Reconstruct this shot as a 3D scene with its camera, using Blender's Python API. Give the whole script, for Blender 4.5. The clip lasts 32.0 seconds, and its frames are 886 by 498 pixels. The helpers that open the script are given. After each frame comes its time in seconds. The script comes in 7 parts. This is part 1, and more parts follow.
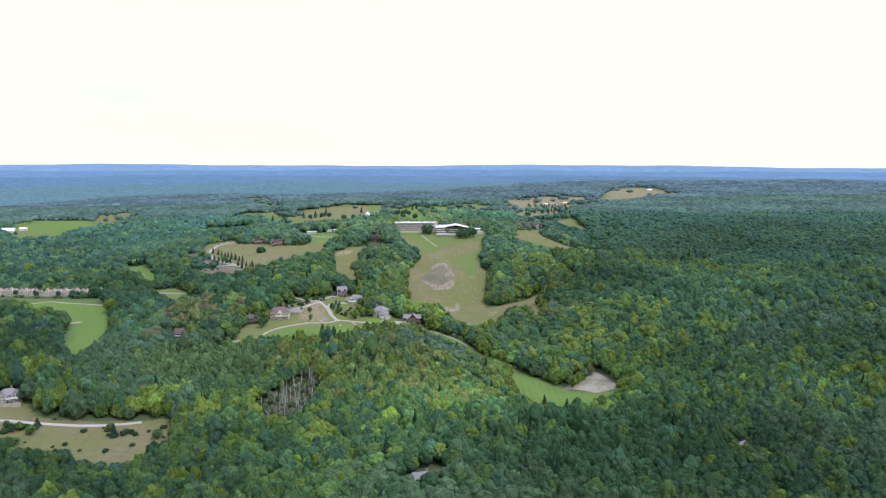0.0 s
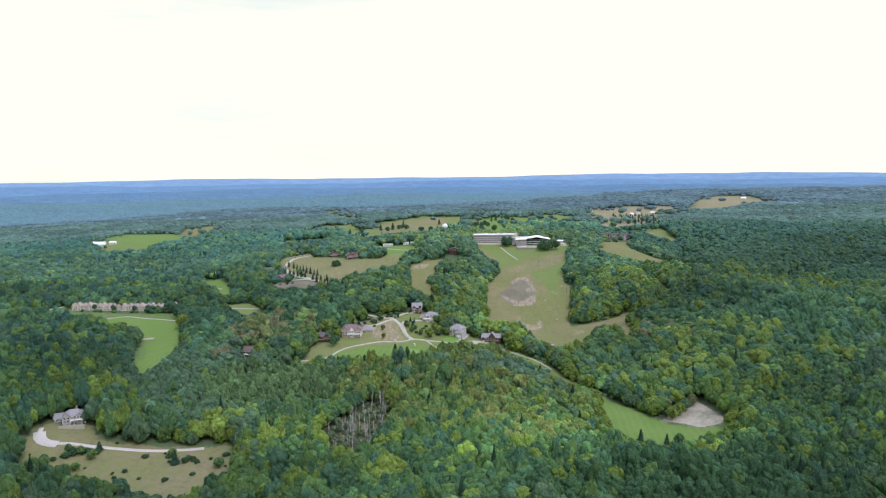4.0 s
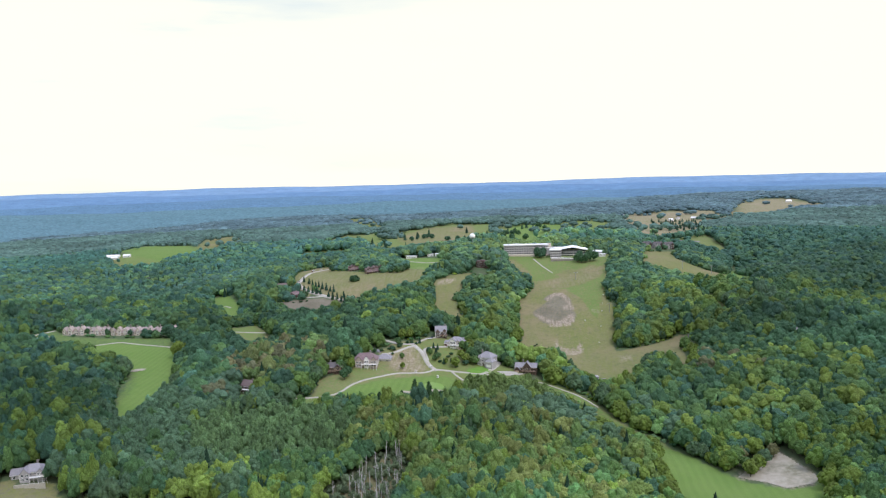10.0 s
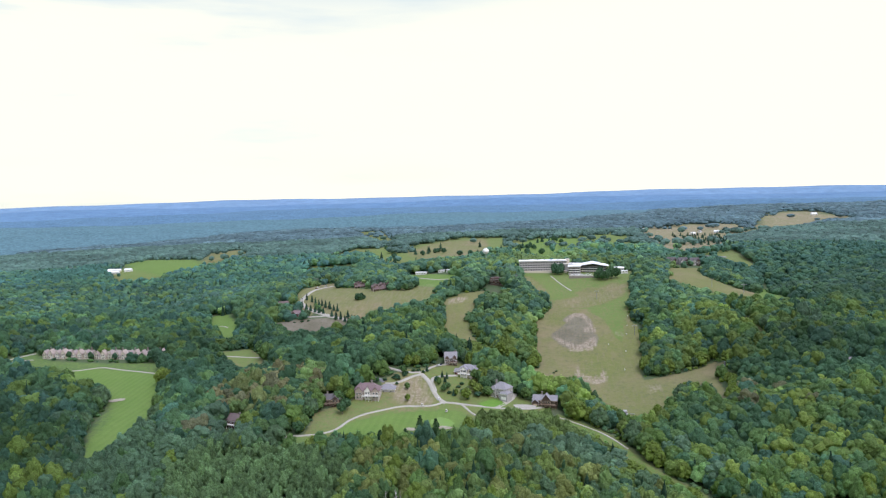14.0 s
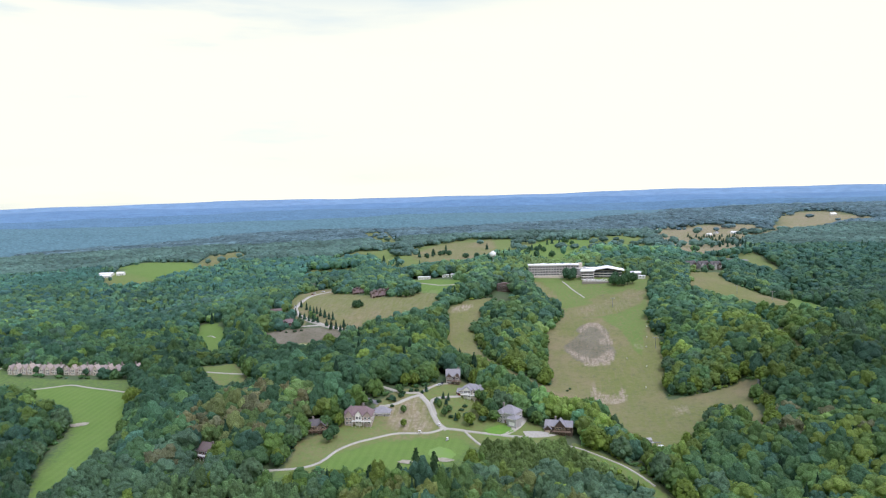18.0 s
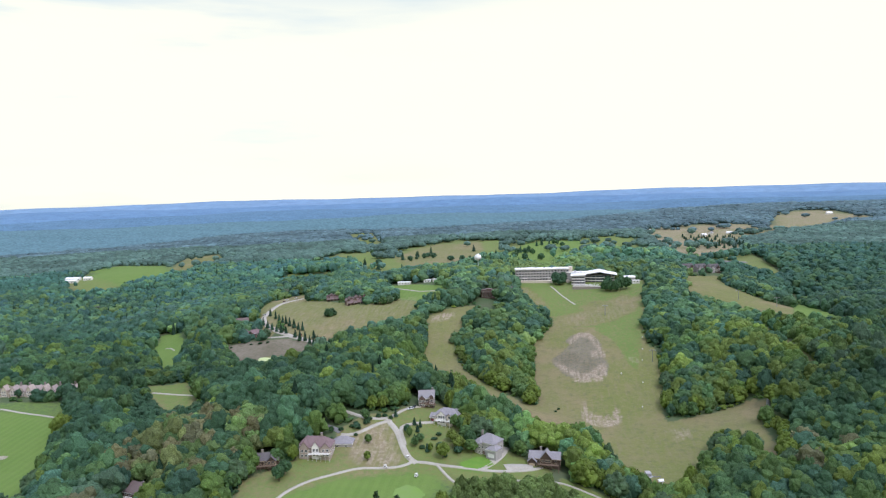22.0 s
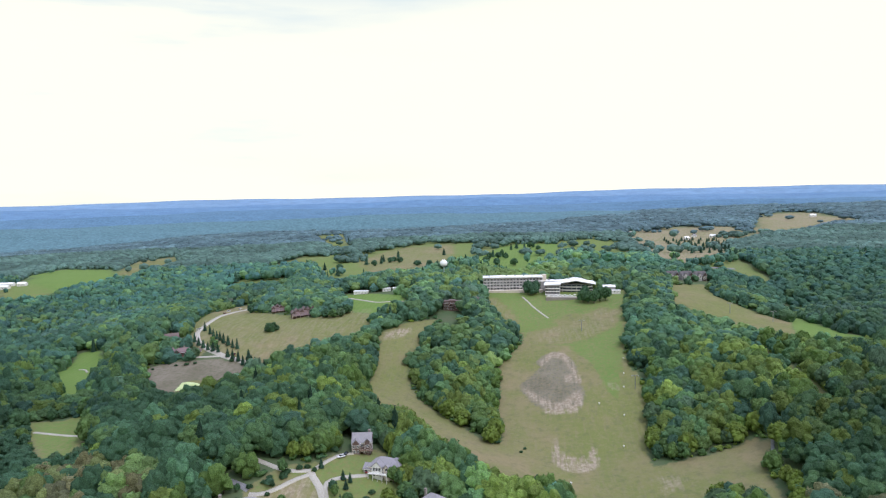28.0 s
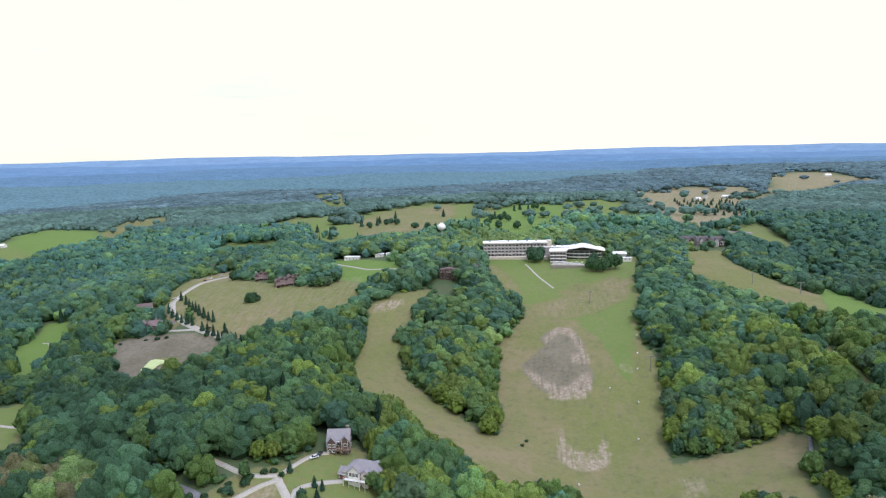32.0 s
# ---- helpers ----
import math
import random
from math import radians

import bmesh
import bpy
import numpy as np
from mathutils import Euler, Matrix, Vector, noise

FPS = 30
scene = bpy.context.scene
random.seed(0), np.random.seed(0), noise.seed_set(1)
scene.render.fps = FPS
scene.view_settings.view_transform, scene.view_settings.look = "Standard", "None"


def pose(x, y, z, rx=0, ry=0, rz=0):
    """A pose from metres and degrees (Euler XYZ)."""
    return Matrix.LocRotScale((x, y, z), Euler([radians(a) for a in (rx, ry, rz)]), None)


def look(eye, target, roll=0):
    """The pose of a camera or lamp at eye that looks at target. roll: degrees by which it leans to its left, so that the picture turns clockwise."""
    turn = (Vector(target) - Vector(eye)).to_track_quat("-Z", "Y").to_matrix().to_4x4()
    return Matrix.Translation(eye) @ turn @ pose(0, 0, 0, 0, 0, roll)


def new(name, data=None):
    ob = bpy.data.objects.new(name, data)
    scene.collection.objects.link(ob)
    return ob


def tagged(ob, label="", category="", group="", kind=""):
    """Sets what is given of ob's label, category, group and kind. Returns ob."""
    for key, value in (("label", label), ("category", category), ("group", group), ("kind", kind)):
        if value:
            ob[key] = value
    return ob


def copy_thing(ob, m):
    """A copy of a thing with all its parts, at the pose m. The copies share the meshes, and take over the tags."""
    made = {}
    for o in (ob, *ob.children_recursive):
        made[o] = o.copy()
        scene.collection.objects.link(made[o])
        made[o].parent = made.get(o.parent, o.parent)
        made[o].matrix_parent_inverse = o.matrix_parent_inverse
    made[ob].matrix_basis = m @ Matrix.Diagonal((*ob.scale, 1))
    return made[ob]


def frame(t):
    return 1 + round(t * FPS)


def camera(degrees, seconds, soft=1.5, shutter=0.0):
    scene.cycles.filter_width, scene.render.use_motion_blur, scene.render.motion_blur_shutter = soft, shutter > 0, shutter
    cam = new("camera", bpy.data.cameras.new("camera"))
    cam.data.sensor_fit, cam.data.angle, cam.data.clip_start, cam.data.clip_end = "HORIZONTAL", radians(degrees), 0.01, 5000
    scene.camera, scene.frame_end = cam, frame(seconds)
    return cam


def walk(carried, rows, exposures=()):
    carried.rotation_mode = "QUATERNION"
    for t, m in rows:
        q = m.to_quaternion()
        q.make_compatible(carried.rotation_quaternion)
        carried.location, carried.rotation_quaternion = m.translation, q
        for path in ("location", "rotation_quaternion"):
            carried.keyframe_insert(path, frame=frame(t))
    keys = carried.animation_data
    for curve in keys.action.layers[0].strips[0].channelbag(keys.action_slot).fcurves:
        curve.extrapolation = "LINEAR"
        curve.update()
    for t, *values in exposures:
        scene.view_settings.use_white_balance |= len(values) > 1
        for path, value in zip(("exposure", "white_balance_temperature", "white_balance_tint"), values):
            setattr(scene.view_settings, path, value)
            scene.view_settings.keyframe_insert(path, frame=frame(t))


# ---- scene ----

cam = camera(65.26, 32.0, 1.25)
PATH = [
    (0, (0.01, 0.01, 243.08), (2.6, 99.15, 230.29), 0.15),
    (0.5, (0.05, 6.07, 242.58), (3.34, 105.23, 230.1), 0.43),
    (1, (0.08, 12.15, 242.1), (3.73, 111.33, 229.86), 0.25),
    (1.5, (0.09, 18.26, 241.63), (2.02, 117.51, 229.54), -0.10),
    (2, (0.09, 24.44, 241.18), (-1.65, 123.72, 229.35), -0.22),
    (2.5, (0.05, 30.7, 240.77), (-5.31, 129.88, 229.15), -0.36),
    (3, (-0.01, 37.06, 240.39), (-7.3, 136.13, 228.98), -0.59),
    (3.5, (-0.13, 43.53, 240.07), (-8.29, 142.56, 228.82), -0.67),
    (5.5, (-1.13, 70.99, 239.4), (-11.52, 169.87, 228.63), -1.17),
    (6, (-1.55, 78.3, 239.41), (-12.19, 177.16, 228.75), -1.21),
    (6.5, (-2.01, 85.75, 239.47), (-13.0, 184.58, 228.89), -1.30),
    (7, (-2.53, 93.32, 239.57), (-13.85, 192.12, 229.09), -1.42),
    (7.5, (-3.08, 100.98, 239.69), (-14.71, 199.76, 229.28), -1.39),
    (8, (-3.66, 108.7, 239.83), (-15.56, 207.45, 229.43), -1.43),
    (8.5, (-4.26, 116.47, 239.96), (-16.45, 215.18, 229.6), -1.52),
    (9, (-4.88, 124.24, 240.08), (-17.28, 222.92, 229.71), -1.47),
    (9.5, (-5.5, 131.99, 240.17), (-18.19, 230.65, 229.89), -1.50),
    (10, (-6.12, 139.71, 240.22), (-19.09, 238.33, 229.98), -1.54),
    (10.5, (-6.72, 147.36, 240.21), (-19.95, 245.95, 230.02), -1.57),
    (11, (-7.32, 154.95, 240.16), (-20.81, 253.51, 229.95), -1.60),
    (11.5, (-7.92, 162.51, 240.07), (-21.65, 261.05, 229.94), -1.57),
    (12, (-8.5, 170.05, 239.94), (-22.51, 268.55, 229.89), -1.54),
    (12.5, (-9.09, 177.58, 239.79), (-23.36, 276.07, 230.02), -1.56),
    (13, (-9.67, 185.11, 239.62), (-24.1, 283.7, 231.12), -1.54),
    (13.5, (-10.25, 192.67, 239.45), (-24.92, 291.22, 230.98), -1.63),
    (14, (-10.83, 200.26, 239.27), (-25.73, 298.78, 230.84), -1.52),
    (14.5, (-11.41, 207.91, 239.1), (-26.6, 306.39, 230.7), -1.54),
    (16.5, (-13.7, 239.21, 238.61), (-29.79, 337.56, 230.31), -1.55),
    (17, (-14.17, 247.18, 238.52), (-30.36, 345.51, 230.17), -1.53),
    (17.5, (-14.54, 255.18, 238.44), (-30.83, 353.49, 230.07), -1.62),
    (18, (-14.79, 263.2, 238.35), (-30.83, 361.55, 229.97), -1.62),
    (18.5, (-14.9, 271.22, 238.27), (-30.62, 369.62, 229.85), -1.61),
    (19, (-14.84, 279.24, 238.17), (-30.35, 377.67, 229.75), -1.68),
    (19.5, (-14.59, 287.23, 238.06), (-30.06, 385.67, 229.6), -1.72),
    (20, (-14.12, 295.19, 237.93), (-29.69, 393.61, 229.46), -1.71),
    (20.5, (-13.42, 303.11, 237.78), (-28.86, 401.55, 229.3), -1.70),
    (21, (-12.51, 310.99, 237.62), (-27.64, 409.47, 229.13), -1.63),
    (21.5, (-11.45, 318.82, 237.43), (-26.46, 417.32, 228.94), -1.77),
    (22, (-10.26, 326.62, 237.24), (-25.18, 425.14, 228.8), -1.78),
    (22.5, (-9.0, 334.39, 237.04), (-22.35, 433.13, 228.47), -1.79),
    (23, (-7.69, 342.14, 236.84), (-18.97, 441.13, 228.26), -1.87),
    (23.5, (-6.39, 349.86, 236.64), (-17.33, 448.89, 228.11), -1.81),
    (24, (-5.12, 357.56, 236.45), (-16.17, 456.59, 227.95), -1.73),
    (24.5, (-3.95, 365.25, 236.26), (-15.2, 464.26, 227.83), -1.56),
    (25, (-2.89, 372.93, 236.09), (-14.23, 471.93, 227.7), -1.66),
    (25.5, (-2.0, 380.6, 235.94), (-13.59, 479.57, 227.55), -1.68),
    (27.5, (0.18, 411.24, 235.48), (-11.94, 510.15, 227.05), -1.58),
    (28, (0.42, 418.89, 235.39), (-11.77, 517.78, 226.9), -1.49),
    (28.5, (0.58, 426.54, 235.32), (-11.76, 525.41, 226.81), -1.44),
    (29, (0.65, 434.18, 235.26), (-11.79, 533.04, 226.74), -1.46),
    (29.5, (0.65, 441.82, 235.2), (-11.84, 540.69, 226.89), -1.50),
    (30, (0.59, 449.46, 235.15), (-11.96, 548.33, 226.96), -1.42),
    (30.5, (0.48, 457.09, 235.11), (-12.08, 555.95, 226.78), -1.37),
    (31, (0.34, 464.73, 235.07), (-12.27, 563.52, 226.02), -1.33),
    (31.5, (0.18, 472.36, 235.03), (-12.54, 570.87, 223.41), -1.39),
    (32, (0.0, 479.99, 234.99), (-12.74, 578.12, 220.55), -1.37),
]
walk(cam, [(t, look(eye, target, roll)) for t, eye, target, roll in PATH])

# ---------------------------------------------------------------- sky and sun
world = bpy.data.worlds.new("overcast_sky")
scene.world = world
world.use_nodes = True
nt = world.node_tree
nt.nodes.clear()


def wn(kind, **values):
    n = nt.nodes.new(kind)
    for k, v in values.items():
        n.inputs[k].default_value = v
    return n


SUN_ELEVATION, SUN_AZIMUTH = 56.0, 135.0
sky = nt.nodes.new("ShaderNodeTexSky")
sky.sky_type, sky.sun_disc = "NISHITA", False
sky.sun_elevation, sky.sun_rotation = radians(SUN_ELEVATION), radians(SUN_AZIMUTH)
sky_dim = wn("ShaderNodeVectorMath")
sky_dim.operation = "SCALE"
sky_dim.inputs["Scale"].default_value = 0.13
nt.links.new(sky.outputs[0], sky_dim.inputs[0])
# the high cloud sheet, streaked along the horizon, thinner to the west
coord = nt.nodes.new("ShaderNodeTexCoord")
stretch = nt.nodes.new("ShaderNodeMapping")
stretch.inputs["Scale"].default_value = (1.5, 1.5, 11.0)
stretch.inputs["Location"].default_value = (0.35, 0.1, 0.42)
nt.links.new(coord.outputs["Generated"], stretch.inputs[0])
streak = wn("ShaderNodeTexNoise", Scale=2.1, Detail=5.0, Roughness=0.5)
nt.links.new(stretch.outputs[0], streak.inputs["Vector"])
gaps = nt.nodes.new("ShaderNodeValToRGB")
gaps.color_ramp.elements[0].position, gaps.color_ramp.elements[1].position = 0.5, 0.7
gaps.color_ramp.elements[0].color, gaps.color_ramp.elements[1].color = (0, 0, 0, 1), (1, 1, 1, 1)
nt.links.new(streak.outputs["Fac"], gaps.inputs[0])
split = nt.nodes.new("ShaderNodeSeparateXYZ")
nt.links.new(coord.outputs["Generated"], split.inputs[0])
west = wn("ShaderNodeMapRange")
for k, v in (("From Min", 0.15), ("From Max", -0.6), ("To Min", 0.0), ("To Max", 0.7)):
    west.inputs[k].default_value = v
nt.links.new(split.outputs["X"], west.inputs["Value"])
thin = nt.nodes.new("ShaderNodeMath")
thin.operation = "MULTIPLY"
nt.links.new(gaps.outputs[0], thin.inputs[0])
nt.links.new(west.outputs[0], thin.inputs[1])
cloud = nt.nodes.new("ShaderNodeMix")
cloud.data_type = "RGBA"
# an overcast sky: warm white low down, brighter and bluer overhead
overhead = nt.nodes.new("ShaderNodeMapRange")
for k, v in (("From Min", 0.3), ("From Max", 0.85)):
    overhead.inputs[k].default_value = v
nt.links.new(split.outputs["Z"], overhead.inputs["Value"])
sheet = nt.nodes.new("ShaderNodeMix")
sheet.data_type = "RGBA"
sheet.inputs["A"].default_value, sheet.inputs["B"].default_value = (1.16, 1.12, 0.94, 1), (1.5, 1.64, 2.75, 1)
nt.links.new(overhead.outputs[0], sheet.inputs["Factor"])
nt.links.new(sheet.outputs["Result"], cloud.inputs["A"])
veil = nt.nodes.new("ShaderNodeMix")
veil.data_type = "RGBA"
veil.inputs["Factor"].default_value = 0.25
veil.inputs["A"].default_value = (0.74, 0.89, 0.97, 1)
nt.links.new(sky_dim.outputs[0], veil.inputs["B"])
high = wn("ShaderNodeMapRange")
for k, v in (("From Min", 0.215), ("From Max", 0.27), ("To Min", 0.0), ("To Max", 0.7)):
    high.inputs[k].default_value = v
nt.links.new(split.outputs["Z"], high.inputs["Value"])
higher = nt.nodes.new("ShaderNodeMath")
higher.operation = "MULTIPLY"
nt.links.new(high.outputs[0], higher.inputs[0])
aside = wn("ShaderNodeMapRange")
for k, v in (("From Min", 0.22), ("From Max", -0.15), ("To Min", 0.0), ("To Max", 1.0)):
    aside.inputs[k].default_value = v
nt.links.new(split.outputs["X"], aside.inputs["Value"])
nt.links.new(aside.outputs[0], higher.inputs[1])
gap_share = nt.nodes.new("ShaderNodeMath")
gap_share.operation = "ADD"
gap_share.use_clamp = True
nt.links.new(thin.outputs[0], gap_share.inputs[0])
nt.links.new(higher.outputs[0], gap_share.inputs[1])
nt.links.new(gap_share.outputs[0], cloud.inputs["Factor"])
nt.links.new(veil.outputs["Result"], cloud.inputs["B"])
back = wn("ShaderNodeBackground", Strength=1.0)
nt.links.new(cloud.outputs["Result"], back.inputs["Color"])
out = nt.nodes.new("ShaderNodeOutputWorld")
nt.links.new(back.outputs[0], out.inputs[0])

sun = new("sun", bpy.data.lights.new("sun", "SUN"))
sun.data.energy, sun.data.angle, sun.data.color = 1.5, radians(14), (1.0, 0.96, 0.88)
_e, _a = radians(SUN_ELEVATION), radians(SUN_AZIMUTH)
_to_sun = Vector((math.sin(_a) * math.cos(_e), math.cos(_a) * math.cos(_e), math.sin(_e)))
sun.matrix_world = look(_to_sun * 800 + Vector((0, 800, 0)), (0, 800, 0))

# ---------------------------------------------------------------- materials
def material(name, colour, rough=0.8, metal=0.0, mottle=(), bump=(), spec=0.3, coords="Object"):
    """A Principled surface. mottle: rows (scale, colour, amount) laid over by noise; bump: (scale, strength, distance)."""
    m = bpy.data.materials.new(name)
    m.use_nodes = True
    t = m.node_tree
    b = t.nodes["Principled BSDF"]
    b.inputs["Roughness"].default_value, b.inputs["Metallic"].default_value = rough, metal
    b.inputs["Specular IOR Level"].default_value = spec
    co = t.nodes.new("ShaderNodeTexCoord").outputs[coords]
    rgb = t.nodes.new("ShaderNodeRGB")
    rgb.outputs[0].default_value = (*colour, 1)
    last = rgb.outputs[0]
    for scale, other, amount in mottle:
        n = t.nodes.new("ShaderNodeTexNoise")
        n.inputs["Scale"].default_value, n.inputs["Detail"].default_value = scale, 4.0
        t.links.new(co, n.inputs["Vector"])
        r = t.nodes.new("ShaderNodeMapRange")
        r.inputs["From Min"].default_value, r.inputs["From Max"].default_value, r.inputs["To Max"].default_value = 0.38, 0.66, amount
        t.links.new(n.outputs["Fac"], r.inputs["Value"])
        x = t.nodes.new("ShaderNodeMix")
        x.data_type = "RGBA"
        x.inputs["B"].default_value = (*other, 1)
        t.links.new(r.outputs[0], x.inputs["Factor"])
        t.links.new(last, x.inputs["A"])
        last = x.outputs["Result"]
    t.links.new(last, b.inputs["Base Color"])
    if bump:
        n = t.nodes.new("ShaderNodeTexNoise")
        n.inputs["Scale"].default_value, n.inputs["Detail"].default_value = bump[0], 5.0
        t.links.new(co, n.inputs["Vector"])
        k = t.nodes.new("ShaderNodeBump")
        k.inputs["Strength"].default_value, k.inputs["Distance"].default_value = bump[1], bump[2]
        t.links.new(n.outputs["Fac"], k.inputs["Height"])
        t.links.new(k.outputs[0], b.inputs["Normal"])
    return m


def foliage(name, gain=1.0, grain=1.1, bump=0.9, speckle=0.4):
    """Leaves: colour from each plant's own tint, varied clump by clump, with a fine leafy relief."""
    m = bpy.data.materials.new(name)
    m.use_nodes = True
    t = m.node_tree
    b = t.nodes["Principled BSDF"]
    b.inputs["Roughness"].default_value, b.inputs["Specular IOR Level"].default_value = 0.7, 0.15
    tint = t.nodes.new("ShaderNodeAttribute")
    tint.attribute_name = "tint"
    geo = t.nodes.new("ShaderNodeNewGeometry")
    vary = t.nodes.new("ShaderNodeMapRange")
    vary.inputs["To Min"].default_value, vary.inputs["To Max"].default_value = 0.84 * gain, 1.18 * gain
    t.links.new(geo.outputs["Random Per Island"], vary.inputs["Value"])
    n = t.nodes.new("ShaderNodeTexNoise")
    n.inputs["Scale"].default_value, n.inputs["Detail"].default_value, n.inputs["Roughness"].default_value = grain, 3.0, 0.7
    t.links.new(t.nodes.new("ShaderNodeTexCoord").outputs["Object"], n.inputs["Vector"])
    speck = t.nodes.new("ShaderNodeMapRange")
    speck.inputs["From Min"].default_value, speck.inputs["From Max"].default_value = 0.3, 0.7
    speck.inputs["To Min"].default_value, speck.inputs["To Max"].default_value = 1 - speckle, 1 + speckle
    t.links.new(n.outputs["Fac"], speck.inputs["Value"])
    both = t.nodes.new("ShaderNodeMath")
    both.operation = "MULTIPLY"
    t.links.new(vary.outputs[0], both.inputs[0])
    t.links.new(speck.outputs[0], both.inputs[1])
    mul = t.nodes.new("ShaderNodeVectorMath")
    mul.operation = "SCALE"
    t.links.new(tint.outputs["Color"], mul.inputs[0])
    t.links.new(both.outputs[0], mul.inputs["Scale"])
    t.links.new(mul.outputs[0], b.inputs["Base Color"])
    k = t.nodes.new("ShaderNodeBump")
    k.inputs["Strength"].default_value, k.inputs["Distance"].default_value = bump, 1.3
    t.links.new(n.outputs["Fac"], k.inputs["Height"])
    t.links.new(k.outputs[0], b.inputs["Normal"])
    thin = t.nodes.new("ShaderNodeBsdfTranslucent")
    t.links.new(mul.outputs[0], thin.inputs["Color"])
    both_sides = t.nodes.new("ShaderNodeMixShader")
    both_sides.inputs[0].default_value = 0.45
    t.links.new(b.outputs[0], both_sides.inputs[1])
    t.links.new(thin.outputs[0], both_sides.inputs[2])
    t.links.new(both_sides.outputs[0], t.nodes["Material Output"].inputs["Surface"])
    return m


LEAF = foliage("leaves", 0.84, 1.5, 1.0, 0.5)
# farther leaves lighter and less speckled: haze put into colour and contrast
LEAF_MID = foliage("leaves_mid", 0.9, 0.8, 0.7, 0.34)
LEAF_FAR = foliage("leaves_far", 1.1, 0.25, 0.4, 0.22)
BARK = material("bark", (0.16, 0.13, 0.1), 0.9, mottle=[(3, (0.06, 0.05, 0.04), 0.8)], bump=(9, 0.6, 0.03))
DEAD = material("dead_wood", (0.6, 0.58, 0.56), 0.9, mottle=[(2, (0.22, 0.2, 0.18), 0.8)])
ASPHALT = material("asphalt", (0.19, 0.195, 0.205), 0.9, mottle=[(0.12, (0.3, 0.29, 0.275), 0.8), (3, (0.1, 0.1, 0.105), 0.6)])
CONCRETE = material("path_concrete", (0.37, 0.345, 0.28), 0.9, mottle=[(0.15, (0.3, 0.275, 0.215), 0.8), (2, (0.5, 0.48, 0.42), 0.6)])
GRAVEL = material("gravel", (0.46, 0.43, 0.38), 0.95, mottle=[(0.12, (0.33, 0.3, 0.25), 0.8), (3, (0.56, 0.53, 0.48), 0.7)], bump=(4, 0.6, 0.1))
SAND = material("sand", (0.33, 0.295, 0.22), 0.95, mottle=[(0.06, (0.16, 0.155, 0.09), 0.8), (0.3, (0.44, 0.405, 0.32), 0.5)], bump=(1.2, 0.6, 0.3))

# ---------------------------------------------------------------- land form
# spot heights of the ground (x, y, z), by landform
SPOTS_NEAR = [
    (-260, 509, 44), (-321, 519, 58), (146, 572, 42), (168, 570, 48), (84, 630, 42), (-153, 643, 66),
    (-96, 733, 70), (-132, 594, 55), (-9, 505, 50), (-165, 510, 42), (59, 600, 55), (-20, 640, 58),
    (-48, 754, 70), (-14, 747, 66), (-98, 802, 83), (-150, 735, 74), (-244, 672, 67), (0, 330, 40),
    (-200, 330, 38), (200, 330, 48), (-350, 420, 50), (330, 480, 62), (-196, 784, 84), (-142, 762, 84), (-194, 713, 76),
    (57, 577, 42), (11, 597, 45), (-76, 792, 82),
]
SPOTS_RIGHT = [
    (208, 632, 53), (300, 640, 62), (130, 745, 58), (210, 773, 77), (150, 935, 89), (290, 919, 89),
    (117, 925, 72), (188, 685, 64), (265, 710, 77), (214, 825, 85),
    (217, 946, 104), (335, 920, 86), (408, 1205, 101), (550, 1260, 110), (153, 1035, 100), (161, 864, 80), (290, 1310, 82), (450, 1500, 112), (141, 873, 66), (258, 1160, 96), (205, 1215, 110), (328, 1260, 70),
    (450, 800, 92), (520, 1100, 85), (700, 1500, 110), (126, 1215, 114), (500, 620, 78), (800, 1000, 100),
    (195, 1330, 114), (255, 1330, 106),
]
SPOTS_SLOPE = [
    (41, 862, 53), (76, 975, 84), (41, 926, 70), (78, 847, 57), (-14, 881, 58), (21, 1131, 101), (-135, 1040, 101),
    (-64, 935, 65), (-60, 1010, 82), (-64, 850, 74), (-48, 1195, 116), (-56, 1245, 117), (98, 1175, 117), (-110, 1320, 116),
    (40, 1240, 118), (-204, 1232, 112), (50, 800, 52),
]
SPOTS_LEFT = [
    (-356, 700, 73), (-303, 666, 73), (-261, 704, 70), (-323, 738, 79), (-317, 870, 83), (-632, 1165, 52), (-840, 1200, 73),
    (-465, 1290, 85), (-638, 1240, 68), (-525, 1295, 75), (-184, 995, 84), (-506, 808, 84), (-405, 823, 81), (-605, 981, 78), (-346, 1199, 98),
    (-279, 1035, 92), (-383, 1165, 99), (-400, 985, 75), (-258, 1083, 100), (-243, 1128, 104), (-285, 962, 76),
    (-154, 850, 94), (-431, 1027, 74), (-537, 1202, 74), (-500, 600, 70), (-800, 900, 70),
]
SPOTS_FAR = [
    (-240, 1660, 110), (-440, 1455, 99), (-1025, 1590, 79), (24, 1700, 116), (-815, 1535, 92), (-540, 2350, 95), (288, 1817, 112), (820, 2500, 136),
    (-1500, 1500, 70), (-1500, 2600, 66), (1400, 1500, 120), (1800, 2600, 140), (0, 2600, 110), (0, 3300, 108),
    (-1600, 3300, 72), (1800, 3400, 150), (-3200, 2600, 70), (3200, 2600, 130), (0, -600, 50), (-1500, 0, 60),
    (1500, 0, 80), (-3600, 0, 80), (3600, 0, 90), (0, -3600, 80),
]
SPOTS = np.array(SPOTS_NEAR + SPOTS_RIGHT + SPOTS_SLOPE + SPOTS_LEFT + SPOTS_FAR, float)


def _bend(r2):
    return 0.5 * r2 * np.log(r2 + 1e-6)


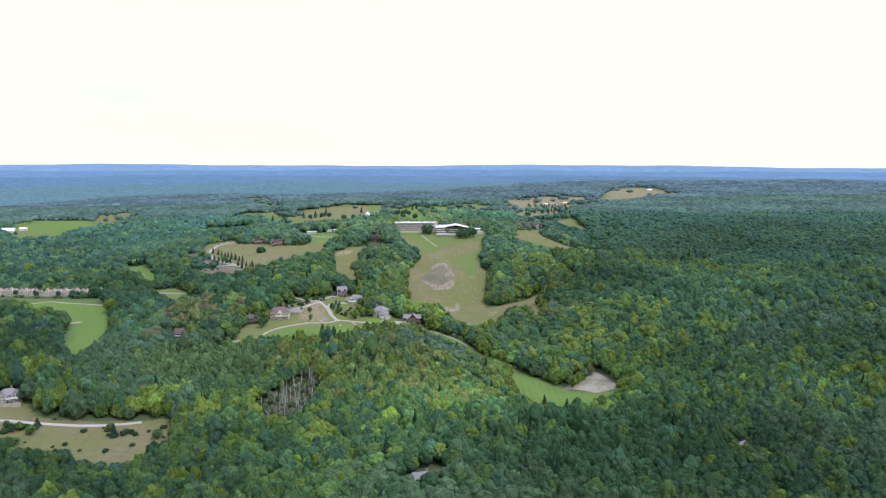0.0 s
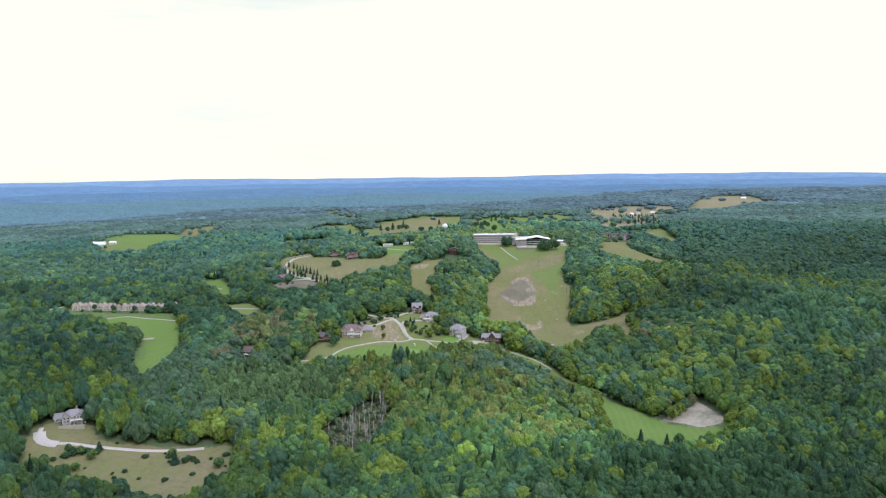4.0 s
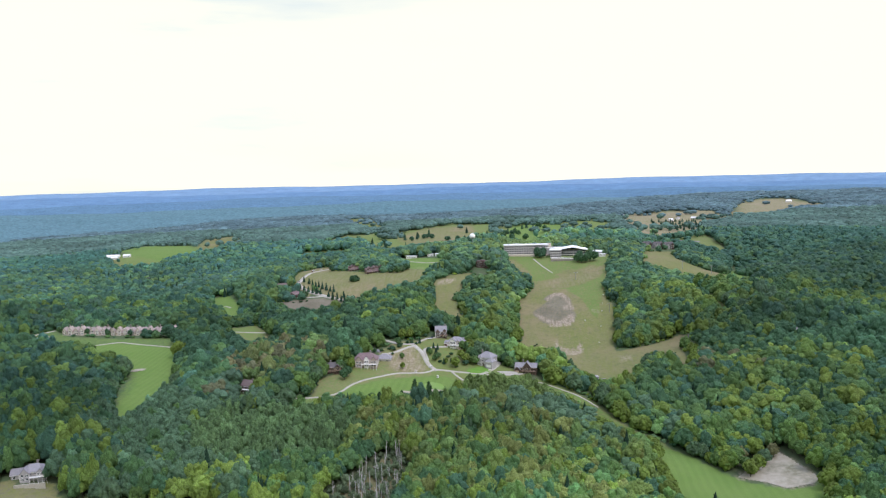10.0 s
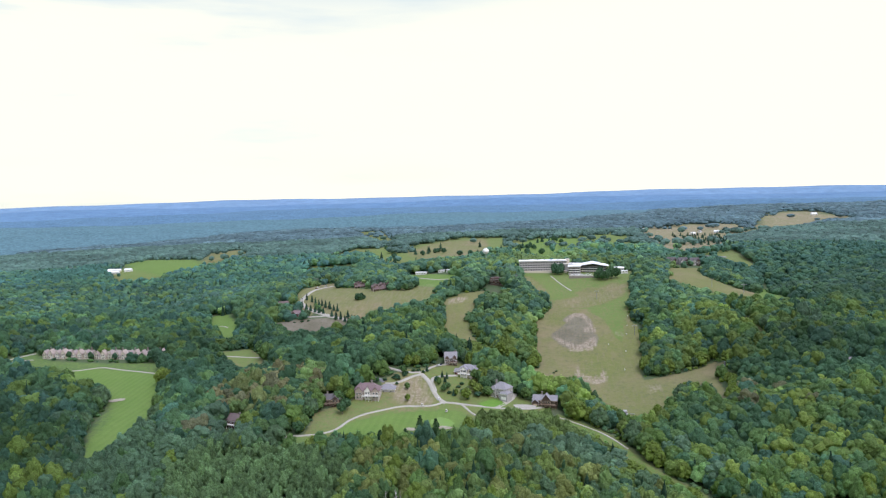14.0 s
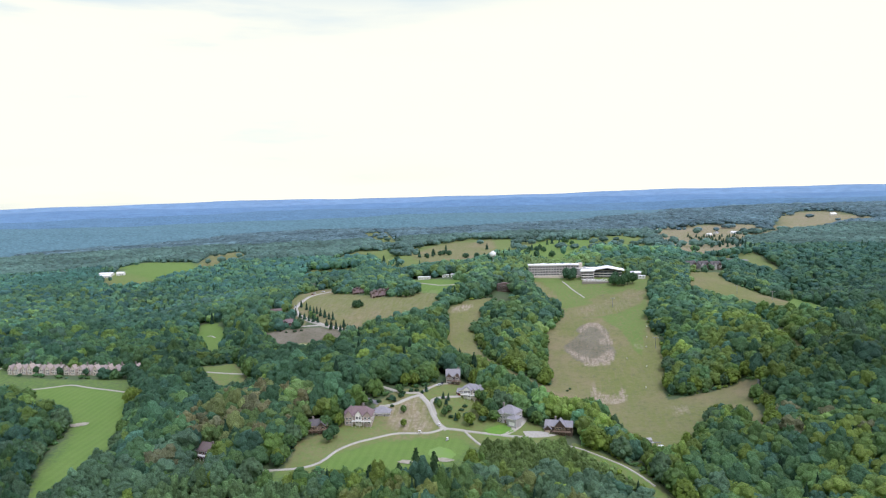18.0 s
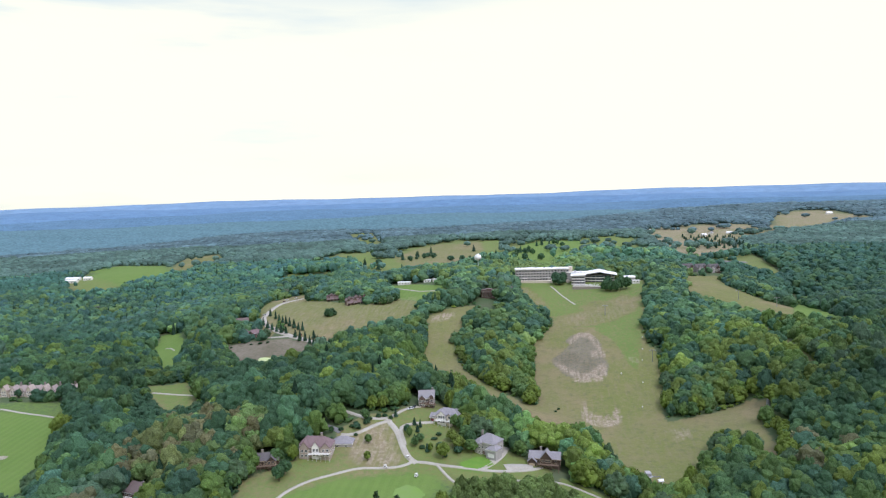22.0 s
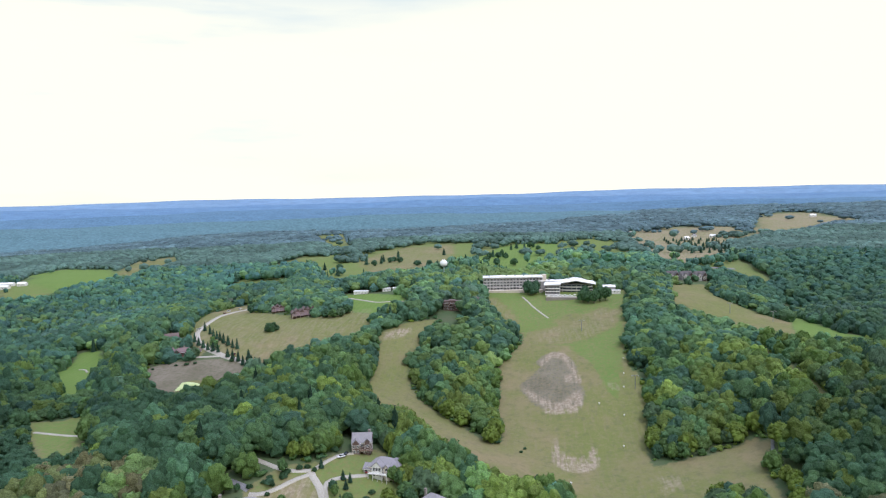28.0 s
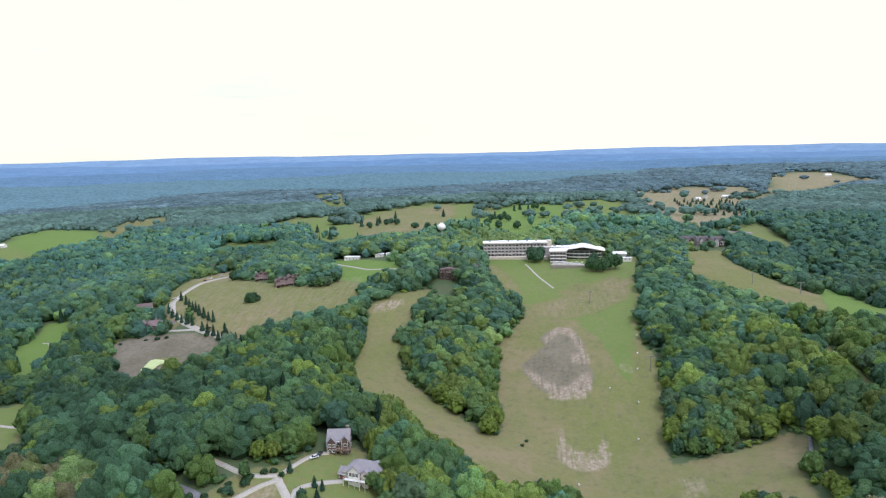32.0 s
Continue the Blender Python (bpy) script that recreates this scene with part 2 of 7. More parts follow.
def _fit_spots():
    p, n = SPOTS[:, :2] / 500.0, len(SPOTS)
    k = _bend(((p[:, None] - p[None]) ** 2).sum(-1)) + 0.003 * np.eye(n)
    q = np.c_[np.ones(n), p]
    a = np.block([[k, q], [q.T, np.zeros((3, 3))]])
    return np.linalg.solve(a, np.r_[SPOTS[:, 2], 0, 0, 0])


SPOT_WEIGHTS = _fit_spots()


def height(x, y):
    """Ground height for arrays of x, y: the spot heights, and a rim of low hills far off."""
    x, y = np.broadcast_arrays(np.asarray(x, float), np.asarray(y, float))
    shape, x, y = x.shape, x.ravel(), y.ravel()
    p = SPOTS[:, :2] / 500.0
    z = np.empty(len(x))
    for i in range(0, len(x), 20000):
        u, v = x[i:i + 20000] / 500.0, y[i:i + 20000] / 500.0
        r2 = (u[:, None] - p[None, :, 0]) ** 2 + (v[:, None] - p[None, :, 1]) ** 2
        z[i:i + 20000] = _bend(r2) @ SPOT_WEIGHTS[:-3] + SPOT_WEIGHTS[-3] + SPOT_WEIGHTS[-2] * u + SPOT_WEIGHTS[-1] * v
    r = np.hypot(x, y - 240.0)
    z = np.clip(z, 30, 170)
    roll = 5 * np.sin(x / 190 + 1.3 * np.sin(y / 410)) * np.cos(y / 230 + 0.7) + 8 * np.sin(x / 610 + y / 830)
    z = z + roll * np.clip((r - 1300) / 900, 0, 1)
    far = np.clip((r - 2900) / 1600, 0, 1)
    far = far * far * (3 - 2 * far)
    rim = 118 + 5 * np.sin(x / 700 + 0.5)
    z = z * (1 - far) + rim * far
    return z.reshape(shape)

# ---------------------------------------------------------------- plan of the open land: name, cover, outline in metres
OPEN, ROADS, CLEARED = [], [], []


def plot(name, cover, outline):
    OPEN.append((name, cover, outline))


def track(name, width, line):
    ROADS.append((name, width, line))


plot("ski_slope", "dry", [(-43, 1188), (25, 1182), (55, 1166), (101, 1182), (94, 1096), (83, 1028), (83, 989), (87, 953), (84, 918), (79, 884), (77, 854), (110, 867), (144, 876), (152, 861), (131, 829), (117, 804), (96, 816), (82, 825), (0, 810), (-10, 816), (-13, 888), (-19, 910), (-25, 946), (-27, 1009), (-8, 1054), (-7, 1102), (-21, 1109)])
plot("slope_foot", "dry", [(-18, 821), (13, 811), (33, 774), (40, 749), (44, 739), (69, 744), (79, 775), (95, 803), (113, 810), (123, 794), (128, 762), (139, 802), (137, 844), (143, 873), (102, 866), (77, 856), (80, 907), (-21, 915)])
plot("slope_end", "dry", [(26, 797), (30, 765), (38, 742), (52, 728), (68, 738), (82, 774), (119, 838), (80, 851), (37, 858)])
plot("west_run", "dry", [(-90, 1102), (-98, 1052), (-102, 1008), (-99, 972), (-84, 943), (-57, 915), (-28, 882), (-13, 889), (-10, 824), (0, 810), (-12, 797), (-35, 815), (-57, 844), (-82, 874), (-102, 872), (-129, 934), (-132, 990), (-136, 1031), (-139, 1052), (-122, 1081)])
plot("hotel_apron", "lean", [(-49, 1232), (11, 1236), (29, 1221), (70, 1218), (112, 1225), (96, 1130), (52, 1129), (24, 1146), (-42, 1142)])
plot("hotel_lawn", "lean", [(-44, 1183), (-13, 1196), (25, 1182), (32, 1153), (23, 1130), (43, 1082), (27, 1048), (4, 1070), (-13, 1089), (-29, 1107)])
plot("upper_lawn", "lean", [(66, 1146), (101, 1176), (93, 1096), (82, 1025), (63, 1005), (57, 1071)])
plot("slope_green", "lean", [(-42, 1184), (11, 1197), (50, 1185), (35, 1121), (25, 1123), (47, 1074), (72, 1102), (84, 1141), (101, 1176), (92, 1097), (79, 1002), (66, 938), (58, 956), (52, 1002), (32, 1048), (4, 1051), (-8, 1083), (-27, 1108)])
plot("condo_field", "tan", [(-322, 1085), (-341, 1135), (-330, 1183), (-262, 1140), (-224, 1116), (-196, 1137), (-166, 1143), (-146, 1052), (-162, 1036), (-190, 1030), (-218, 1013), (-234, 993), (-256, 1004), (-284, 1021)])
plot("road_verge", "tan", [(-340, 1070), (-362, 1125), (-370, 1175), (-359, 1232), (-336, 1234), (-287, 1107), (-308, 1088), (-313, 1062), (-307, 1044), (-303, 1014)])
plot("brown_field", "scrub", [(-348, 998), (-341, 1011), (-305, 1016), (-262, 1010), (-231, 969), (-237, 932), (-243, 920), (-263, 897), (-299, 930), (-318, 952)])
plot("pond", "pond", [(-289, 941), (-295, 967), (-286, 973), (-274, 971), (-268, 964), (-275, 957), (-281, 958), (-279, 944)])
plot("west_lawn", "mown", [(-425, 984), (-431, 1008), (-424, 1016), (-450, 1046), (-462, 1074), (-454, 1077), (-422, 1041), (-388, 980), (-380, 959), (-354, 917), (-371, 917)])
plot("west_lawn_b", "mown", [(-389, 938), (-437, 996), (-446, 1035), (-452, 1070), (-440, 1074), (-395, 1013), (-377, 965), (-360, 925), (-353, 906)])
plot("low_lawn", "lean", [(-340, 839), (-344, 851), (-322, 846), (-314, 862), (-277, 810), (-269, 789), (-290, 783)])
plot("hill_lawn", "mown", [(-225, 1239), (-185, 1126), (-155, 1111), (-128, 1118), (-141, 1202), (-183, 1227)])
plot("mid_field", "tan", [(-307, 1657), (-285, 1855), (-211, 1903), (-168, 1941), (-123, 1545), (-147, 1470), (-174, 1412), (-233, 1441)])
plot("mid_green_a", "lean", [(-405, 1704), (-394, 1802), (-311, 1641), (-240, 1403), (-247, 1344), (-294, 1401)])
plot("mid_green_b", "lean", [(-168, 1941), (-127, 1969), (-97, 1591), (-118, 1505)])
plot("mid_green_c", "mown", [(-90, 1550), (-55, 1825), (-1, 1921), (62, 1884), (40, 1468), (-9, 1437), (-4, 1303), (-31, 1396)])
plot("mid_green_d", "lean", [(80, 1969), (146, 2028), (182, 1880), (104, 1579), (66, 1642)])
plot("mid_green_e", "lean", [(-677, 2585), (-642, 2776), (-399, 1929), (-465, 2024)])
plot("west_golf", "mown", [(-933, 1592), (-1000, 1708), (-1008, 1807), (-819, 1697), (-701, 1512), (-713, 1475), (-741, 1436), (-798, 1409)])
plot("west_golf_b", "dry", [(-776, 1638), (-887, 1913), (-843, 1987), (-677, 1682), (-699, 1596), (-685, 1511)])
plot("west_lot", "lean", [(-941, 1546), (-911, 1564), (-770, 1475), (-728, 1380), (-779, 1349)])
# distant tan fields; the stony cover also paints in their haze paleness
plot("farm_field", "stony", [(500, 2039), (748, 2767), (860, 2944), (940, 2806), (876, 2335), (714, 2222), (589, 2084)])
plot("east_scrub", "stony", [(247, 2239), (333, 2368), (457, 2387), (539, 2310), (427, 2094), (336, 1627), (251, 1498), (201, 1453), (216, 1686)])
plot("east_run", "dry", [(168, 1272), (218, 1312), (214, 1208), (231, 1165), (250, 1116), (264, 1093), (285, 1062), (229, 971), (209, 995), (197, 1041), (178, 1076), (152, 1107), (146, 1142)])
plot("east_run_b", "mown", [(309, 1302), (324, 1315), (277, 1139), (280, 1073), (305, 1063), (262, 981), (233, 981), (229, 1039)])
plot("fairway", "deep", [(-533, 775), (-517, 801), (-380, 807), (-348, 759), (-327, 709), (-302, 655), (-301, 623), (-302, 597), (-313, 598), (-341, 640), (-363, 696), (-378, 718), (-388, 724), (-441, 748), (-476, 756)])
plot("fairway_w", "deep", [(-516, 766), (-559, 780), (-547, 802), (-533, 832), (-492, 800), (-448, 750), (-480, 758)])
plot("fairway_b", "mown", [(-452, 768), (-437, 781), (-404, 780), (-354, 763), (-341, 740), (-330, 706), (-313, 674), (-306, 634), (-306, 610), (-320, 605), (-331, 637), (-335, 659), (-349, 690), (-366, 709), (-394, 741)])
plot("golf_green", "deep", [(-199, 634), (-196, 657), (-171, 664), (-164, 686), (-150, 703), (-134, 714), (-106, 725), (-84, 733), (-65, 717), (-66, 684), (-74, 661), (-92, 654), (-108, 653), (-124, 647), (-149, 644), (-166, 636)])
plot("green_fairway", "mown", [(-172, 652), (-159, 670), (-153, 690), (-143, 705), (-127, 716), (-107, 722), (-85, 722), (-76, 710), (-82, 692), (-98, 678), (-124, 666), (-150, 656)])
plot("putting", "putting", [(-100, 702), (-93, 708), (-85, 705), (-80, 698), (-83, 690), (-92, 688), (-99, 693)])
plot("yards", "olive", [(-188, 694), (-172, 715), (-160, 736), (-149, 749), (-144, 766), (-134, 781), (-114, 783), (-104, 798), (-88, 812), (-69, 774), (-51, 764), (-35, 757), (-12, 747), (-8, 722), (-62, 709), (-90, 721), (-132, 704), (-159, 682), (-165, 651), (-186, 658)])
plot("yard_lot", "stony", [(-139, 750), (-128, 766), (-119, 771), (-111, 756), (-103, 735), (-104, 727), (-125, 724), (-135, 729)])
plot("red_yard", "olive", [(-118, 787), (-110, 799), (-102, 798), (-90, 806), (-83, 782), (-90, 772), (-104, 764), (-113, 769)])
plot("vivid_lawn", "vivid", [(-67, 736), (-56, 746), (-48, 744), (-44, 738), (-53, 731), (-64, 731)])
plot("near_yard", "rough", [(-330, 478), (-340, 508), (-335, 518), (-322, 512), (-309, 524), (-299, 514), (-294, 500), (-255, 510), (-215, 518), (-200, 486), (-212, 479), (-300, 458), (-306, 445)])
plot("near_yard_b", "rough", [(-338, 487), (-335, 501), (-200, 521), (-179, 479), (-184, 454), (-198, 428), (-220, 436), (-242, 442), (-274, 446), (-306, 453)])
plot("low_fairway", "mown", [(77, 636), (94, 629), (114, 599), (127, 584), (148, 575), (173, 581), (155, 538), (137, 526), (113, 517), (97, 511), (82, 535), (77, 574)])
plot("bunker", "sand", [(122, 590), (136, 606), (156, 628), (163, 613), (171, 581), (164, 575), (148, 573), (137, 583)])
plot("corridor", "lawn", [(-4, 733), (12, 728), (29, 717), (41, 703), (52, 684), (61, 666), (73, 652), (85, 640), (94, 632), (84, 623), (72, 633), (60, 646), (48, 660), (40, 676), (30, 692), (20, 704), (5, 714), (-7, 720)])
plot("cottage_soil", "sandygrass", [(-4, 418), (8, 428), (16, 416), (11, 403), (-3, 399)])
plot("dead_wood", "marsh", [(-140, 533), (-130, 545), (-117, 561), (-110, 583), (-95, 584), (-88, 546), (-90, 509), (-100, 487), (-116, 485)])
plot("worn_patch", "worn", [(4, 1016), (12, 1030), (24, 1036), (34, 1026), (39, 1008), (40, 984), (43, 955), (39, 934), (20, 931), (5, 940), (-6, 964), (-9, 978), (0, 990), (9, 1007)])
plot("sand_crescent", "bare", [(-6, 974), (2, 963), (12, 951), (22, 941), (29, 949), (38, 959), (41, 941), (35, 927), (20, 927), (10, 931), (12, 939), (1, 953)])
plot("sand_lobe", "bare", [(28, 984), (35, 988), (41, 985), (42, 969), (35, 972), (29, 975)])
plot("sand_arc", "bare", [(9, 1005), (11, 1020), (19, 1036), (29, 1034), (37, 1015), (40, 989), (36, 988), (31, 1010), (26, 1022), (19, 1024), (14, 1013)])
plot("sand_lower", "bare", [(17, 901), (20, 884), (24, 875), (34, 873), (40, 881), (43, 888), (46, 877), (44, 863), (36, 854), (24, 852), (16, 861), (14, 874)])
plot("sand_track", "faint", [(74, 843), (88, 846), (95, 838), (88, 824), (78, 822)])
plot("sand_west", "bare", [(-138, 1046), (-128, 1061), (-112, 1069), (-112, 1057), (-120, 1045), (-132, 1038)])
plot("sand_flecks", "faint", [(60, 967), (68, 965), (70, 954), (63, 953)])
plot("sand_top", "faint", [(60, 1131), (83, 1134), (87, 1124), (64, 1122)])
plot("ridge_run", "dry", [(169, 1060), (174, 1062), (181, 1030), (186, 990), (191, 950), (197, 915), (198, 888), (192, 876), (188, 905), (183, 950), (178, 990), (173, 1030)])
plot("gap_run", "dry", [(168, 1276), (186, 1284), (172, 1190), (160, 1112), (146, 1110), (156, 1186)])
plot("hotel_brown", "tan", [(-3, 1084), (36, 1107), (73, 1143), (91, 1130), (83, 1092), (54, 1061), (23, 1054), (-1, 1053)])
plot("hotel_corner", "tan", [(-47, 1180), (-36, 1184), (-22, 1150), (-10, 1112), (-20, 1109), (-34, 1140)])
plot("far_pale_a", "stony", [(273, 2105), (345, 2270), (533, 2271), (501, 1992), (353, 1811), (243, 1672)])
track("cart_path", 2.0, [(-209, 657), (-200, 658), (-176.5, 661), (-167, 665), (-162.5, 671), (-159.5, 686), (-150, 701), (-138, 711), (-127, 720), (-110, 723), (-101, 726), (-95, 733)])
track("cart_path", 2.4, [(-97, 733), (-87, 734), (-79, 732), (-61, 731), (-46, 730), (-39, 731), (-22, 737), (-15, 744)])
track("cart_path", 1.7, [(-79.5, 732), (-72, 721), (-66, 712), (-60.6, 710.5)])
track("drive", 3.8, [(-92, 732), (-96, 734), (-101, 741), (-106, 752), (-111, 764), (-116, 769), (-120, 774)])
track("drive", 2.6, [(-103, 749), (-107, 760), (-111, 768), (-102, 774), (-89, 778.5)])
track("drive", 2.4, [(-119, 776), (-113, 789), (-107, 799), (-102, 800)])
track("drive", 2.6, [(-117, 774), (-125, 768), (-133, 757), (-138, 752), (-146, 752)])
track("drive", 2.8, [(-120, 776), (-128, 773), (-136, 773), (-148, 779), (-162, 786)])
track("road", 3.4, [(-199, 787), (-191, 779), (-185.5, 772), (-172, 765), (-163, 762.7), (-152, 759), (-147, 755)])
track("drive", 3.4, [(-212, 803), (-205, 794), (-199, 787), (-196, 781)])
track("cart_path", 1.6, [(-33.8, 721.8), (-22, 724), (-10, 727), (-4, 728), (9, 722), (26, 713), (37, 701), (44, 690)])
track("gravel_road", 3.0, [(-336.4, 508.6), (-334.6, 501.5), (-330.8, 495.3), (-319.2, 490.3), (-311.1, 495.9), (-305.6, 496.6), (-292.6, 498.1), (-275.2, 502.3), (-260.9, 505.2), (-244.4, 508.3), (-217.5, 515.3)])
track("drive", 4.5, [(-53.0, 731.3), (-46.0, 740.2), (-40.8, 753.0), (-39.2, 762.9)])
track("drive", 7, [(-38.1, 736.3), (-28.8, 740.6), (-21.2, 740.4)])
track("cart_path", 2.2, [(-324.1, 826.2), (-309.5, 822.7), (-295.3, 819.6), (-284.3, 818.5)])
track("drive", 5.5, [(-331.3, 1200.6), (-339.5, 1186.9), (-346.8, 1157.5), (-346.1, 1120.7), (-342.9, 1092.0), (-327.5, 1063.1), (-302.4, 1035.1), (-277.4, 1016.8), (-256.8, 1006.7), (-241.4, 994.7), (-218.5, 975.1)])
track("drive", 2.8, [(-281.2, 1019.4), (-295.0, 1019.2), (-309.6, 1020.7)])
track("cart_path", 1.8, [(-56.7, 1215.7), (-44.2, 1202.5)])
track("cart_path", 1.8, [(-6.7, 1192.8), (4.7, 1160.3), (20.3, 1128.4)])
track("cart_path", 1.8, [(-461.2, 768.9), (-445.8, 775.1), (-428.1, 788.7), (-405.0, 782.1), (-383.8, 777.4), (-361.8, 770.9)])
track("cart_path", 2.6, [(-548.2, 762.7), (-545.6, 783.6), (-538.2, 799.5), (-530.2, 820.3), (-528.3, 826.1)])
track("cart_path", 1.8, [(-540.8, 784.4), (-526.1, 796.5), (-511.3, 801.5)])
track("highway", 9, [(209.9, 1459.4), (239.8, 1450.3), (297.3, 1459.7)])
track("cart_path", 1.8, [(-423.8, 1016.3), (-419.8, 1018.9), (-406.7, 1003.8)])
track("drive", 2.8, [(-218.4, 1215.0), (-168.6, 1167.8), (-135.8, 1166.9)])
track("gravel_road", 7.5, [(-334, 503), (-330, 496), (-322, 491), (-314, 493)])
track("woodland_path", 2.0, [(154, 872), (149, 857), (145, 843), (146, 830), (150, 815)])
# houses and the like that keep the wood away: x, y, radius
CLEARED += [(-98, 806, 10), (-80, 784, 13), (-49, 752, 13), (-14, 748, 14), (-152, 735, 16), (-180, 714, 11), (-243, 674, 12), (-241, 660, 10), (-239, 648, 7), (-322, 523, 12)]
CLEARED += [(-505, 812, 12), (-484, 814, 12), (-462, 816, 12), (-440, 818, 12), (-420, 820, 12), (-403, 822, 12), (-385, 826, 12)]
CLEARED += [(-240, 1128, 14), (-279, 1162, 12), (-80, 1137, 12), (-80, 1120, 12), (-79, 1104, 12), (-78, 1088, 11), (-77, 1074, 8), (-240, 1113, 11), (-276, 1147, 9), (-60, 1150, 10), (-325, 1028, 14), (-276, 940, 9), (-284, 944, 9), (-268, 948, 9), (-262, 940, 7), (-272, 930, 7), (-281, 934, 7), (-268, 932, 11), (-361, 1074, 12), (-20, 1216, 34), (20, 1220, 20), (50, 1200, 30)]
CLEARED += [(95, 1192, 18), (-40, 1222, 20), (0, 1222, 20), (-109, 1310, 9), (-108, 1298, 9), (-106, 1286, 7), (-104, 1276, 5), (-205, 1240, 14), (-160, 1250, 12), (-130, 1250, 10), (-162, 1228, 13), (-140, 1224, 12), (-185, 1226, 12), (208, 433, 9), (204, 422, 6), (238, 800, 8), (-6, 404, 12)]
CLEARED += [(-12, 735, 11), (-18, 738, 8), (-2, 740, 7)]
CLEARED += [(180, 1318, 12), (199, 1326, 12), (218, 1334, 12), (185, 1302, 10), (204, 1309, 10), (222, 1317, 10)]


def inside(poly, x, y):
    p = np.asarray(poly, float)
    hit = np.zeros(x.shape, bool)
    j = len(p) - 1
    for i in range(len(p)):
        (xi, yi), (xj, yj) = p[i], p[j]
        cross = ((yi > y) != (yj > y)) & (x < (xj - xi) * (y - yi) / (yj - yi + 1e-9) + xi)
        hit ^= cross
        j = i
    return hit


def away(line, x, y):
    """Distance of points from a line of places."""
    best = np.full(x.shape, 1e9)
    for (ax, ay), (bx, by) in zip(line[:-1], line[1:]):
        dx, dy = bx - ax, by - ay
        s = np.clip(((x - ax) * dx + (y - ay) * dy) / (dx * dx + dy * dy + 1e-9), 0, 1)
        best = np.minimum(best, np.hypot(x - ax - s * dx, y - ay - s * dy))
    return best


def steps(a, b, fine, reach, grow):
    """Grid lines: even between a and b, ever wider out to the reach on both sides."""
    mid = list(np.arange(a, b + fine, fine))
    low, d = [a], fine
    while low[-1] > -reach:
        d *= grow
        low.append(low[-1] - d)
    high, d = [mid[-1]], fine
    while high[-1] < reach:
        d *= grow
        high.append(high[-1] + d)
    return np.array(low[:0:-1] + mid + high[1:])


def mesh_from(name, verts, faces, smooth=True):
    """A mesh from arrays; faces all of one size."""
    me = bpy.data.meshes.new(name)
    n, k = faces.shape
    me.vertices.add(len(verts))
    me.vertices.foreach_set("co", np.ascontiguousarray(verts, np.float32).ravel())
    me.loops.add(n * k)
    me.loops.foreach_set("vertex_index", np.ascontiguousarray(faces, np.int32).ravel())
    me.polygons.add(n)
    me.polygons.foreach_set("loop_start", np.arange(0, n * k, k, dtype=np.int32))
    me.polygons.foreach_set("use_smooth", np.full(n, smooth))
    me.update(calc_edges=True)
    return me


GX, GY = steps(-560, 360, 4.6, 4850, 1.08), steps(400, 1300, 4.6, 4850, 1.08)
gx, gy = np.meshgrid(GX, GY)
gz = height(gx, gy)
COVERS = {"mown": 0, "dry": 1, "scrub": 2, "bare": 3, "sand": 3, "lawn": 0, "lean": 0, "putting": 0, "vivid": 0, "sandygrass": 2, "worn": 2, "marsh": 1, "pond": 1, "tan": 3, "stony": 3, "olive": 0, "rough": 2, "deep": 0}
SHARE = {"lawn": 0.62, "lean": 0.56, "marsh": 0.7, "sandygrass": 0.8, "worn": 0.72, "tan": 0.28, "stony": 0.65, "olive": 0.46, "rough": 0.36, "deep": 0.56}
UNDER = {"deep": 0.35, "rough": 1.0, "stony": 1.0, "olive": 1.0, "lawn": 1.0, "lean": 1.0, "sandygrass": 0.9, "worn": 0.9, "tan": 1.0}


def cover_of(x, y):
    """Shares of mown grass, dry grass, scrub and bare soil at places."""
    cover = np.zeros((*x.shape, 4))
    for name, kind, poly in OPEN:
        inn = inside(poly, x, y)
        if kind in ("bare", "faint"):
            cover[inn, 3] = 1.0 if kind == "bare" else 0.5
            continue
        cover[inn, 0:3] = 0
        cover[inn, COVERS[kind]] = SHARE.get(kind, 1.0)
        if kind in UNDER:
            cover[inn, 1] = UNDER[kind]
        if kind == "worn":
            cover[inn, 3] = 0.2
    park = (x > -460) & (x < 330) & (y > 1370) & (y < 2100) & (cover.sum(-1) == 0)
    cover[park, 0], cover[park, 1] = 0.5, 0.7
    return cover


cover = cover_of(gx, gy)
blur = cover.copy()
blur[1:-1, 1:-1] = (4 * cover[1:-1, 1:-1] + cover[:-2, 1:-1] + cover[2:, 1:-1] + cover[1:-1, :-2] + cover[1:-1, 2:]) / 8
ny, nx = gx.shape
idx = np.arange(nx * ny).reshape(ny, nx)
quads = np.stack([idx[:-1, :-1], idx[:-1, 1:], idx[1:, 1:], idx[1:, :-1]], -1).reshape(-1, 4)
me = mesh_from("ground", np.stack([gx, gy, gz], -1).reshape(-1, 3), quads)
at = me.attributes.new("cover", "FLOAT_COLOR", "POINT")
at.data.foreach_set("color", blur.reshape(-1).astype(np.float32))
ground = tagged(new("ground", me), "rolling land with woodland floor, mown fairways and dry grass slopes", "ground", kind="structure")


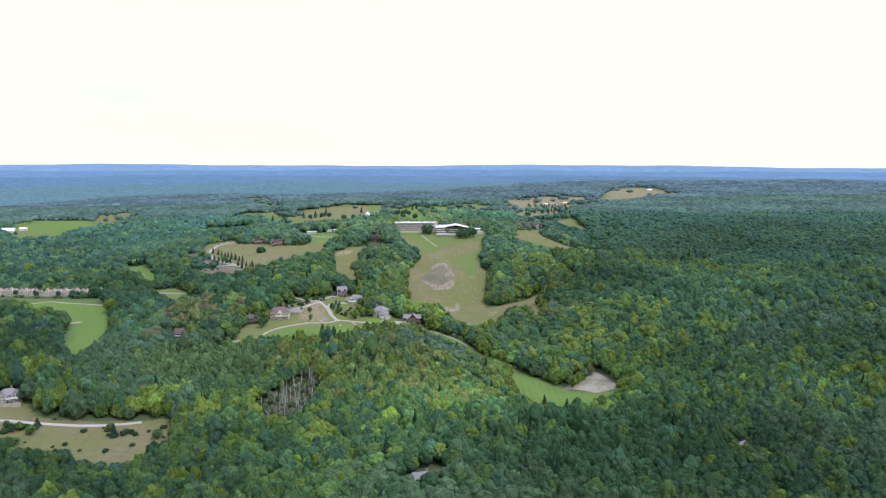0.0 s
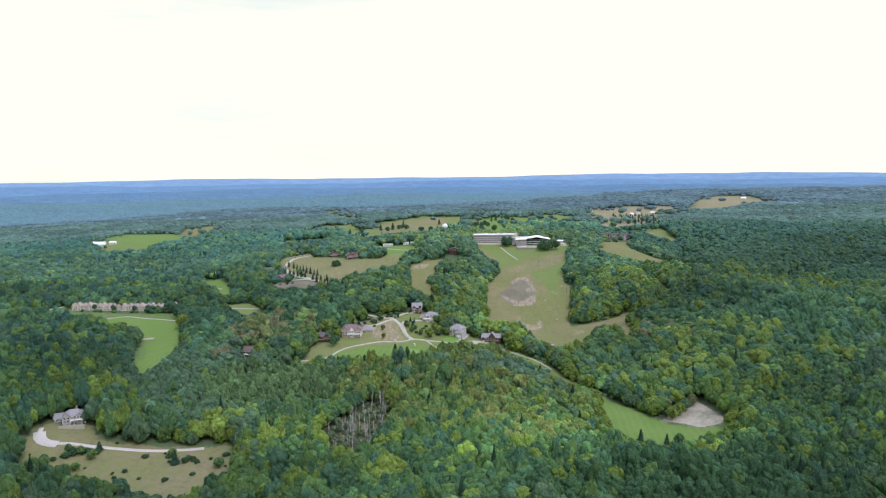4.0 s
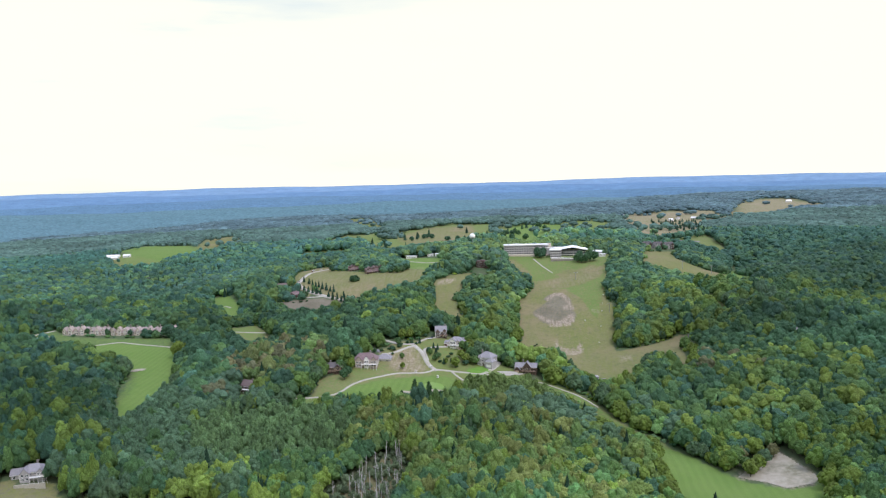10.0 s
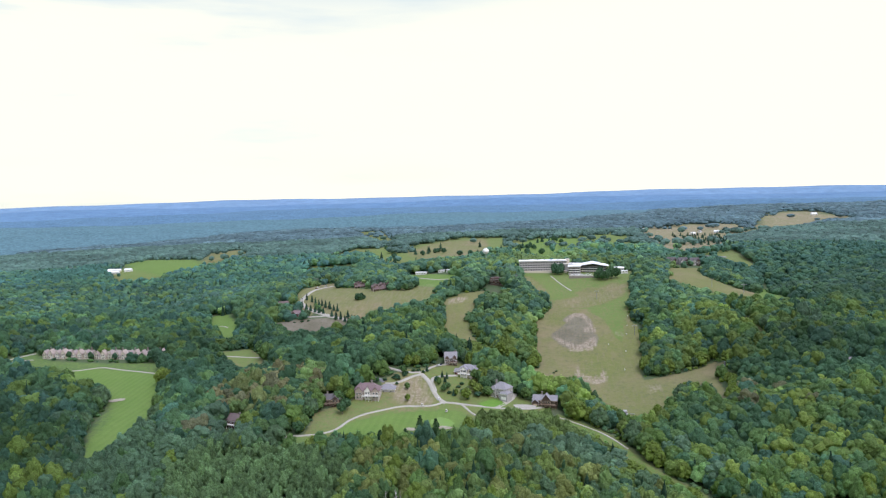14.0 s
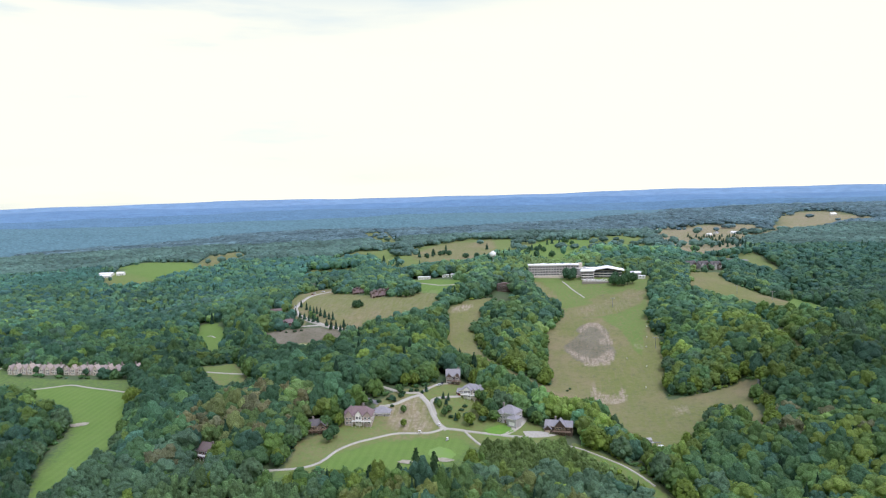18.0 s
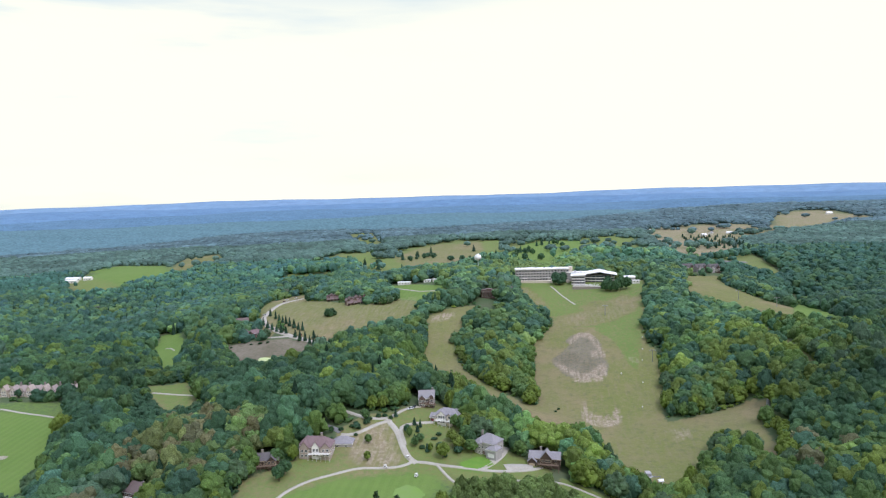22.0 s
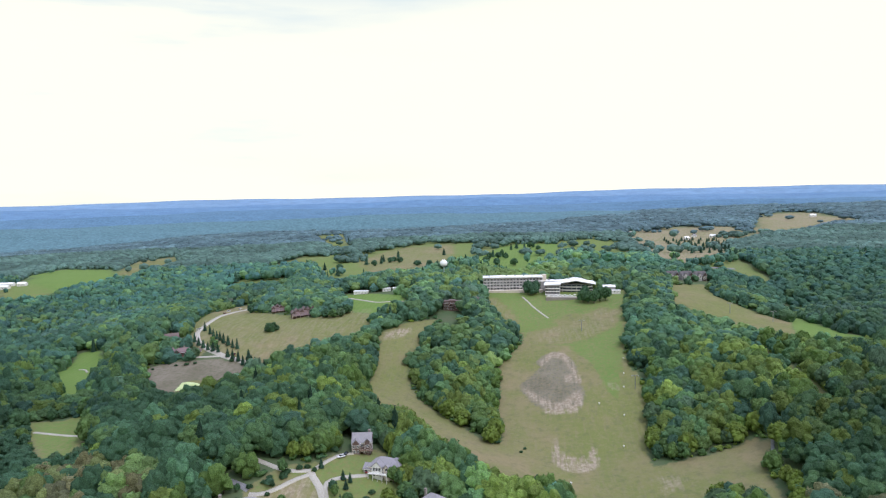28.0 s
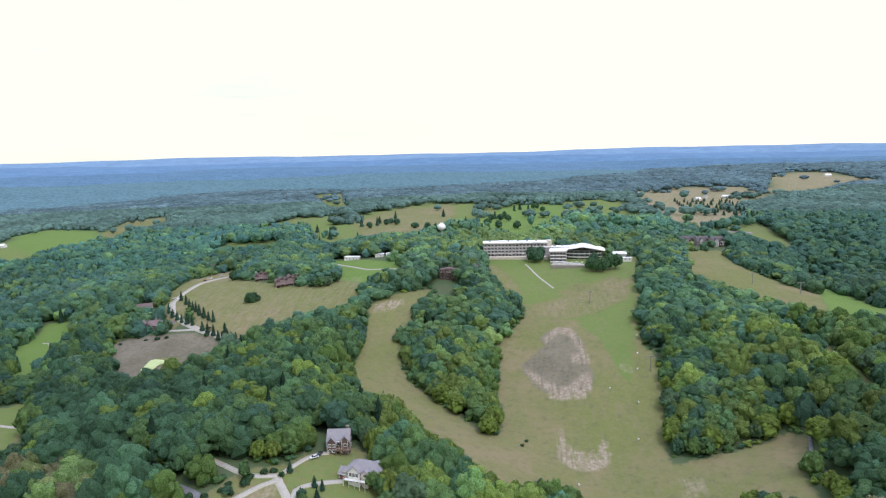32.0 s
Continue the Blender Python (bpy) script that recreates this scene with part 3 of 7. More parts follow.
def ground_material():
    m = bpy.data.materials.new("ground")
    m.use_nodes = True
    t = m.node_tree
    b = t.nodes["Principled BSDF"]
    b.inputs["Roughness"].default_value, b.inputs["Specular IOR Level"].default_value = 0.95, 0.1
    co = t.nodes.new("ShaderNodeTexCoord").outputs["Object"]
    att = t.nodes.new("ShaderNodeAttribute")
    att.attribute_name = "cover"
    sep = t.nodes.new("ShaderNodeSeparateColor")
    t.links.new(att.outputs["Color"], sep.inputs[0])

    def noise_of(scale, detail=5.0, rough=0.6):
        n = t.nodes.new("ShaderNodeTexNoise")
        n.inputs["Scale"].default_value, n.inputs["Detail"].default_value, n.inputs["Roughness"].default_value = scale, detail, rough
        t.links.new(co, n.inputs["Vector"])
        return n.outputs["Fac"]

    def mix(fac, a, bb):
        x = t.nodes.new("ShaderNodeMix")
        x.data_type = "RGBA"
        for sock, v in (("Factor", fac), ("A", a), ("B", bb)):
            if isinstance(v, tuple):
                x.inputs[sock].default_value = (*v, 1)
            else:
                t.links.new(v, x.inputs[sock])
        return x.outputs["Result"]

    def ranged(v, lo, hi, a=0.0, z=1.0):
        r = t.nodes.new("ShaderNodeMapRange")
        for k, s in (("From Min", lo), ("From Max", hi), ("To Min", a), ("To Max", z)):
            r.inputs[k].default_value = s
        t.links.new(v, r.inputs["Value"])
        return r.outputs[0]

    def ragged(v, spread=0.5):
        a = t.nodes.new("ShaderNodeMath")
        a.operation = "ADD"
        t.links.new(v, a.inputs[0])
        t.links.new(ranged(fine, 0.3, 0.7, -spread, spread), a.inputs[1])
        return ranged(a.outputs[0], 0.3, 0.7)

    # runs of water and machines down the slopes
    down = t.nodes.new("ShaderNodeMapping")
    down.inputs["Scale"].default_value = (0.42, 0.05, 0.05)
    t.links.new(co, down.inputs[0])
    runs = t.nodes.new("ShaderNodeTexNoise")
    runs.inputs["Scale"].default_value, runs.inputs["Detail"].default_value, runs.inputs["Distortion"].default_value = 1.0, 5.0, 0.5
    t.links.new(down.outputs[0], runs.inputs["Vector"])
    runs = runs.outputs["Fac"]
    broad, mid, fine = noise_of(0.012), noise_of(0.045), noise_of(0.35)
    blades = noise_of(2.2, 3.0)
    floor = mix(ranged(mid, 0.35, 0.65), (0.075, 0.125, 0.055), (0.1, 0.12, 0.065))
    dry = mix(ranged(broad, 0.42, 0.6), (0.168, 0.184, 0.06), (0.232, 0.196, 0.102))
    dry = mix(ranged(mid, 0.42, 0.64, 0, 0.7), dry, (0.156, 0.18, 0.058))
    dry = mix(ranged(runs, 0.5, 0.68, 0, 0.4), dry, (0.215, 0.185, 0.105))
    dry = mix(ranged(fine, 0.48, 0.68, 0, 0.35), dry, (0.25, 0.212, 0.13))
    dry = mix(ranged(noise_of(0.17, 6.0, 0.7), 0.5, 0.66, 0, 0.5), dry, (0.115, 0.125, 0.062))
    mown = mix(ranged(mid, 0.38, 0.62), (0.122, 0.205, 0.046), (0.142, 0.22, 0.054))
    mown = mix(ranged(fine, 0.45, 0.7, 0, 0.35), mown, (0.135, 0.19, 0.066))
    stripe = t.nodes.new("ShaderNodeTexWave")
    stripe.inputs["Scale"].default_value, stripe.inputs["Distortion"].default_value, stripe.inputs["Detail"].default_value = 0.055, 1.5, 1.0
    t.links.new(co, stripe.inputs["Vector"])
    cut = t.nodes.new("ShaderNodeMath")
    cut.operation = "MULTIPLY"
    t.links.new(ranged(stripe.outputs["Fac"], 0.3, 0.7, 0, 0.24), cut.inputs[0])
    t.links.new(ranged(sep.outputs[0], 0.6, 0.95), cut.inputs[1])
    mown = mix(cut.outputs[0], mown, (0.172, 0.265, 0.066))
    scrub = mix(ranged(mid, 0.38, 0.62), (0.16, 0.142, 0.1), (0.215, 0.188, 0.142))
    scrub = mix(ranged(fine, 0.48, 0.65, 0, 0.6), scrub, (0.105, 0.112, 0.06))
    bare = mix(ranged(fine, 0.42, 0.6), (0.27, 0.218, 0.155), (0.4, 0.335, 0.25))
    col = floor
    col = mix(ragged(sep.outputs[1], 0.25), col, dry)
    col = mix(ragged(sep.outputs[0], 0.2), col, mown)
    col = mix(ragged(sep.outputs[2], 0.3), col, scrub)
    scar = t.nodes.new("ShaderNodeMath")
    scar.operation = "MULTIPLY_ADD"
    scar.inputs[1].default_value = 0.55
    t.links.new(runs, scar.inputs[0])
    t.links.new(ranged(noise_of(0.2, 8.0, 0.75), 0, 1, 0, 0.45), scar.inputs[2])
    sandy = t.nodes.new("ShaderNodeMath")
    sandy.operation = "MULTIPLY"
    t.links.new(att.outputs["Alpha"], sandy.inputs[0])
    t.links.new(ranged(scar.outputs[0], 0.38, 0.55), sandy.inputs[1])
    col = mix(ranged(sandy.outputs[0], 0.12, 0.8, 0, 0.85), col, bare)
    col = mix(ranged(blades, 0.4, 0.75, 0, 0.25), col, (0.09, 0.085, 0.04))
    t.links.new(col, b.inputs["Base Color"])
    k = t.nodes.new("ShaderNodeBump")
    k.inputs["Strength"].default_value, k.inputs["Distance"].default_value = 0.7, 0.9
    t.links.new(noise_of(0.12, 7.0, 0.68), k.inputs["Height"])
    t.links.new(k.outputs[0], b.inputs["Normal"])
    return m


GROUND = ground_material()
ground.data.materials.append(GROUND)
# the eroded middle of the ski slope, laid finer
sx, sy = np.meshgrid(np.arange(-14, 73, 1.4), np.arange(842, 1046, 1.4))
idx = np.arange(sx.size).reshape(sx.shape)
soft_cover = cover_of(sx, sy)
for _ in range(4):
    soft_cover[1:-1, 1:-1] = (4 * soft_cover[1:-1, 1:-1] + soft_cover[:-2, 1:-1] + soft_cover[2:, 1:-1] + soft_cover[1:-1, :-2] + soft_cover[1:-1, 2:]) / 8
me = mesh_from("slope_turf", np.stack([sx, sy, height(sx, sy) + np.clip(np.minimum(np.minimum(sx - sx.min(), sx.max() - sx), np.minimum(sy - sy.min(), sy.max() - sy)) * 0.06 - 0.12, -0.12, 0.1)], -1).reshape(-1, 3), np.stack([idx[:-1, :-1], idx[:-1, 1:], idx[1:, 1:], idx[1:, :-1]], -1).reshape(-1, 4))
me.attributes.new("cover", "FLOAT_COLOR", "POINT").data.foreach_set("color", soft_cover.reshape(-1).astype(np.float32))
me.materials.append(GROUND)
tagged(new("slope_turf", me), "dry olive turf with worn sandy scars on the ski slope", "ground", kind="structure")


def ribbon(name, line, width, mat, label, lift=0.3):
    """A road laid along a line of places, resting on the land, with a slight crown and sloping edges."""
    pts = []
    for (ax, ay), (bx, by) in zip(line[:-1], line[1:]):
        n = max(1, int(math.hypot(bx - ax, by - ay) / 4))
        pts += [(ax + (bx - ax) * k / n, ay + (by - ay) * k / n) for k in range(n)]
    p = np.array(pts + [line[-1]])
    for _ in range(2):
        p[1:-1] = (p[:-2] + 2 * p[1:-1] + p[2:]) / 4
    d = np.gradient(p, axis=0)
    d /= np.linalg.norm(d, axis=1)[:, None] + 1e-9
    side = np.stack([-d[:, 1], d[:, 0]], -1)
    cols = []
    for s, up in ((-0.58, -0.6), (-0.5, 0.0), (0.0, 0.06), (0.5, 0.0), (0.58, -0.6)):
        q = p + side * s * width
        cols.append(np.c_[q, height(q[:, 0], q[:, 1]) + lift + up])
    v = np.stack(cols, 1)
    i = np.arange(v.shape[0] * 5).reshape(-1, 5)
    f = np.stack([i[:-1, :-1], i[:-1, 1:], i[1:, 1:], i[1:, :-1]], -1).reshape(-1, 4)
    me = mesh_from(name, v.reshape(-1, 3), f)
    me.materials.append(mat)
    return tagged(new(name, me), label, "path" if "path" in name else "road", kind="structure")


ROAD_LOOK = {
    "cart_path": (CONCRETE, "narrow pale concrete golf cart path"), "drive": (CONCRETE, "pale concrete house driveway"),
    "road": (ASPHALT, "worn grey asphalt estate road"), "gravel_road": (GRAVEL, "pale gravel track beside a dry meadow"),
    "woodland_path": (ASPHALT, "narrow dark asphalt path into the wood"), "highway": (ASPHALT, "grey asphalt country road"), "path_slab": (CONCRETE, "pale sandy path beside a pond"),
}
for name, width, line in ROADS:
    ribbon(name, line, width, *ROAD_LOOK[name])


def patch(name, poly, mat, label, category, lift, cell=2.0, dome=0.0):
    """A patch of ground cover inside an outline: a fine sheet that follows the land, a little above it."""
    p = np.array(poly, float)
    lo, hi = p.min(0) - 1, p.max(0) + 1
    x, y = np.meshgrid(np.arange(lo[0], hi[0], cell), np.arange(lo[1], hi[1], cell))
    ok = inside(p, x, y)
    i = np.arange(x.size).reshape(x.shape)
    f = np.stack([i[:-1, :-1], i[:-1, 1:], i[1:, 1:], i[1:, :-1]], -1).reshape(-1, 4)
    f = f[ok.ravel()[f].all(1)]
    used, inv = np.unique(f, return_inverse=True)
    z = np.full(x.shape, height(p[:, 0], p[:, 1]).min()) if dome is None else height(x, y)
    v = np.stack([x, y, z + lift], -1).reshape(-1, 3)[used]
    me = mesh_from(name, v, inv.reshape(-1, 4))
    me.materials.append(mat)
    return tagged(new(name, me), label, category, kind="structure")

# ---------------------------------------------------------------- hills on the horizon
def far_hills(name, label, crest, top, depth, foot, colour, pale, seed, woods):
    """A long low wooded ridge far ahead: a gentle front rising to an uneven crest, and a short back."""
    dice = np.random.default_rng(seed)
    ang = np.radians(np.linspace(-62, 52, 700))
    wavy = 5.5 * np.sin(ang * 9 + seed) + 2.2 * np.sin(ang * 23 + 2 * seed) + 1.2 * np.sin(ang * 61 + seed * 3)
    stops = (0, 0.4, 0.75, 1.0)
    rows = []
    for u in np.linspace(0, 1, 22):
        # canopy: bumps of single crowns on broader swells, like the folds of wooded ground
        rr = crest - depth * (1 - u) + 60 * np.sin(ang * 7 + seed + 3 * u) + dice.normal(0, 3, len(ang))
        z = foot + (top - foot) * np.interp(u, stops, (0, 0.5, 0.86, 1.0)) + wavy * np.interp(u, stops, (0.2, 0.5, 0.8, 1.0))
        swell = 2.6 * np.sin(ang * 47 + 11 * u + seed) * np.sin(19 * u + ang * 15) * (1 - u ** 4)
        rows.append(np.stack([rr * np.sin(ang), 240 + rr * np.cos(ang), z + swell + dice.normal(0, (1.1 - 0.8 * u) * min(1, (3200 / crest) ** 4), len(ang))], -1))
    rr = crest + 130 + 60 * np.sin(ang * 7 + seed + 3)
    rows.append(np.stack([rr * np.sin(ang), 240 + rr * np.cos(ang), foot - 20 + 0 * ang], -1))
    v = np.stack(rows)
    i = np.arange(v.shape[0] * v.shape[1]).reshape(v.shape[:2])
    f = np.stack([i[:-1, :-1], i[1:, :-1], i[1:, 1:], i[:-1, 1:]], -1).reshape(-1, 4)
    me = mesh_from(name, v.reshape(-1, 3), f)
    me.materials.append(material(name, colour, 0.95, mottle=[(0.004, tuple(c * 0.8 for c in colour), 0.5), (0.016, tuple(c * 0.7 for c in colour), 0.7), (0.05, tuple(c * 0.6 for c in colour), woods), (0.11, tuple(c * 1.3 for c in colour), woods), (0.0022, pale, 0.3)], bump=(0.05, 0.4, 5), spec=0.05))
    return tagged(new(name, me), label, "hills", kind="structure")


# haze is part of the ridge colours: each farther ridge bluer and paler
far_hills("backdrop_hills", "hazy blue-green wooded ridge in the distance", 3050, 136, 520, 40, (0.105, 0.192, 0.215), (0.112, 0.2, 0.22), 3, 0.8)
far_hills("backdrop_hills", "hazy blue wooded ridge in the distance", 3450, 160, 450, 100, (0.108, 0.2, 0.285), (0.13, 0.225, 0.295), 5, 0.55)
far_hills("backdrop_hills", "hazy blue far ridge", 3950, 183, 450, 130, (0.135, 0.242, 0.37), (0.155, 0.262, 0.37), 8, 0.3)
far_hills("backdrop_hills", "hazy pale blue ridge on the horizon", 4560, 206, 500, 150, (0.19, 0.305, 0.44), (0.2, 0.32, 0.42), 12, 0.15)

# ---------------------------------------------------------------- woods
GOLD = (1 + 5 ** 0.5) / 2
ICO_V = np.array([(-1, GOLD, 0), (1, GOLD, 0), (-1, -GOLD, 0), (1, -GOLD, 0), (0, -1, GOLD), (0, 1, GOLD), (0, -1, -GOLD), (0, 1, -GOLD),
                  (GOLD, 0, -1), (GOLD, 0, 1), (-GOLD, 0, -1), (-GOLD, 0, 1)]) / math.sqrt(1 + GOLD * GOLD)
ICO_F = np.array([(0, 11, 5), (0, 5, 1), (0, 1, 7), (0, 7, 10), (0, 10, 11), (1, 5, 9), (5, 11, 4), (11, 10, 2), (10, 7, 6), (7, 1, 8),
                  (3, 9, 4), (3, 4, 2), (3, 2, 6), (3, 6, 8), (3, 8, 9), (4, 9, 5), (2, 4, 11), (6, 2, 10), (8, 6, 7), (9, 8, 1)])
rng = np.random.default_rng(7)


# a bough: an apex, two rings of five and an open foot
CAP_V = np.array([(0, 0, 1)] + [(math.sin(p) * math.cos(a + o), math.sin(p) * math.sin(a + o), math.cos(p))
                                for p, o in ((0.95, 0), (1.85, 0.63)) for a in [2 * math.pi * k / 5 for k in range(5)]])
CAP_F = np.array([(0, 1 + k, 1 + (k + 1) % 5) for k in range(5)] + [(1 + k, 6 + k, 1 + (k + 1) % 5) for k in range(5)]
                 + [(6 + k, 6 + (k + 1) % 5, 1 + (k + 1) % 5) for k in range(5)])


def crown_shape(lobes, sprigs, slim=1.0, cone=False, trunk=True, sprig_size=0.12, point=0.25, reach=1.4):
    """One plant of radius 1 and height 1, in triangles: boughs of leaf, loose sprigs of leaf round them, a trunk.
    Gives vertices, faces and, for each vertex, 1 where it is bark."""
    v, f, bark, n = [], [], [], 0
    mids = []
    if cone:
        for k in range(lobes):
            h = 0.1 + 0.86 * k / max(1, lobes - 1)
            r = (1 - 0.93 * k / max(1, lobes - 1)) ** 0.85
            m = 7
            a = np.arange(m) * 2 * math.pi / m + rng.uniform(0, 6)
            rr = r * rng.uniform(0.75, 1.1, m)
            ring = np.stack([rr * np.cos(a), rr * np.sin(a), np.full(m, h - 0.05) + rng.uniform(-0.03, 0.02, m)], -1)
            v.append(np.r_[ring, [[0, 0, min(1.0, h + 0.26)]]])
            f.append(np.array([(i, (i + 1) % m, m) for i in range(m)]) + n)
            bark.append(np.zeros(m + 1))
            n += m + 1
            mids.append(((0, 0, h), r))
    else:
        # a core that reaches low down, covered by rounded boughs; worked out with a height of 2.4 radii
        lean = rng.uniform(-0.1, 0.1, 2)
        q = ICO_V @ np.array(Euler(rng.uniform(0, 6, 3)).to_matrix())
        q = q * rng.uniform(0.88, 1.1, (len(q), 1)) * ((0.78, 0.78, 0.98) if lobes else (1, 1, 1.05)) + (0, 0, 1.24)
        bodies = [(q, ICO_F)]
        mids.append(((0, 0, 1.24), 0.8 if lobes else 1.0))
        turn = rng.uniform(0, 6)
        for k in range(lobes):
            c = min(1.0, 1 - reach * (k + 0.5) / lobes + rng.uniform(-0.1, 0.1))
            w = math.sqrt(max(0.0, 1 - c * c))
            a = turn + k * 2.4 + rng.uniform(-0.3, 0.3)
            d = Vector((w * math.cos(a), w * math.sin(a), c + 0.35)).normalized()
            r = rng.uniform(0.33, 0.52) * (9 / max(lobes, 5)) ** 0.35
            mid = np.array((0.66 * w * math.cos(a) + lean[0], 0.66 * w * math.sin(a) + lean[1], 1.2 + 0.74 * c * rng.uniform(0.85, 1.1)))
            cap = CAP_V @ np.array(d.to_track_quat("Z", "Y").to_matrix()).T
            bodies.append((cap * (r * rng.uniform(0.76, 1.2, (len(cap), 1))) + mid, CAP_F))
            mids.append((tuple(mid), r))
        for q, faces in bodies:
            q = q / (1, 1, 2.4)
            # broad below, drawn together towards the top
            q[:, :2] *= np.clip(1.08 + 0.5 * point - point * q[:, 2:3], 0.4, 1.15)
            q[:, 2] = np.minimum(q[:, 2], 1.04)
            v.append(q)
            f.append(faces + n)
            bark.append(np.zeros(len(q)))
            n += len(q)
    for k in range(sprigs):
        (cx, cy, cz), r = mids[rng.integers(len(mids))]
        d = rng.normal(size=3)
        d[2] = abs(d[2]) if rng.random() < 0.75 else d[2]
        d /= np.linalg.norm(d)
        c = np.array((cx, cy, cz)) + d * (r, r, 0.44 * r if cone else r) * rng.uniform(0.94, 1.14)
        if not cone:
            c = c / (1, 1, 2.4)
            c[:2] *= np.clip(1.08 + 0.5 * point - point * c[2], 0.4, 1.15)
        # a spray of leaves that lies along the crown, tilted at random
        facing = d + rng.normal(0, 0.5, 3)
        facing /= np.linalg.norm(facing)
        along = np.cross(facing, rng.normal(size=3))
        along /= np.linalg.norm(along) + 1e-9
        across = np.cross(facing, along)
        far = sprig_size * rng.uniform(0.7, 1.5)
        tri = np.array([along * far, (-0.5 * along + 0.8 * across) * far, (-0.5 * along - 0.8 * across) * far]) * (1, 1, 0.42)
        v.append(c + tri)
        f.append(np.array([(0, 1, 2)]) + n)
        bark.append(np.zeros(3))
        n += 3
    if trunk:
        r = 0.06
        low = np.array([(r, 0, -0.06), (-r / 2, r * 0.87, -0.06), (-r / 2, -r * 0.87, -0.06)])
        v.append(np.r_[low, low * (0.6, 0.6, 0) + (0, 0, 0.55)])
        f.append(np.array([(0, 1, 4), (0, 4, 3), (1, 2, 5), (1, 5, 4), (2, 0, 3), (2, 3, 5)]) + n)
        bark.append(np.ones(6))
        n += 6
    v = np.concatenate(v)
    v[:, :2] *= slim
    return v, np.concatenate(f), np.concatenate(bark)


def planted(shapes, x, y, z, radius, tall, tint):
    """Many plants in one set of arrays: vertices, faces and a colour for each vertex."""
    pick = rng.integers(0, len(shapes), len(x))
    turn = rng.uniform(0, 2 * math.pi, len(x))
    vs, fs, cs, n = [], [], [], 0
    for k, (v, f, bark) in enumerate(shapes):
        s = pick == k
        m = s.sum()
        if not m:
            continue
        c, d = np.cos(turn[s])[:, None], np.sin(turn[s])[:, None]
        q = np.empty((m, len(v), 3))
        q[..., 0] = (v[None, :, 0] * c - v[None, :, 1] * d) * radius[s, None] + x[s, None]
        q[..., 1] = (v[None, :, 0] * d + v[None, :, 1] * c) * radius[s, None] + y[s, None]
        q[..., 2] = v[None, :, 2] * tall[s, None] + z[s, None]
        col = np.ones((m, len(v), 4))
        col[..., :3] = tint[s, None, :] * (1 - bark[None, :, None]) + bark[None, :, None] * np.array((0.16, 0.14, 0.11))
        vs.append(q.reshape(-1, 3))
        cs.append(col.reshape(-1, 4))
        fs.append((f[None] + (np.arange(m) * len(v))[:, None, None]).reshape(-1, 3) + n)
        n += m * len(v)
    return np.concatenate(vs), np.concatenate(fs), np.concatenate(cs)


def leafy_mesh(name, arrays, mat):
    v, f, c = arrays
    me = mesh_from(name, v, f, False)
    at = me.attributes.new("tint", "FLOAT_COLOR", "POINT")
    at.data.foreach_set("color", c.astype(np.float32).ravel())
    me.materials.append(mat)
    return me


def in_sight(x, y):
    return (x < 0.75 * y + 20) & (x > -0.92 * y + 70) & (y > 345)


def wave(x, y, size, seed):
    """A soft random field from 0 to 1."""
    a = np.sin(x / size + seed) + np.sin(y / size * 1.1 + 2 * seed) + np.sin((x + y) / size * 0.71 + 3 * seed) + np.sin((x - y) / size * 0.57 + seed * 5)
    return 0.5 + a / 8 + 0.0 * x


def free_land(x, y, margin=2.0):
    """Where the wood may stand."""
    ok = np.ones(x.shape, bool)
    for name, kind, poly in OPEN:
        p = np.array(poly, float)
        near = (x > p[:, 0].min() - 9) & (x < p[:, 0].max() + 9) & (y > p[:, 1].min() - 9) & (y < p[:, 1].max() + 9)
        k = np.flatnonzero(near)
        if len(k):
            inn = inside(p, x[k], y[k]) | (away([*poly, poly[0]], x[k], y[k]) < (4 if p[:, 1].min() > 1300 else margin))
            if p[:, 1].min() > 1300:
                # far clearings are broken up by groves and single trees
                grove = wave(x[k], y[k], 17, 0.9) + rng.normal(0, 0.16, len(k))
                inn &= grove < (0.8 if name in ("east_scrub", "far_pale_a") else 0.84 if name.startswith("mid_green") else 1.0)
            ok[k] &= ~inn
    for name, width, line in ROADS:
        p = np.array(line, float)
        k = np.flatnonzero((x > p[:, 0].min() - 9) & (x < p[:, 0].max() + 9) & (y > p[:, 1].min() - 9) & (y < p[:, 1].max() + 9))
        if len(k):
            ok[k] &= away(line, x[k], y[k]) > width / 2 + (6 if name == "road" else 3)
    for cx, cy, r in CLEARED:
        ok &= np.hypot(x - cx, y - cy) > r
    # parkland of the upper golf course: trees in loose groups
    park = (x > -460) & (x < 330) & (y > 1370) & (y < 2100)
    ok &= ~(park & (wave(x, y, 30, 3.3) + rng.normal(0, 0.1, len(x)) > 0.47))
    return ok


GREENS = np.array([(0.1, 0.19, 0.07), (0.128, 0.22, 0.068), (0.074, 0.155, 0.07), (0.074, 0.156, 0.088), (0.175, 0.25, 0.052)])
YELLOW, RUSSET, GREY = np.array((0.205, 0.28, 0.062)), np.array((0.18, 0.185, 0.085)), np.array((0.115, 0.195, 0.1))
FIR_GREEN = np.array((0.052, 0.115, 0.07))
# patches of a growth of their own
ASPENS = [(-260, 600), (-239, 631), (-170, 629), (-127, 611), (-137, 575), (-178, 566), (-228, 558)]
SAPLINGS = [(-66, 706), (-44, 716), (-6, 722), (20, 708), (34, 677), (-54, 652)]
YELLOW_BELT = [(-126, 935), (-112, 950), (-100, 872), (-78, 868), (-53, 838), (-20, 800), (4, 782), (12, 752), (-12, 768), (-36, 786), (-60, 812), (-92, 850)]
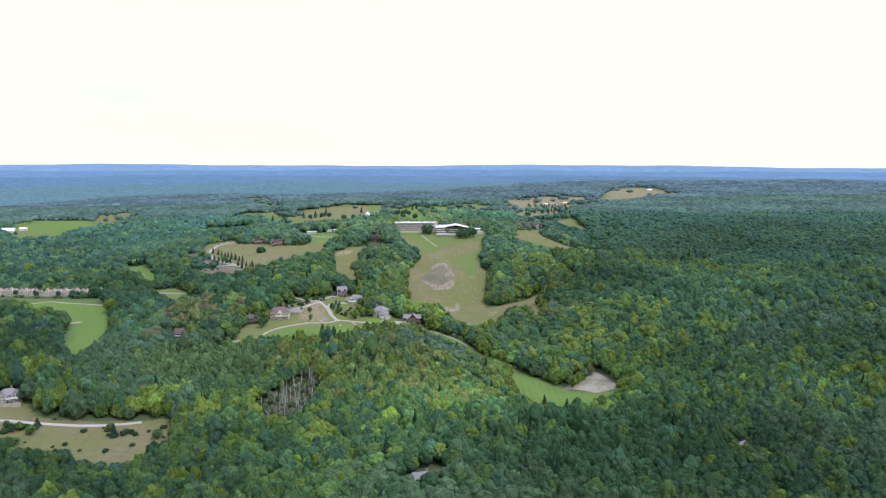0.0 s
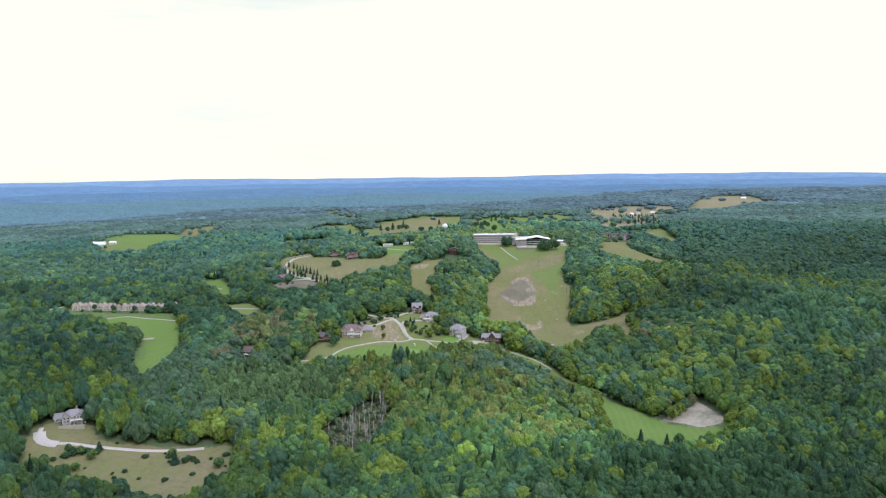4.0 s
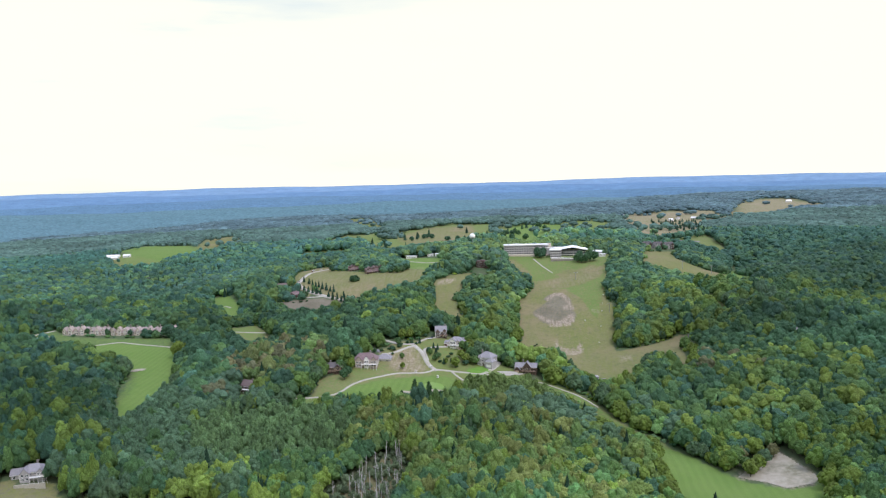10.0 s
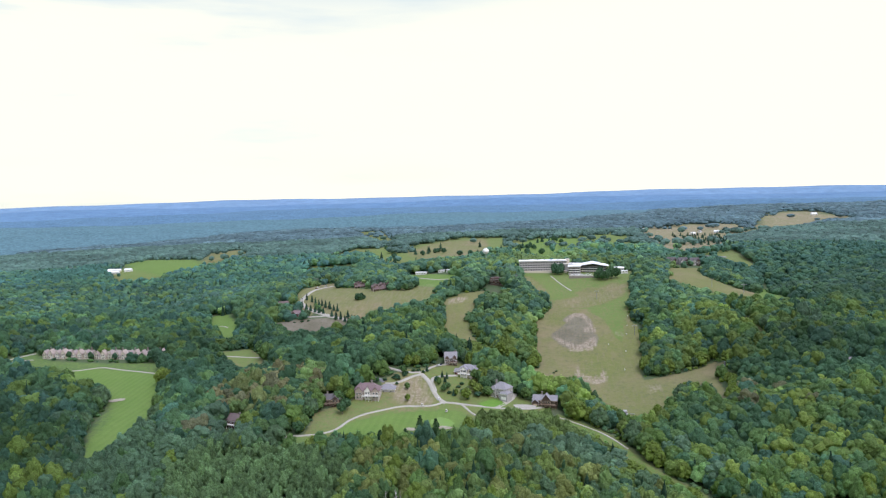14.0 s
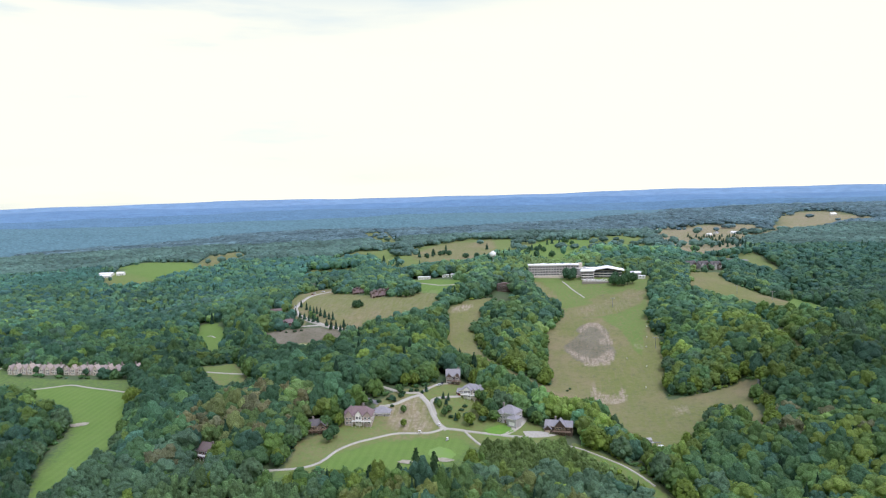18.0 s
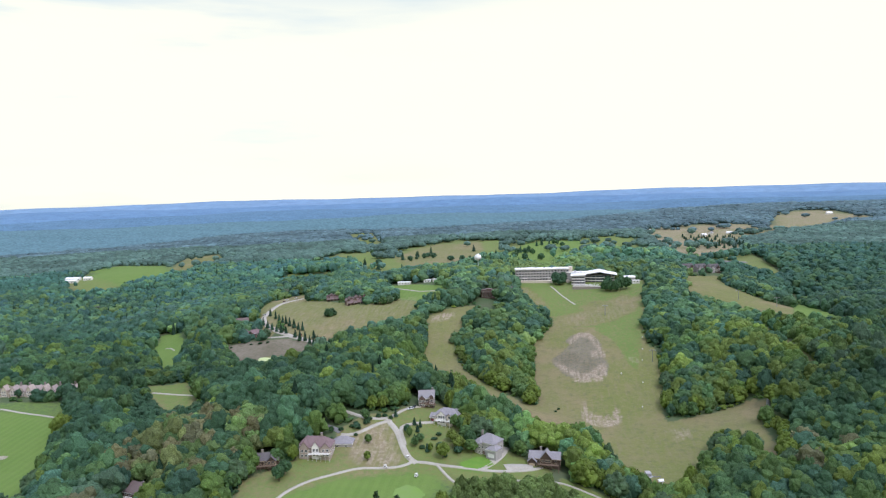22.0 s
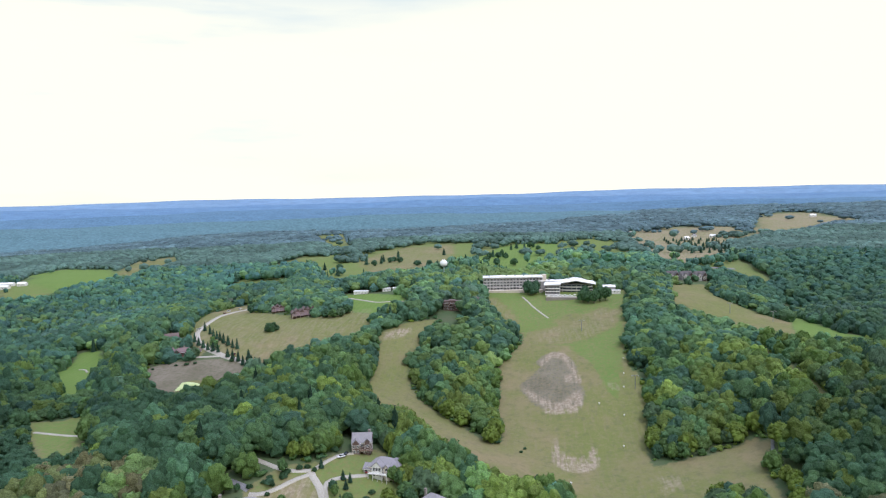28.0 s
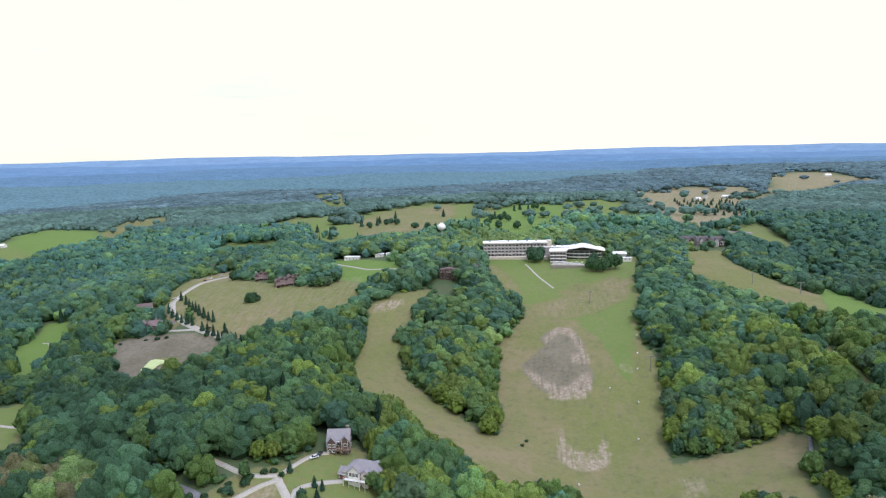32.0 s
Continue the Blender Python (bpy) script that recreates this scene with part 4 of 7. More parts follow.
GOLDEN = [(-201, 547), (-221, 534), (-168, 514), (-315, 564), (-99, 608), (136, 501), (122, 600), (-74, 463), (100, 931), (212, 961), (255, 1289), (81, 971)]
# stands of maples that turn yellow, and of light young growth
STANDS = [([(-276, 690), (-276, 768), (-204, 770), (-180, 704), (-212, 676)], 0.75, ((0.185, 0.225, 0.075), (0.15, 0.235, 0.07), (0.2, 0.195, 0.085))),
          ([(96, 640), (128, 700), (150, 770), (200, 790), (262, 740), (262, 640), (180, 600), (124, 604)], 0.5, ((0.2, 0.27, 0.055), (0.16, 0.245, 0.06), (0.125, 0.215, 0.065))),
          ([(100, 880), (150, 1020), (196, 1060), (240, 960), (214, 860), (150, 830)], 0.42, ((0.185, 0.255, 0.06), (0.15, 0.235, 0.068))),
          ([(-100, 965), (-62, 918), (-24, 886), (-26, 1010), (-48, 1125), (-84, 1104)], 0.45, ((0.18, 0.25, 0.06), (0.15, 0.24, 0.07))),
          ([(-135, 570), (-135, 632), (-20, 650), (70, 620), (80, 540), (20, 500), (-80, 520)], 0.5, ((0.185, 0.255, 0.075), (0.155, 0.24, 0.08), (0.2, 0.235, 0.075)))]
RUSSETS = [(-240, 719), (-229, 722), (-250, 712), (-262, 706), (-260, 649), (122, 605)]


def tints(x, y):
    n = len(x)
    t = GREENS[rng.choice(5, n, p=(0.3, 0.26, 0.18, 0.14, 0.12))].copy()
    w = wave(x, y, 60, 1.7) + rng.normal(0, 0.12, n)
    # outer woods cooler, and darkened to paint in lens falloff; yellowing maples nearer houses
    outer_dim = np.clip((np.where(x > 0, x - 150, -x - 160)) / 300, 0, 1) * np.where(y < 900 + 0.12 * np.maximum(x, 0), np.where(x > 0, 0.45, 0.8), np.where((x < 0) & (y < 1250), 0.7, 1.0))
    t[w - 0.25 * outer_dim > 0.78] = GREENS[4]
    t[w - 0.3 * outer_dim > 0.9] = YELLOW * 0.8
    t[(w < 0.26)] = GREENS[2]
    w = wave(x, y, 45, 4.1) + rng.normal(0, 0.12, n)
    t[w > 1.12] = RUSSET
    t[w < np.where(y < 690, 0.3, 0.12)] = GREY
    belt = inside(YELLOW_BELT, x, y) & (rng.random(n) < 0.75)
    t[belt] = YELLOW * rng.uniform(0.75, 1.05, (belt.sum(), 1))
    for gx0, gy0 in GOLDEN:
        t[np.hypot(x - gx0, y - gy0) < rng.uniform(4, 15, n)] = YELLOW * 1.05
    for gx0, gy0 in RUSSETS:
        t[np.hypot(x - gx0, y - gy0) < rng.uniform(3, 11, n)] = RUSSET
    t = t * (1 - outer_dim[:, None] * np.array((0.3, 0.19, 0.02)))
    for poly, share, shades in STANDS:
        k = np.flatnonzero(inside(poly, x, y) & (rng.random(n) < share))
        t[k] = np.array(shades)[rng.integers(0, len(shades), len(k))]
    # shaded far side of the hill east of the ski runs, painted into its crowns
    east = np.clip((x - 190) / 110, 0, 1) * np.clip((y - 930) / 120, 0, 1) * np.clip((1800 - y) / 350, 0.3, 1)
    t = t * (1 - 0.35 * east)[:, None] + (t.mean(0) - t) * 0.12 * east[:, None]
    # here and there a crown in fresh light green
    fresh = np.where(rng.random((n, 1)) < 0.13, 1.38, 1.0)
    # varied stand tones, lightened round the near middle against the darkened sides
    stand = 0.78 + 0.36 * wave(x, y, 24, 7.7) + 0.1 * wave(x, y, 80, 2.2) + 0.3 * np.clip(1.4 - np.hypot(x + 20, y - 580) / 150, 0, 1) + 0.12 * (wave(x, y, 38, 9.1) > 0.55)
    return t * rng.uniform(1.14, 1.36, (n, 1)) * fresh * stand[:, None]


def jittered(x0, x1, y0, y1, cell):
    x, y = np.meshgrid(np.arange(x0, x1, cell, dtype=float), np.arange(y0, y1, cell * 0.87))
    x[1::2] += cell / 2
    x, y = x + rng.uniform(-0.36, 0.36, x.shape) * cell, y + rng.uniform(-0.36, 0.36, x.shape) * cell
    return x.ravel(), y.ravel()


NEAR_SHAPES = [crown_shape(9, 32, sprig_size=0.11, point=(0.25, 0.45, 0.75)[k % 3]) for k in range(24)]
MIDDLE_SHAPES = [crown_shape(8, 22, trunk=False, sprig_size=0.12, point=(0.15, 0.3, 0.45)[k % 3]) for k in range(16)]
MID_SHAPES = [crown_shape(3, 8, trunk=False, sprig_size=0.16, reach=1.2) for _ in range(12)]
FAR_SHAPES = [crown_shape(1, 6, trunk=False, sprig_size=0.22, reach=0.6) for _ in range(8)]
CLUMP_SHAPES = [crown_shape(0, 2, trunk=False, sprig_size=0.3) for _ in range(8)]
FIR_SHAPES = [crown_shape(6, 10, cone=True) for _ in range(5)]
SLIM_SHAPES = [crown_shape(7, 22, slim=0.8, sprig_size=0.13, point=0.5) for _ in range(6)]
EDGE_TREES = []
YOUNG = [(-276, 925, 26), (-258, 893, 30), (-352, 885, 42), (-282, 772, 34), (-322, 812, 24), (-78, 1082, 30), (-350, 1050, 18), (250, 1415, 42), (285, 1440, 30), (-262, 1125, 22), (0, 704, 15), (15, 693, 16), (27, 677, 16), (37, 659, 16), (47, 643, 16), (60, 628, 15)]


def edge_distance(x, y):
    best = np.full(len(x), 1e9)
    for name, kind, poly in OPEN:
        if kind in ("dry", "mown", "lawn", "lean", "scrub", "tan", "olive", "rough", "deep", "stony"):
            best = np.minimum(best, away([*poly, poly[0]], x, y))
    return best


def wood(name, label, x0, x1, y0, y1, cell, shapes, radius, tall, mat, firs=0.02, tint=None, zone=None, edges=0, drop=0.0, cast=(1, 1, 1), calm=0.0, entry=None):
    x, y = jittered(x0, x1, y0, y1, cell)
    k = in_sight(x, y) if y0 > 0 else np.ones(len(x), bool)
    x, y = x[k], y[k]
    if name != "marsh_thicket":
        k = free_land(x, y)
        x, y = x[k], y[k]
    patches = inside(ASPENS, x, y) | inside(SAPLINGS, x, y)
    k = inside(zone, x, y) if zone else ~patches
    x, y = x[k], y[k]
    r = radius * rng.uniform(0.62, 1.4, len(x))
    h = tall * rng.uniform(0.88, 1.12, len(x)) * (r / radius) ** 0.4
    # old and young stands: the canopy rises and falls, with a few abrupt steps
    stand = wave(x, y, 34, 5.2)
    h *= 0.82 + 0.3 * stand + 0.13 * (wave(x, y, 52, 8.3) > 0.58)
    # single old trees that stand above the rest
    h *= np.where(rng.random(len(x)) < (0.13 if y0 < 1000 else 0), rng.uniform(1.15, 1.4, len(x)), 1.0)
    if y0 >= 1300:
        # shrubby margins of the far clearings
        low = np.clip(0.55 + edge_distance(x, y) / 60, 0.55, 1.0)
        h, r = h * (0.45 + 0.55 * low), r * low
    # young low growth below the pond, the lawns in the wood, the brick building and the country road
    young = np.zeros(len(x), bool)
    for cx, cy, half in YOUNG:
        young |= np.hypot(x - cx, y - cy) < half
    h, r = np.where(young, 0.5 * h, h), np.where(young, 0.8 * r, r)
    z = height(x, y) - drop
    if y0 >= 640:
        # the outermost crowns hang down to the grass
        z = z - 0.3 * h * np.clip(1.6 - edge_distance(x, y) / 10, 0, 1)
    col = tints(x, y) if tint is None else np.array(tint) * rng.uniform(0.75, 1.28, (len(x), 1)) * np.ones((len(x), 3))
    col = col * (0.74 + 0.52 * wave(x, y, 42, 6.6) * rng.uniform(0.85, 1.15, len(x)))[:, None]
    if y0 < 1000 and tint is None:
        # light-loving yellow-green maples line the open ground
        rim = np.flatnonzero((edge_distance(x, y) < 15) & (rng.random(len(x)) < 0.36) & (np.abs(x - 30) < 230))
        col[rim] = np.where(rng.random((len(rim), 1)) < 0.75, (0.165, 0.275, 0.062), YELLOW) * rng.uniform(0.9, 1.2, (len(rim), 1))
    # evens out the tints, as haze does in the farther woods
    col = (col * (1 - calm) + col.mean(0) * calm)
    # distance haze tinted into the leaf colour: bluer and paler farther off
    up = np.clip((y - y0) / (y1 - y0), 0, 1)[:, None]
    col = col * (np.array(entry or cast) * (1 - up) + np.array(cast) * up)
    fir = rng.random(len(x)) < firs * 2 * wave(x, y, 80, 2.9)
    if edges:
        near = np.flatnonzero((edge_distance(x, y) < 6.5) & ~fir)
        near = near[np.argsort(np.hypot(x[near], y[near] - 300))][:edges]
        EDGE_TREES.extend(zip(x[near], y[near], z[near], r[near], h[near], col[near]))
        keep = np.ones(len(x), bool)
        keep[near] = False
        x, y, z, r, h, col, fir = (q[keep] for q in (x, y, z, r, h, col, fir))
    parts = [planted(shapes, x[~fir], y[~fir], z[~fir], r[~fir], h[~fir], col[~fir])]
    if fir.any():
        n = fir.sum()
        parts.append(planted(FIR_SHAPES, x[fir], y[fir], z[fir], r[fir] * 0.65, h[fir] * 1.05, FIR_GREEN * rng.uniform(0.8, 1.3, (n, 1))))
    n, v, f, c = 0, [], [], []
    for a, b, d in parts:
        v.append(a), f.append(b + n), c.append(d)
        n += len(a)
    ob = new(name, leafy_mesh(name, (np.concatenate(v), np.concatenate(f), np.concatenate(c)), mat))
    return tagged(ob, label, "woodland", kind="stuff")


wood("woodland", "dense mixed broadleaf wood in late-summer green and yellow", -640, 500, 300, 640, 6.5, NEAR_SHAPES, 5.0, 15.5, LEAF, edges=80, cast=(1.1, 1.12, 1.17))
wood("woodland", "broadleaf wood round the houses and ski runs", -990, 760, 640, 1000, 7.9, MIDDLE_SHAPES, 6.2, 16.5, LEAF, edges=160, cast=(1.13, 1.14, 1.34), calm=0.06)
wood("aspen_grove", "grove of slender grey-green aspens", -265, -120, 550, 640, 5.6, SLIM_SHAPES, 4.0, 13, LEAF, 0, (0.2, 0.335, 0.145), ASPENS)
wood("sapling_thicket", "thicket of young light green poplars", -70, 40, 650, 725, 5.6, NEAR_SHAPES, 4.0, 11, LEAF, 0, (0.25, 0.37, 0.12), SAPLINGS)
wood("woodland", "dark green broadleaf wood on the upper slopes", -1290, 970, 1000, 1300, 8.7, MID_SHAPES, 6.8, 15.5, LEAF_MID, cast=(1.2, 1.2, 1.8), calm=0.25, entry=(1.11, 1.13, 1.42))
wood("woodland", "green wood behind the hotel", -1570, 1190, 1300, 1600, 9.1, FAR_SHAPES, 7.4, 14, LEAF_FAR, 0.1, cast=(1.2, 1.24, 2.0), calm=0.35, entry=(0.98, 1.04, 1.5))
# leaf colours with the haze of the far distance mixed in
HAZE_GREEN, HAZE_BLUE = (0.122, 0.21, 0.172), (0.13, 0.21, 0.225)
wood("far_woodland", "distant hazy green woodland", -2100, 1580, 1600, 2150, 11.5, CLUMP_SHAPES, 8.4, 14, LEAF_FAR, 0, HAZE_GREEN)
wood("far_woodland", "distant hazy blue-green woodland", -2700, 2150, 2150, 2800, 14.5, CLUMP_SHAPES, 10.5, 13, LEAF_FAR, 0, HAZE_BLUE)
wood("far_woodland", "hazy blue-green woodland on the far eastern rise", 150, 2500, 2800, 3400, 20, CLUMP_SHAPES, 13, 13, LEAF_FAR, 0, HAZE_BLUE)


def margins(name, label):
    """Low bushes in a broken fringe where the woods meet open ground."""
    x, y = [], []
    for _, kind, poly in OPEN:
        p = np.array(poly, float)
        if kind not in ("dry", "lawn", "lean", "olive", "deep", "tan", "scrub") or not 560 < p[:, 1].mean() < 1400:
            continue
        for a, b in zip(p, np.roll(p, -1, 0)):
            n = int(np.hypot(*(b - a)) / 1.5)
            s = rng.uniform(0, 1, (n, 1))
            q = a + (b - a) * s + rng.normal(0, 2.4, (n, 2))
            x.append(q[:, 0]), y.append(q[:, 1])
    x, y = np.concatenate(x), np.concatenate(y)
    k = in_sight(x, y) & free_land(x, y, 0.3) & (wave(x, y, 22, 4.4) + rng.normal(0, 0.25, len(x)) < 0.75)
    x, y = x[k], y[k]
    r = rng.uniform(1.1, 2.9, len(x))
    h = r * rng.uniform(1.1, 2.0, len(x))
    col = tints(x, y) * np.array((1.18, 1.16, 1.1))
    ob = new(name, leafy_mesh(name, planted(MID_SHAPES, x, y, height(x, y) - 0.2 * h, r, h, col), LEAF))
    tagged(ob, label, "shrubs", kind="stuff")


margins("shrub_fringe", "fringe of low green shrubs where the woods meet the grass")
wood("marsh_thicket", "low grey-green willow thicket between dead trees", -150, -80, 490, 600, 5.5, SLIM_SHAPES, 2.6, 5, LEAF, 0, (0.19, 0.26, 0.14), next(p for n, k, p in OPEN if n == "dead_wood"))
wood("woodland", "broad mixed wood on the land behind", -760, 700, -200, 345, 15, CLUMP_SHAPES, 10.5, 14, LEAF, 0)

# ---------------------------------------------------------------- builders
class Solid:
    """Faces gathered for one mesh."""

    def __init__(self):
        self.v, self.f = [], []

    def add(self, verts, faces):
        n = len(self.v)
        self.v += [tuple(p) for p in verts]
        self.f += [tuple(i + n for i in q) for q in faces]
        return self

    def box(self, x0, x1, y0, y1, z0, z1):
        return self.add([(x0, y0, z0), (x1, y0, z0), (x1, y1, z0), (x0, y1, z0), (x0, y0, z1), (x1, y0, z1), (x1, y1, z1), (x0, y1, z1)],
                        [(3, 2, 1, 0), (4, 5, 6, 7), (0, 1, 5, 4), (1, 2, 6, 5), (2, 3, 7, 6), (3, 0, 4, 7)])

    def tube(self, a, b, r0, r1=None, n=8):
        a, b = Vector(a), Vector(b)
        d = (b - a).normalized()
        u = d.orthogonal().normalized()
        w = d.cross(u)
        r1 = r0 if r1 is None else r1
        ring = [(math.cos(2 * math.pi * k / n), math.sin(2 * math.pi * k / n)) for k in range(n)]
        pts = [a + (u * c + w * s) * r0 for c, s in ring] + [b + (u * c + w * s) * r1 for c, s in ring]
        return self.add(pts, [(k, (k + 1) % n, n + (k + 1) % n, n + k) for k in range(n)] + [tuple(range(n - 1, -1, -1)), tuple(range(n, 2 * n))])

    def turned(self, profile, n=16, at=(0, 0)):
        """A body of revolution from rows (radius, z)."""
        pts = [(at[0] + r * math.cos(2 * math.pi * k / n), at[1] + r * math.sin(2 * math.pi * k / n), z) for r, z in profile for k in range(n)]
        fs = [(i * n + k, i * n + (k + 1) % n, (i + 1) * n + (k + 1) % n, (i + 1) * n + k) for i in range(len(profile) - 1) for k in range(n)]
        m = len(profile) - 1
        return self.add(pts, fs + [tuple(range(n - 1, -1, -1)), tuple(m * n + k for k in range(n))])

    def mesh(self, name, mat, smooth=False):
        me = bpy.data.meshes.new(name)
        me.from_pydata(self.v, [], self.f)
        me.materials.append(mat)
        if smooth:
            me.polygons.foreach_set("use_smooth", [True] * len(me.polygons))
        me.update()
        return me


def part(name, solid, mat, parent, label="", smooth=False):
    me = solid.mesh(name, mat, smooth) if isinstance(solid, Solid) else solid
    ob = new(name, me)
    ob.parent = parent
    return tagged(ob, label)


def thing(name, label, category, m, group=""):
    ob = new(name)
    ob.empty_display_size = 0.5
    ob.matrix_world = m
    return tagged(ob, label, category, group)


def ground_at(x, y):
    return float(height(x, y))


def siding(name, colour, stain):
    return material(name, colour, 0.85, mottle=[(0.35, stain, 0.55), (4, tuple(c * 0.75 for c in colour), 0.5)], bump=(6, 0.3, 0.05))


def shingles(name, colour):
    """Roof shingles: courses of slightly different tone, weathered in patches."""
    return material(name, colour, 0.85, mottle=[(0.5, tuple(c * 0.72 for c in colour), 0.6), (5, tuple(min(1, c * 1.35) for c in colour), 0.6)], bump=(7, 0.5, 0.06))


BRICK_RED, CREAM, TAUPE = siding("red_brown_siding", (0.15, 0.1, 0.088), (0.1, 0.07, 0.062)), siding("cream_siding", (0.62, 0.55, 0.46), (0.47, 0.41, 0.33)), siding("grey_stone_siding", (0.42, 0.405, 0.395), (0.3, 0.29, 0.28))
LOG, TAN, ROSE = siding("dark_log", (0.085, 0.06, 0.045), (0.05, 0.035, 0.03)), siding("tan_siding", (0.5, 0.4, 0.29), (0.36, 0.28, 0.2)), siding("rose_brick", (0.185, 0.12, 0.11), (0.13, 0.085, 0.078))
WHITE = siding("white_paint", (0.8, 0.79, 0.76), (0.62, 0.6, 0.56))
ROOF_GREY, ROOF_MAUVE, ROOF_BROWN, ROOF_DARK = shingles("grey_shingle", (0.25, 0.24, 0.25)), shingles("mauve_shingle", (0.19, 0.135, 0.135)), shingles("brown_shingle", (0.15, 0.115, 0.105)), shingles("dark_shingle", (0.11, 0.1, 0.1))
ROOF_TAN = shingles("tan_shingle", (0.42, 0.35, 0.3))
ROOF_PINK = shingles("dusty_pink_shingle", (0.36, 0.305, 0.275))
ROOF_WHITE = material("white_roof_membrane", (0.85, 0.85, 0.83), 0.7, mottle=[(0.08, (0.6, 0.6, 0.58), 0.6)])
GLASS = material("window_glass", (0.03, 0.04, 0.05), 0.06, spec=0.8)
DECK = material("deck_boards", (0.2, 0.14, 0.1), 0.85, mottle=[(0.8, (0.12, 0.085, 0.06), 0.7)])
STEEL = material("galvanised_steel", (0.4, 0.42, 0.43), 0.45, 0.8, mottle=[(1.5, (0.25, 0.27, 0.28), 0.6)])
GREEN_STEEL = material("pale_green_steel", (0.3, 0.42, 0.36), 0.5, mottle=[(0.6, (0.2, 0.3, 0.26), 0.6)])
TOWER_WHITE = material("tank_white", (0.82, 0.82, 0.8), 0.4, mottle=[(0.25, (0.66, 0.66, 0.64), 0.5)])
STONE = material("chimney_stone", (0.3, 0.27, 0.24), 0.9, mottle=[(1.5, (0.17, 0.15, 0.13), 0.8)], bump=(3, 0.7, 0.08))
_cache = {}


def window_meshes(w, h, trim):
    key = (w, h, trim.name)
    if key not in _cache:
        s = Solid()
        t = 0.14
        s.box(-w / 2 - t, -w / 2, -0.08, 0.1, -t, h + t).box(w / 2, w / 2 + t, -0.08, 0.1, -t, h + t)
        s.box(-w / 2, w / 2, -0.08, 0.1, -t, 0).box(-w / 2, w / 2, -0.08, 0.1, h, h + t).box(-0.04, 0.04, -0.04, 0.08, 0, h)
        _cache[key] = s.mesh("window", trim), Solid().box(-w / 2, w / 2, -0.02, 0.05, 0, h).mesh("pane", GLASS)
    return _cache[key]


FACES = {"S": (0, -1, 0), "E": (1, 0, 90), "N": (0, 1, 180), "W": (-1, 0, 270)}


def put_window(parent, x, y, z, face, w, h, trim):
    a, b = window_meshes(w, h, trim)
    f = part("window", a, None, parent)
    f.matrix_basis = pose(x, y, z, 0, 0, FACES[face][2])
    part("pane", b, None, f, "dark reflecting glass")


def wing_parts(parent, c, s, h, roof, rise, wall_mat, roof_mat, trim, win, base=0.0, over=0.5, low=3.0, storey=2.8, ww=1.3, wh=1.4):
    """One wing of a house about c: walls with their gables, roof, eaves boards and windows."""
    (cx, cy), (lx, ly) = c, s
    x0, x1, y0, y1 = cx - lx / 2, cx + lx / 2, cy - ly / 2, cy + ly / 2
    top = base + h
    walls = Solid().box(x0, x1, y0, y1, base - low, top)
    r = Solid()
    th = 0.28
    if roof in ("gx", "gy"):
        if roof == "gx":
            for xx in (x0, x1):
                walls.add([(xx - 0.12, y0, top), (xx - 0.12, y1, top), (xx - 0.12, cy, top + rise), (xx + 0.12, y0, top), (xx + 0.12, y1, top), (xx + 0.12, cy, top + rise)],
                          [(0, 1, 2), (5, 4, 3), (0, 2, 5, 3), (1, 4, 5, 2), (0, 3, 4, 1)])
            k = over * rise / (ly / 2)
            for sgn, ye in ((-1, y0 - over), (1, y1 + over)):
                q = [(x0 - over, ye, top - k), (x1 + over, ye, top - k), (x1 + over, cy, top + rise), (x0 - over, cy, top + rise)]
                r.add([*q, *[(a, b, z + th) for a, b, z in q]], [(0, 1, 2, 3), (7, 6, 5, 4), (0, 4, 5, 1), (1, 5, 6, 2), (3, 2, 6, 7), (0, 3, 7, 4)])
        else:
            for yy in (y0, y1):
                walls.add([(x0, yy - 0.12, top), (x1, yy - 0.12, top), (cx, yy - 0.12, top + rise), (x0, yy + 0.12, top), (x1, yy + 0.12, top), (cx, yy + 0.12, top + rise)],
                          [(0, 1, 2), (5, 4, 3), (0, 2, 5, 3), (1, 4, 5, 2), (0, 3, 4, 1)])
            k = over * rise / (lx / 2)
            for xe in (x0 - over, x1 + over):
                q = [(xe, y0 - over, top - k), (xe, y1 + over, top - k), (cx, y1 + over, top + rise), (cx, y0 - over, top + rise)]
                r.add([*q, *[(a, b, z + th) for a, b, z in q]], [(0, 1, 2, 3), (7, 6, 5, 4), (0, 4, 5, 1), (1, 5, 6, 2), (3, 2, 6, 7), (0, 3, 7, 4)])
    elif roof == "hip":
        a, b, e, f = x0 - over, x1 + over, y0 - over, y1 + over
        if lx >= ly:
            p, q = (a + (f - e) / 2, cy, top + rise), (b - (f - e) / 2, cy, top + rise)
            fs = [(0, 1, 5, 4), (1, 2, 5), (2, 3, 4, 5), (3, 0, 4)]
        else:
            p, q = (cx, e + (b - a) / 2, top + rise), (cx, f - (b - a) / 2, top + rise)
            fs = [(0, 1, 4), (1, 2, 5, 4), (2, 3, 5), (3, 0, 4, 5)]
        r.add([(a, e, top), (b, e, top), (b, f, top), (a, f, top), p, q], [*fs, (3, 2, 1, 0)])
        r.box(a, b, e, f, top - 0.25, top - 0.004)
    else:
        r.box(x0 - over, x1 + over, y0 - over, y1 + over, top, top + 0.5)
    part("wall", walls, wall_mat, parent)
    part("roof", r, roof_mat, parent)
